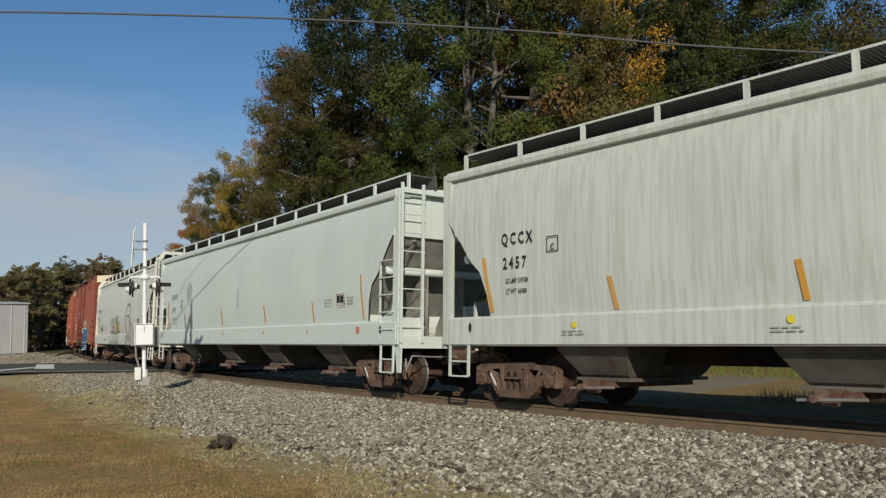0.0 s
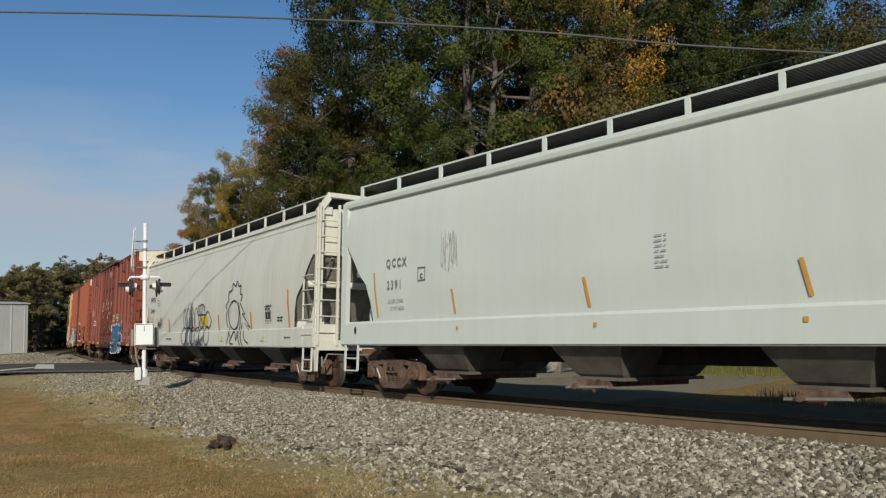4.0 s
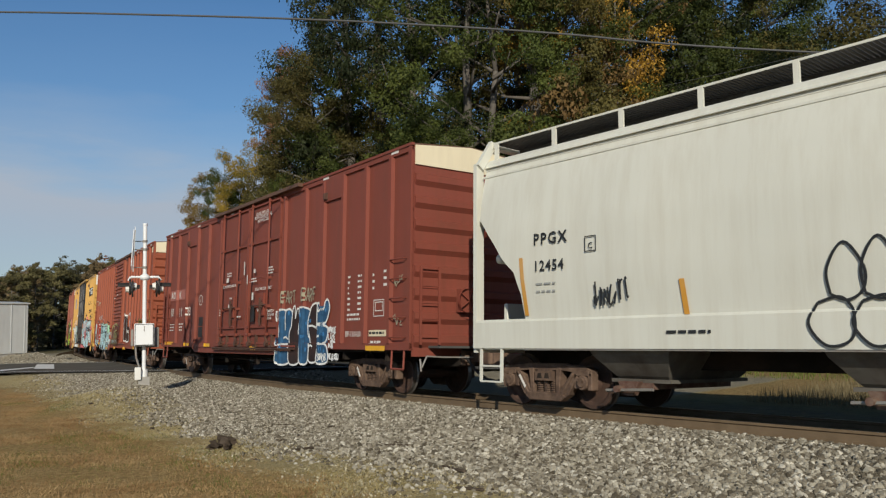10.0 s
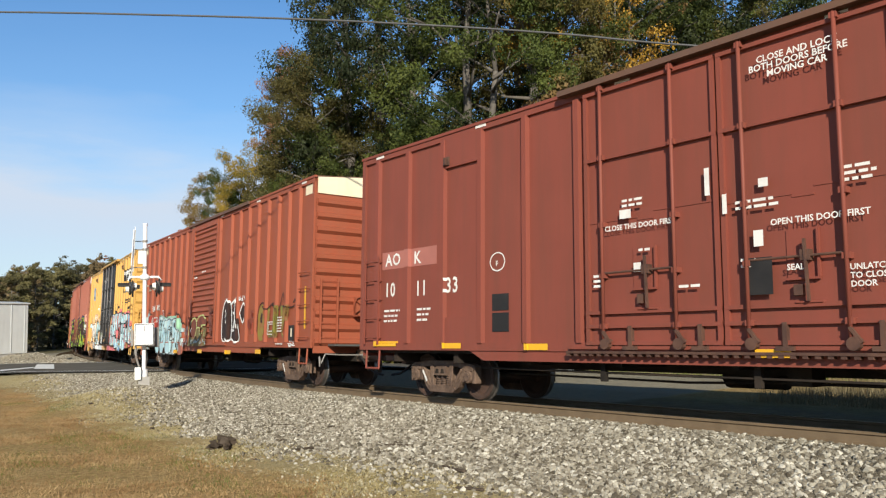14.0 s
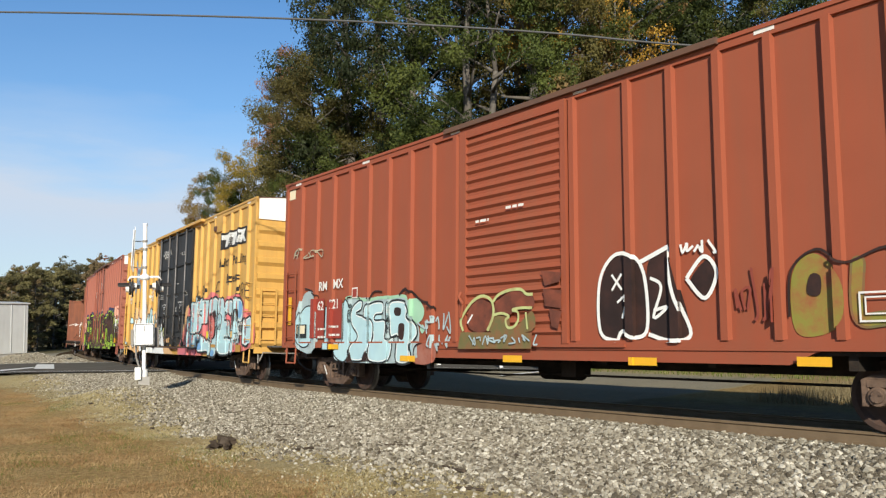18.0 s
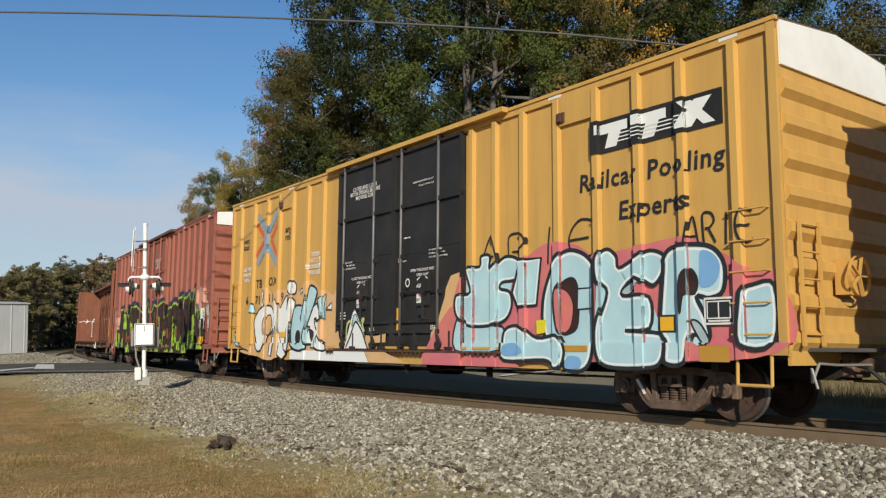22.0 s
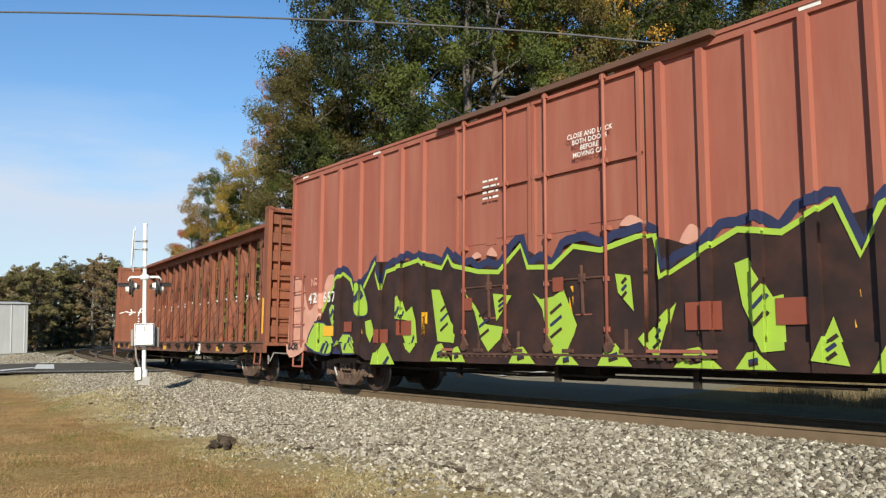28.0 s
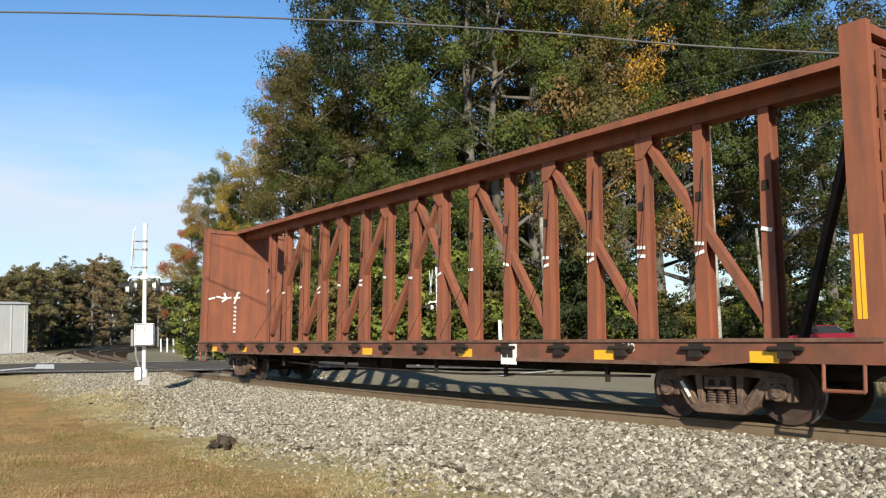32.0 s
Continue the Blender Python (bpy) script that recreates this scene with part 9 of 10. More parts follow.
    sd.shape([(7.87, 1.44), (8.01, 1.4), (8.16, 1.16), (8.07, 1.09), (7.92, 1.3)], P_GREY, M_INK, 7.6, 0.03)
    sd.shape([(7.82, 1.17), (8.07, 1.05), (8.07, 0.88), (7.81, 0.86)], P_PINK, None, 7.6, 0.03, curve=False)
    sd.shape([(8.06, 2.42), (8.28, 2.35), (8.37, 2.15), (8.26, 1.93), (8.04, 1.91), (8.03, 2.17)], P_SKY, None, 7.5, 0.03)
    sd.shape([(5.47, 0.9), (5.74, 0.88), (5.74, 0.72), (5.41, 0.71)], P_SKY, None, 7.5, 0.03)
    sd.shape([(3.83, 1.07), (4.18, 1.12), (4.38, 0.95), (3.86, 0.89)], P_SKY, None, 7.5, 0.03)
    sd.shape([(4.67, 1.51), (4.91, 1.52), (4.89, 1.3), (4.68, 1.27)], P_YELLOW, None, 7.5, 0.03, curve=False)
    sd.shape([(8.71, 1.84), (8.83, 1.89), (9.16, 1.87), (9.13, 1.12), (8.65, 1.11), (8.67, 1.69)], P_CYAN, M_INK, 5, 0.06, P_WHITE)
    data_box(sd, 8.12, 8.54, 1.40, 1.72, 8)
    sd.plate(7.30, 7.60, 1.27, 1.53, M_INK, "notice_edge", 7.6)
    sd.plate(7.33, 7.57, 1.30, 1.50, M_REFL, "yellow_notice", 8)
    sd.plate(8.03, 8.51, 0.86, 1.08, M_OCHRE, layer=8)
    stripe(sd, 3.3, 3.3, 1.35, 1.9, w=0.09, material=M_OCHRE)
    sd.plate(5.3, 5.9, 0.98, 1.08, M_OCHRE, "reflector", 6)
    bm = B()
    for q in letter_strokes("ARIE", 3.0, 6.1, 2.5, 3.15, 0.05, 12):
        stroke(bm, q, 0.04)
    for q in letter_strokes("ARIE", 7.75, 8.9, 2.5, 2.95, 0.03, 13):
        stroke(bm, q, 0.035)
    sd.put("sprayed_tag", bm, M_INK, 2)
    sd.shape([(-8.36, 0.89), (-7.36, 1.11), (-7.13, 2.19), (-6.77, 2.75), (-6.31, 2.55), (-5.86, 2.61), (-5.32, 2.61), (-4.86, 2.9), (-4.56, 2.49), (-3.94, 2.79), (-3.4, 2.51), (-2.97, 2.42), (-2.69, 2.31), (-2.45, 2.45), (-2.53, 0.98), (-4.03, 0.93), (-4.67, 1.02), (-6.1, 0.66), (-7.02, 0.74)], P_APRICOT, None, 1, 0.03)
    sd.shape([(-7.2, 2.03), (-6.86, 2.17), (-6.28, 2.16), (-6.06, 1.81), (-6.19, 1.46), (-6.47, 1.31), (-6.66, 1.01), (-7.01, 0.89), (-7.23, 1.11), (-7.44, 1.71)], P_WHITE, M_INK, 3, 0.055)
    sd.shape([(-6.52, 1.89), (-6.29, 1.9), (-6.21, 1.62), (-6.39, 1.36), (-6.63, 1.41), (-6.67, 1.68)], P_APRICOT, M_INK, 3.6, 0.04)
    sd.shape([(-6.84, 2.57), (-6.73, 2.63), (-6.64, 2.52), (-6.7, 2.34), (-6.63, 2.17), (-6.9, 2.19), (-6.83, 2.38)], P_WHITE, M_INK, 3.3, 0.04)
    sd.shape([(-6.06, 2.21), (-5.87, 2.36), (-5.69, 2.09), (-5.33, 2.41), (-5.04, 2.41), (-5.16, 2.01), (-5.12, 1.68), (-5.25, 1.62), (-5.36, 1.11), (-5.16, 0.82), (-5.39, 0.68), (-5.72, 0.81), (-5.6, 1.16), (-5.83, 1.6), (-6.01, 1.11), (-6.1, 0.76), (-6.27, 0.8), (-6.13, 1.46)], P_WHITE, M_INK, 3.9, 0.05, curve=False)
    sd.shape([(-5.04, 2.24), (-4.83, 2.27), (-4.77, 2.12), (-5.03, 0.97), (-5.2, 0.92), (-5.3, 1.11)], P_WHITE, M_INK, 4.4, 0.05)
    sd.shape([(-4.9, 2.8), (-4.72, 2.69), (-4.73, 2.5), (-4.91, 2.44), (-5.09, 2.55), (-5.08, 2.73)], P_WHITE, M_INK, 4.4, 0.05)
    sd.shape([(-3.75, 2.02), (-3.42, 2.13), (-3.23, 1.94), (-3.21, 1.73), (-3.46, 1.69), (-3.62, 1.75), (-3.56, 1.53), (-3.35, 1.35), (-3.16, 1.17), (-2.95, 1.09), (-2.96, 0.94), (-3.39, 0.97), (-3.74, 1.1), (-4.11, 1.1), (-4.03, 1.37), (-3.86, 1.54), (-4.01, 1.59)], P_WHITE, M_INK, 4.8, 0.05)
    sd.shape([(-3.59, 1.79), (-3.42, 1.74), (-3.53, 1.64)], P_DARK, None, 5.3, 0.03)
    sd.shape([(-3.88, 1.5), (-3.63, 1.4), (-3.74, 1.15), (-3.87, 1.34)], P_DARK, None, 5.3, 0.03)
    sd.shape([(-4.76, 2.08), (-4.31, 2.08), (-4.4, 1.78), (-4.27, 1.73), (-4.06, 2.26), (-3.89, 2.61), (-3.51, 2.48), (-3.59, 2.22), (-3.84, 1.85), (-4.04, 1.55), (-4.15, 1.24), (-3.96, 1.02), (-4.27, 0.93), (-4.67, 0.97), (-4.92, 1.15), (-4.94, 1.57)], P_CYAN, M_INK, 5.6, 0.06)
    sd.shape([(-4.6, 1.43), (-4.42, 1.42), (-4.4, 1.2), (-4.54, 1.1), (-4.66, 1.24)], P_DARK, M_INK, 6.2, 0.03)
    sd.shape([(-3.33, 2.23), (-3.01, 2.36), (-3.11, 2.01), (-3.04, 1.72), (-3.21, 1.77), (-3.23, 2.02)], P_CYAN, M_INK, 5.4, 0.045, curve=False)
    sd.shape([(-3.04, 1.97), (-2.72, 2.13), (-2.73, 1.95)], P_WHITE, M_INK, 4.4, 0.04, curve=False)
    sd.shape([(-7.74, 2.04), (-7.55, 2.32), (-7.37, 2)], P_CYAN, M_INK, 3.4, 0.045, curve=False)
    sd.shape([(-8.89, 1.28), (-8.83, 1.58), (-8.7, 1.51), (-8.58, 1.17), (-8.12, 0.96), (-7.62, 0.89), (-8.52, 1.05)], P_CYAN, M_INK, 3.4, 0.03, curve=False)
    sd.shape([(-3.7, 1.02), (-3.62, 1.21), (-3.5, 1.32), (-3.54, 1)], P_CYAN, M_INK, 5.4, 0.03, curve=False)
    sd.shape([(-4.43, 2.56), (-4.32, 2.57), (-4.33, 2.48), (-4.45, 2.42)], P_CYAN, M_INK, 4.4, 0.03, curve=False)
    sd.patch("sprayed_sill_band", [(-4.9, 0.7), (-4.9, 0.93), (-2.5, 0.94), (-0.95, 0.94), (-0.75, 0.69)], P_WHITE, 4)
    sd.patch("sprayed_sill_band", [(-0.93, 0.94), (-0.15, 0.94), (0.1, 0.88), (-0.2, 0.78), (0.5, 0.74), (0.9, 0.69), (-0.73, 0.69)], P_APRICOT, 4)
    sd.patch("sprayed_sill_band", [(1.35, 0.69), (1.36, 0.9), (1.5, 0.94), (3.9, 0.94), (4.3, 0.69)], P_PINK, 4)
    sd.plate(-5.66, -5.26, 1.29, 1.43, M_REFL, "yellow_notice", 7)
    stripe(sd, -6.32, -6.32, 1.35, 1.95, w=0.09, material=M_OCHRE)
    stripe(sd, -2.98, -2.98, 1.3, 1.95, w=0.09, material=M_REFL)
    sd.patch("sprayed_patch", [(-2.36, 1.0), (-2.36, 1.36), (-2.2, 1.42), (-2.12, 1.2), (-1.8, 1.16), (-1.85, 1.0)], P_APRICOT, 1)
    sd.patch("sprayed_patch", [(-0.95, 1.0), (-0.92, 1.3), (-0.5, 1.28), (-0.06, 1.33), (-0.08, 1.14), (-0.8, 1.12), (-0.78, 1.0)], P_APRICOT, 1)
    sd.patch("sprayed_patch", [(1.6, 1.02), (1.64, 1.34), (1.92, 1.5), (2.08, 1.88), (2.13, 2.2), (2.3, 2.45), (2.58, 2.5), (2.58, 1.02)], P_APRICOT, 1)
    sd.patch("sprayed_patch", [(1.45, 1.0), (1.6, 1.1), (1.8, 1.16), (1.82, 1.42), (2.1, 1.5), (2.25, 1.8), (2.58, 1.95), (2.58, 1.0)], P_PINK, 1.5)
    sd.shape([(-1.88, 1.0), (-1.58, 1.41), (-1.5, 1.84), (-1.41, 1.9), (-1.22, 1.66), (-1.03, 1.4), (-0.9, 1.17), (-0.8, 1.0)], P_WHITE, None, 2, curve=False)
    sd.shape([(-1.51, 1.56), (-1.47, 1.76), (-1.36, 1.8), (-1.22, 1.6), (-1.36, 1.62), (-1.47, 1.5)], P_CYAN, M_INK, 2.5, 0.03, curve=False)
    bm = stroke(B(), [(-1.8, 1.02), (-1.6, 1.28), (-1.42, 1.57), (-1.3, 1.6), (-1.06, 1.38), (-0.9, 1.14), (-0.8, 0.98)], 0.05)
    sd.put("sprayed_outline", bm, M_INK, 3)
    bm = stroke(B(), [(-1.79, 1.2), (-1.76, 1.55), (-1.61, 1.63), (-1.54, 1.5)], 0.06)
    stroke(bm, [(-1.2, 1.6), (-1.0, 1.68), (-1.06, 1.55), (-0.98, 1.38)], 0.07)
    sd.put("sprayed_letter", bm, P_PALELIME, 2.2)
    door_side = Side(CAR_F, R_F, doors=[(-2.38, 2.6, 0.075)])
    door_side.text("SEAL", -0.85, 1.39, 0.085, layer=1)
    door_side.text("SEAL", 1.55, 1.4, 0.085, layer=1)
    for x, t, z in ((-1.235, "CLOSE THIS DOOR FIRST", 2.61), (1.24, "OPEN THIS DOOR FIRST", 2.63)):
        door_side.text(t, x, z, 0.058, align="CENTER", layer=1)
        door_side.text("OPEN CLOSE", x + 0.02, z - 0.1, 0.056, align="CENTER", layer=1)
        door_side.text("ASD", x - 0.2, z - 0.35, 0.085, layer=1)
        bm = stroke(B(), [(x - 0.19, z - 0.19), (x - 0.08, z - 0.13)], 0.025, curve=False)
        stroke(bm, [(x + 0.12, z - 0.13), (x + 0.24, z - 0.19)], 0.025, curve=False)
        door_side.put("arrow_mark", bm, M_CHALK, 1)
        door_side.plate(x - 0.2, x - 0.03, z - 0.67, z - 0.47, M_CHALK, "notice", 1)
        door_side.plate(x - 0.11, x - 0.04, z - 0.53, z - 0.48, P_VERMILION, "notice_corner", 2)
        door_side.put("notice_lines", bars(x - 0.19, z - 0.58, 2, 0.14, 0.015, 0.035, seed=33), M_INK, 2)
    for k, (t, x) in enumerate((("NO LUBE REQUIRED", 1.48), ("DOORS EQUIPPED WITH", 1.48), ("SELF LUBRICATING FITTINGS", 1.48), ("NO LUBE REQUIRED", -2.12), ("DOORS EQUIPPED WITH", -2.12), ("SELF LUBRICATING FITTINGS", -2.12))):
        door_side.text(t, x, 3.03 - 0.075 * (k % 3), 0.036, layer=1)
    door_side.text("OPENING MAIN W 8-0 H 12-4", 0.86, 4.54, 0.041, layer=1)
    door_side.text("TOTAL W 16-0 H 12-4", 1.07, 4.45, 0.041, layer=1)
    door_side.text("SECURITY\nDEVICE ONLY", 0.32, 2.92, 0.038, layer=1)
    door_side.plate(0.3, 0.38, 1.37, 1.88, M_REFL, layer=2)
    sd.text("TRYING\nNOT 2 BE\nBLINDED BY\nTHE LIGHT", -3.64, 3.38, 0.115, P_WHITE, align="CENTER", slant=-0.1, layer=3)
    sd.text("ON THE\nSHINING\nPATH", -8.06, 3.28, 0.12, P_WHITE, align="CENTER", slant=-0.15, layer=3)
    grey, red = B(), B()
    for q in ([(-7.4, 4.9), (-6.66, 4.28)], [(-6.04, 4.9), (-6.66, 4.34)], [(-7.4, 3.44), (-6.68, 4.02)], [(-6.06, 3.36), (-6.68, 3.96)], [(-6.66, 4.5), (-6.67, 3.83)]):
        stroke(grey, q, 0.19, curve=False)
    for q in ([(-7.48, 4.66), (-6.87, 4.17)], [(-7.48, 3.7), (-6.87, 4.15)], [(-6.0, 4.62), (-6.46, 4.12)], [(-6.0, 3.55), (-6.46, 4.1)]):
        stroke(red, q, 0.14, curve=False)
    sd.put("emblem_cross", red, P_VERMILION, 1)
    sd.put("emblem_cross", grey, P_BLUEGREY, 2)
    sd.text("next\nload", -8.45, 4.15, 0.17, M_INK, slant=0.08, line=0.85)
    sd.text("any\nroad", -5.55, 4.2, 0.19, M_INK, slant=0.08, line=0.85)
    sd.text("TB", -7.43, 2.74, 0.25, M_INK, spread=1.1, slant=0.06)
    sd.text("OX", -6.56, 2.76, 0.25, M_INK, spread=1.1, slant=0.06)
    sd.text("6", -8.11, 2.29, 0.24, M_INK, spread=1.2, slant=0.06, layer=2.5)
    sd.text("71", -7.43, 2.27, 0.24, M_INK, spread=1.2, slant=0.06, layer=2.5)
    sd.text("11", -6.52, 2.29, 0.24, M_INK, spread=1.2, slant=0.06, layer=2.5)
    sd.text("9", -5.69, 2.29, 0.24, M_INK, spread=1.2, slant=0.06, layer=2.5)
    door_side.text("CLOSE AND LOCK\nBOTH DOORS BEFORE\nMOVING CAR", -1.15, 4.75, 0.095, align="CENTER", line=0.85, layer=1)
    for k, (x, z, n, wd) in enumerate(((-2.2, 1.86, 3, 0.3), (1.98, 1.88, 3, 0.5), (0.55, 3.4, 1, 0.3))):
        door_side.put("small_print", bars(x, z, n, wd, 0.03, 0.07, seed=80 + k), M_CHALK, 1)
    bm = B()
    stroke(bm, [(0.79 + 0.07 * math.cos(k * 0.785), 2.4 + 0.08 * math.sin(k * 0.785)) for k in range(9)], 0.03)
    sd.put("stencil_ring", bm, M_CHALK, 3)
    # faded red box car
    sd = Side(CAR_G, R_G, doors=[(-2.2, 2.42, 0.12)])
    top = [(-7.6, 1.9), (-6.99, 2.6), (-6.62, 2.8), (-6.26, 2.62), (-5.97, 2.06), (-5.21, 2.96), (-4.9, 2.34), (-4.75, 2.71), (-3.45, 2.88), (-3.28, 2.77), (-2.72, 2.64), (-2.52, 2.87), (-2.38, 2.68), (-1.43, 2.47), (-0.86, 2.42), (-0.26, 2.86), (-0.08, 2.45), (0.52, 2.41),
           (1.01, 2.72), (1.6, 2.6), (2.31, 2.74), (2.57, 2.75), (2.71, 2.1), (3.44, 2.45), (3.97, 2.68), (4.61, 2.57), (5.33, 2.91), (5.62, 2.18), (5.93, 2.76), (6.3, 2.95), (6.6, 2.3), (7.0, 3.05), (7.4, 2.9), (7.65, 1.95), (8.0, 2.3), (8.35, 2.4), (8.5, 1.9)]
    bm = B()
    ring = [bm.verts.new((x, 0, z)) for x, z in [(-8.3, 0.9), (-8.0, 1.3)] + top + [(8.55, 1.3), (8.4, 0.9), (6.6, 0.9), (6.1, 0.74), (-5.5, 0.74), (-5.9, 0.9)]]
    bm.faces.new(ring)
    bmesh.ops.triangulate(bm, faces=bm.faces[:])
    sd.put("sprayed_field", bm, P_DARK, 1, "black sprayed field")
    rnd = random.Random(31)
    wave = []
    for (xa, za), (xb, zb) in zip(top[1:], top[2:]):
        n_w = max(1, int((xb - xa) / 0.22))
        wave += [(xa + (xb - xa) * k / n_w + rnd.uniform(-.03, .03), za + (zb - za) * k / n_w + 0.08 + 0.09 * (k % 2) + rnd.uniform(0, .07)) for k in range(n_w)]
    sd.put("sprayed_outline", stroke(B(), wave, 0.15, 2), P_NAVY, 1.3, "navy blue sprayed edge")
    sd.put("sprayed_outline", stroke(B(), top, 0.09, 2, curve=False), P_LIME, 3, "lime green sprayed line")
    wedges = [[(-3.05, 2.22), (-2.77, 2.2), (-2.66, 1.8), (-2.12, 1.27), (-2.16, 1.12), (-2.83, 1.16), (-2.74, 1.63)], [(-1.82, 2.08), (-1.52, 1.84), (-1.21, 1.47), (-0.72, 1.41), (-0.79, 1.2), (-1.13, 0.96), (-1.34, 1.2), (-1.52, 1.7)], [(-1.0, 2.03), (-0.49, 1.97), (-0.71, 1.72), (-0.9, 1.52)],
              [(0.06, 1.98), (0.24, 1.87), (0.54, 1.9), (0.79, 2.01), (1.08, 1.41), (1.01, 1.25), (0.68, 1.28), (0.83, 0.96), (0.57, 0.88), (0.41, 1.19), (0.42, 1.53)], [(1.9, 2.2), (2.2, 2.15), (2.25, 1.6), (1.95, 1.9)]]
    wedges += [[(3.91, 2.21), (4.12, 2.27), (4.46, 1.72), (4.61, 1.75), (4.62, 1.02), (4.31, 0.99), (4.01, 1.63)], [(2.32, 1.18), (2.94, 1.71), (2.62, 0.85)], [(4.97, 0.89), (5.25, 1.44), (5.45, 0.83)], [(6.8, 2.1), (7.05, 2.15), (7.6, 1.1), (7.45, 0.95), (6.95, 1.0)], [(8.0, 1.9), (8.3, 2.0), (8.45, 1.1), (8.2, 1.0)]]
    for x, wd, hh in ((-3.0, 0.68, 0.36), (-2.3, 0.5, 0.3), (-0.58, 0.68, 0.3), (0.58, 0.53, 0.2), (1.5, 0.7, 0.35), (2.9, 0.8, 0.3), (3.9, 0.6, 0.25), (5.7, 0.7, 0.4), (6.5, 0.8, 0.7), (7.7, 0.8, 0.55)):
        z0 = 0.92 if x < -6 or x > 6.2 else 0.76
        wedges.append([(x, z0), (x + wd * 0.3, z0 + hh * 0.9), (x + wd * 0.55, z0 + hh), (x + wd, z0)])
    for q in wedges:
        sd.patch("sprayed_wedge", q, P_LIME, 4)
        xs_, zs_ = [v[0] for v in q], [v[1] for v in q]
        cx_, cz_, wd, hh = sum(xs_) / len(q), sum(zs_) / len(q), max(xs_) - min(xs_), max(zs_) - min(zs_)
        for k in range(2 if hh < 0.5 else 3):
            zz = cz_ + (k - 1) * hh * 0.18
            sd.put("sprayed_stroke", stroke(B(), [(cx_ - wd * 0.12, zz - hh * 0.06), (cx_ + wd * 0.14, zz + hh * 0.08)], 0.055, curve=False), P_NAVY if k == 1 else P_DARK, 5)
    for q in ([(-7.51, 2.45), (-7.45, 2.7), (-7.26, 2.82), (-7.05, 2.65), (-7.0, 2.4)], [(-1.7, 2.72), (-1.5, 2.85), (-1.35, 2.75)], [(-1.2, 2.78), (-1.05, 2.9), (-0.9, 2.72)], [(2.0, 2.95), (2.2, 3.1), (2.45, 2.95)], [(3.0, 2.55), (3.2, 2.85), (3.4, 2.65)], [(7.5, 2.2), (7.6, 3.05), (8.1, 3.0), (8.3, 2.6)], [(8.35, 2.6), (8.4, 3.0), (8.6, 2.9), (8.6, 2.5)]):
        sd.patch("sprayed_cloud", q, P_PEACH, 0.6, True)
    for x0, z0, x1, z1 in ((-6.49, 1.39, -6.14, 1.63), (-5.11, 1.13, -4.61, 1.43), (-4.18, 1.29, -3.73, 1.6), (-1.86, 1.74, -1.58, 1.98), (0.55, 1.98, 0.8, 2.22), (3.1, 1.3, 3.7, 1.7), (4.5, 1.35, 4.95, 1.7)):
        sd.plate(x0, x1, z0, z1, P_REDPATCH2, "paint_patch", 6)
    for x, z in ((-5.75, 1.35), (-3.3, 1.3), (0.9, 1.6), (3.28, 1.25), (5.5, 1.3), (8.0, 1.3)):
        stripe(sd, x, x, z, z + 0.46, w=0.09, material=M_REFL)
    sd.plate(-7.5, -6.95, 1.3, 1.55, M_REFL, "yellow_notice", 6)
    sd.plate(7.7, 8.5, 1.1, 1.35, M_REFL, "yellow_notice", 6)
    sd.shape([(-8.32, 1.12), (-8.05, 1.54), (-7.72, 1.65), (-7.34, 1.57), (-6.99, 1.14), (-7.09, 0.86), (-7.77, 0.91)], P_LIME, P_NAVY, 4, 0.05)
    sd.shape([(-7.26, 1.96), (-7.12, 2.09), (-6.95, 2.05), (-6.87, 1.73), (-7.07, 1.52), (-7.17, 1.68)], P_LIME, P_NAVY, 4, 0.04, curve=False)
    sd.shape([(-6.92, 1.02), (-6.57, 1.35), (-6.21, 1.34), (-6.15, 1.09), (-5.87, 0.88), (-6.46, 0.87), (-6.58, 1.14), (-6.76, 1.14)], P_LIME, P_NAVY, 4.4, 0.04, curve=False)
    sd.shape([(-6.9, 0.87), (-6.73, 1.03), (-6.51, 0.87)], P_NAVY, None, 4.8, 0.04, curve=False)
    sd.shape([(-6.08, 2.4), (-5.82, 2.54), (-5.49, 2.06), (-5.51, 1.77), (-5.9, 1.78), (-6.06, 2.15)], P_LIME, P_NAVY, 4, 0.04)
    sd.shape([(-5.99, 2.17), (-5.77, 2.36), (-5.65, 2.21), (-5.92, 2.05)], P_NAVY, None, 4.8, 0.04, curve=False)
    sd.shape([(-5.58, 1.62), (-5.33, 1.66), (-5.19, 1.37), (-5.36, 1.13), (-5.52, 1.33)], P_LIME, None, 4, 0.04, curve=False)
    sd.shape([(-4.36, 2.05), (-4.17, 2.15), (-3.95, 1.78), (-3.73, 1.9), (-3.6, 1.59), (-3.53, 1.08), (-3.72, 0.91), (-3.88, 1), (-4.06, 1.29), (-3.88, 1.33), (-3.87, 1.6), (-4.29, 1.66)], P_LIME, None, 4, 0.04, curve=False)
    sd.shape([(-5.15, 0.9), (-4.84, 0.95), (-4.72, 1.18), (-4.58, 0.9), (-4.28, 0.67), (-5.25, 0.65)], P_LIME, None, 4, 0.04, curve=False)
    sd.shape([(-7.56, 0.92), (-7.35, 1.2), (-7.24, 1.14), (-7.45, 0.88)], P_NAVY, None, 4.9, 0.04, curve=False)
    sd.shape([(-7.34, 0.89), (-7.18, 1.14), (-7.1, 1.09), (-7.26, 0.87)], P_NAVY, None, 4.9, 0.04, curve=False)
    sd.shape([(-4.26, 1.75), (-4.12, 1.93), (-4.07, 1.88), (-4.22, 1.68)], P_NAVY, None, 4.9, 0.04, curve=False)
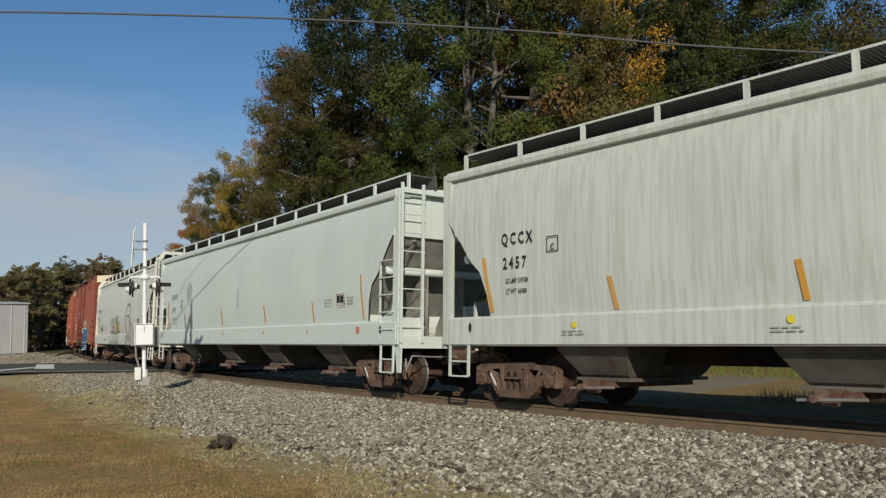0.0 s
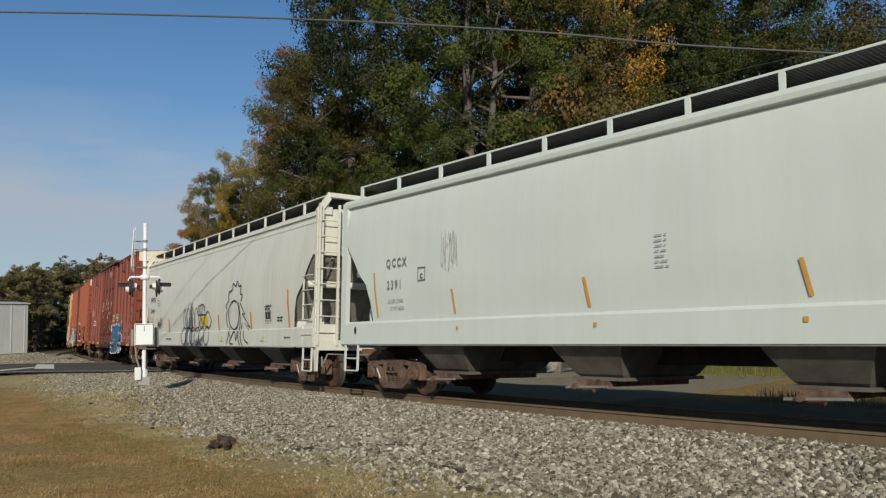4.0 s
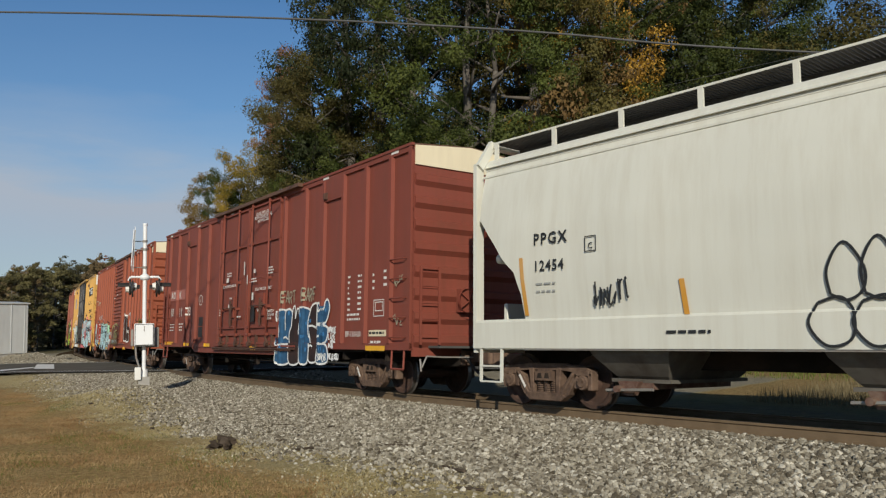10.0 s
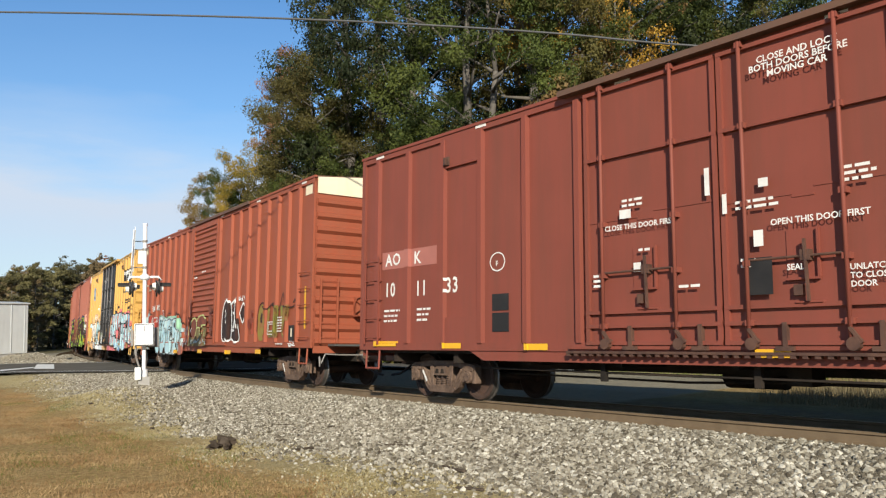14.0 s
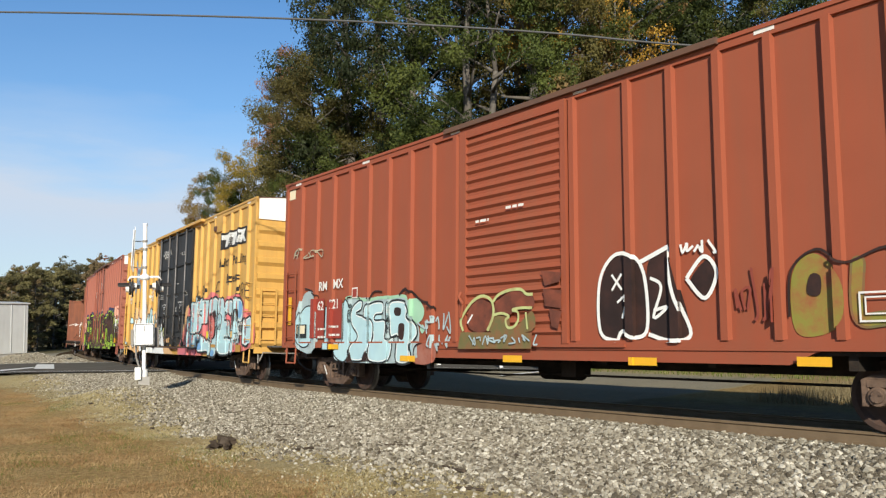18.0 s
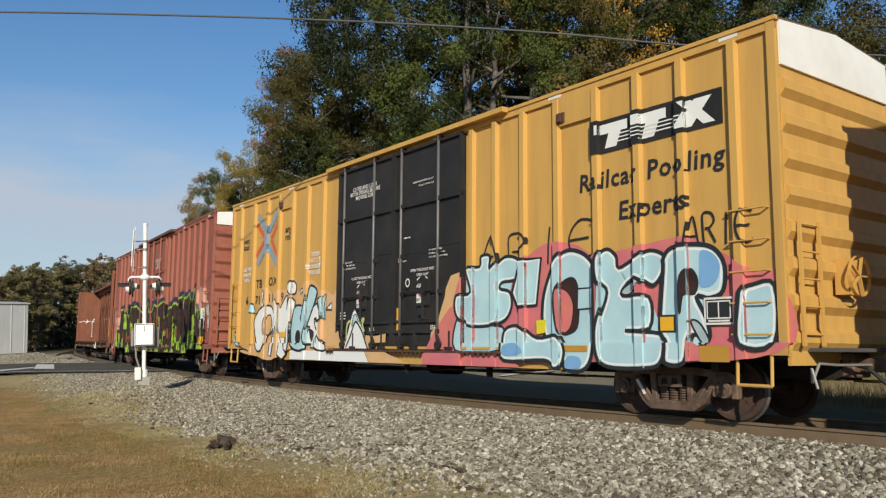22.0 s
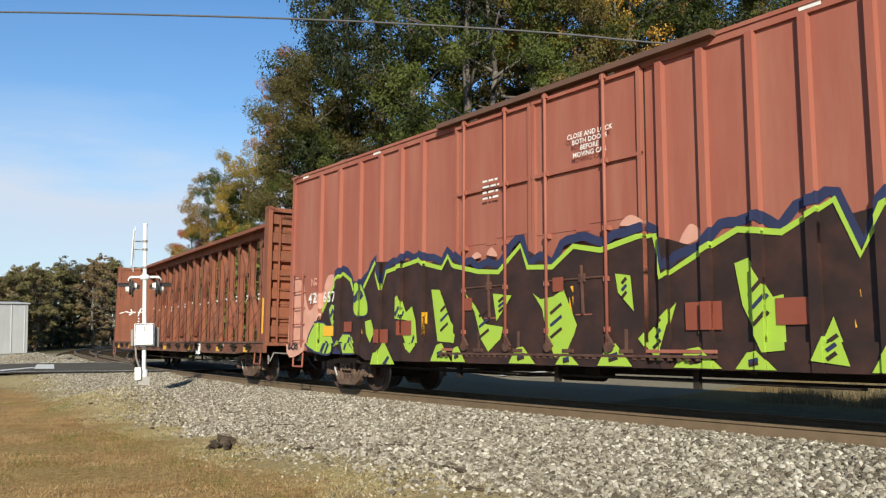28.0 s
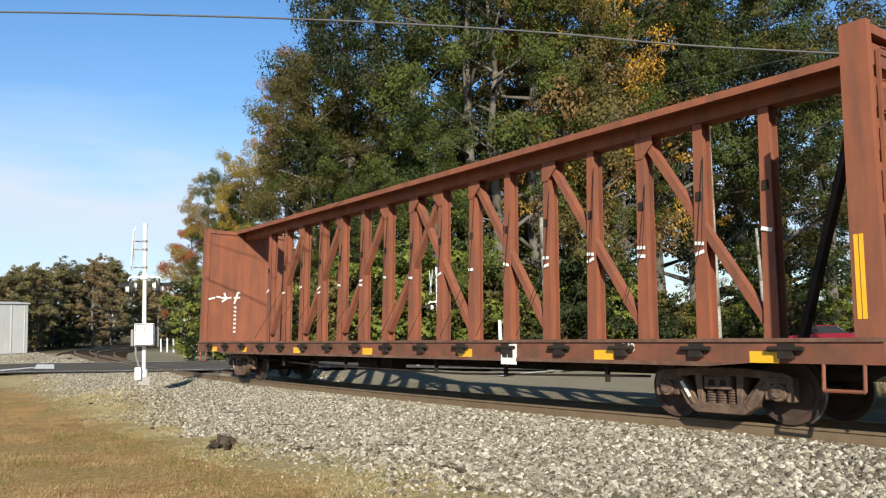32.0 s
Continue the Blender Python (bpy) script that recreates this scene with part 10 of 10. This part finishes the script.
    sd.shape([(-4.15, 1.68), (-4.05, 1.83), (-4.01, 1.78), (-4.1, 1.66)], P_NAVY, None, 4.9, 0.04, curve=False)
    sd.shape([(-6.43, 0.98), (-6.27, 1.29), (-6.2, 1.24), (-6.36, 0.95)], P_NAVY, None, 4.9, 0.04, curve=False)
    sd.shape([(-4.75, 0.67), (-4.53, 0.86), (-4.47, 0.81), (-4.61, 0.66)], P_NAVY, None, 4.9, 0.04, curve=False)
    sd.shape([(-3.75, 1.13), (-3.66, 1.3), (-3.61, 1.24), (-3.71, 1.09)], P_NAVY, None, 4.9, 0.04, curve=False)
    sd.shape([(-7.2, 1.79), (-7.06, 1.98), (-7, 1.92), (-7.13, 1.74)], P_NAVY, None, 4.9, 0.04, curve=False)
    sd.shape([(-9.26, 2.75), (-8.68, 2.7), (-8.49, 2.27), (-8.26, 1.96), (-7.81, 2.28), (-7.71, 1.99), (-7.68, 1.7), (-8.12, 1.53), (-8.39, 1.15), (-8.51, 0.9), (-9.39, 0.89)], P_PEACH, None, 0, 0.05)
    sd.shape([(-7.81, 2.28), (-7.49, 2.48), (-7.31, 2.8), (-7.04, 2.76), (-6.97, 2.49), (-6.99, 2.26), (-7.43, 2.07), (-7.71, 1.99)], P_PEACH, None, 0, 0.05)
    sd.put("sprayed_stroke", stroke(B(), [(-9.32, 1.12), (-9.15, 1.15), (-9.24, 1.0), (-9.05, 1.02)], 0.035), M_INK, 5)
    sd.put("sprayed_stroke", stroke(B(), [(-9.0, 1.12), (-9.05, 1.0), (-8.91, 0.99), (-8.92, 1.12), (-9.0, 1.12)], 0.035), M_INK, 5)
    sd.put("sprayed_stroke", stroke(B(), [(-8.85, 1.12), (-8.85, 0.98)], 0.035), M_INK, 5)
    sd.put("sprayed_stroke", stroke(B(), [(-8.73, 1.12), (-8.8, 1.08), (-8.73, 1.02), (-8.81, 0.97)], 0.035), M_INK, 5)
    sd.text("NS", -8.2, 2.58, 0.2, P_PEACH, spread=1.4, layer=4)
    sd.text("472 657", -8.28, 2.14, 0.26, layer=6, spread=1.15)
    sd.text("CLOSE AND LOCK\nBOTH DOORS\nBEFORE\nMOVING CAR", 1.4, 4.55, 0.085, align="CENTER", line=0.95, layer=3)
    sd.put("small_print", bars(-1.3, 4.2, 4, 0.5, 0.04, 0.11, seed=92), M_CHALK, 3)
    sd.tag(7.9, 9.1, 1.5, 2.6, P_WHITE, 93, 0.035, 8)
    # flat car
    car = CAR_H
    for x in (-10.0, -7.6, -4.0, -0.38, 3.28, 6.85, 9.62):
        part("reflector", box(B(), x, x + 0.42, -1.607, -1.60, 0.86, 1.01), M_REFL, car)
    bm = box(B(), 4.62, 4.98, -1.66, -1.60, 0.74, 1.1)
    part("data_panel", bm, M_WHITE, car)
    part("data_panel_bars", box(box(B(), 4.66, 4.79, -1.664, -1.655, 0.86, 1.06), 4.81, 4.94, -1.664, -1.655, 0.86, 1.06), M_BLACK, car)
    lt = words("563", 7.42, 0.99, 0.13)
    for v in lt.verts:
        v.co.y = -1.606
    part("lettering", lt, M_CHALK, car)
    for k, x in enumerate(FLAT_POSTS):
        rr = random.Random(k)
        z = 2.78 + rr.uniform(-.06, .1)
        bm = B()
        for j in range(rr.choice((1, 1, 2))):
            zz = z - 0.14 * j
            stroke(bm, [(x - 0.09, zz + rr.uniform(-.05, .05)), (x + 0.09, zz + rr.uniform(-.05, .05))], 0.06, curve=False)
        for v in bm.verts:
            v.co.y = -0.146
        part("sprayed_mark", bm, P_WHITE, car)
    xf = -11.038
    for q in ([(-1.42, 2.62), (-1.2, 2.68)], [(-1.15, 2.72), (-1.0, 2.7)], [(-0.95, 2.55), (-0.78, 2.66), (-0.88, 2.85)], [(-0.98, 2.68), (-0.62, 2.7)], [(-0.5, 2.5), (-0.38, 2.9), (-0.3, 2.88)], [(-0.52, 2.7), (-0.3, 2.72)]):
        bm = B()
        for (y0, z0), (y1, z1) in zip(q, q[1:]):
            bar(bm, (xf, y0, z0), (xf, y1, z1), 0.055, 0.055)
        part("sprayed_mark", bm, P_WHITE, car)
    for x in (11.05, 11.115):
        part("bulkhead_reflector", box(B(), x, x + 0.05, -1.568, -1.56, 1.4, 2.42), M_REFL, car)
    for k in range(7):
        z = 1.5 + k * 0.14
        part("bulkhead_mark", box(B(), -11.035, -11.025, -0.5, -0.42, z, z + 0.06), P_WHITE, car)


M_OCHRE = mat("ochre_reflector", (0.50, 0.26, 0.04), 0.5, vary=0.1)
P_BLUEGREY = mat("blue_grey_emblem_paint", (0.25, 0.33, 0.42), 0.6, vary=0.1)
P_VERMILION = mat("vermilion_emblem_paint", (0.60, 0.13, 0.06), 0.6, vary=0.1)
letter_cars()


motions()
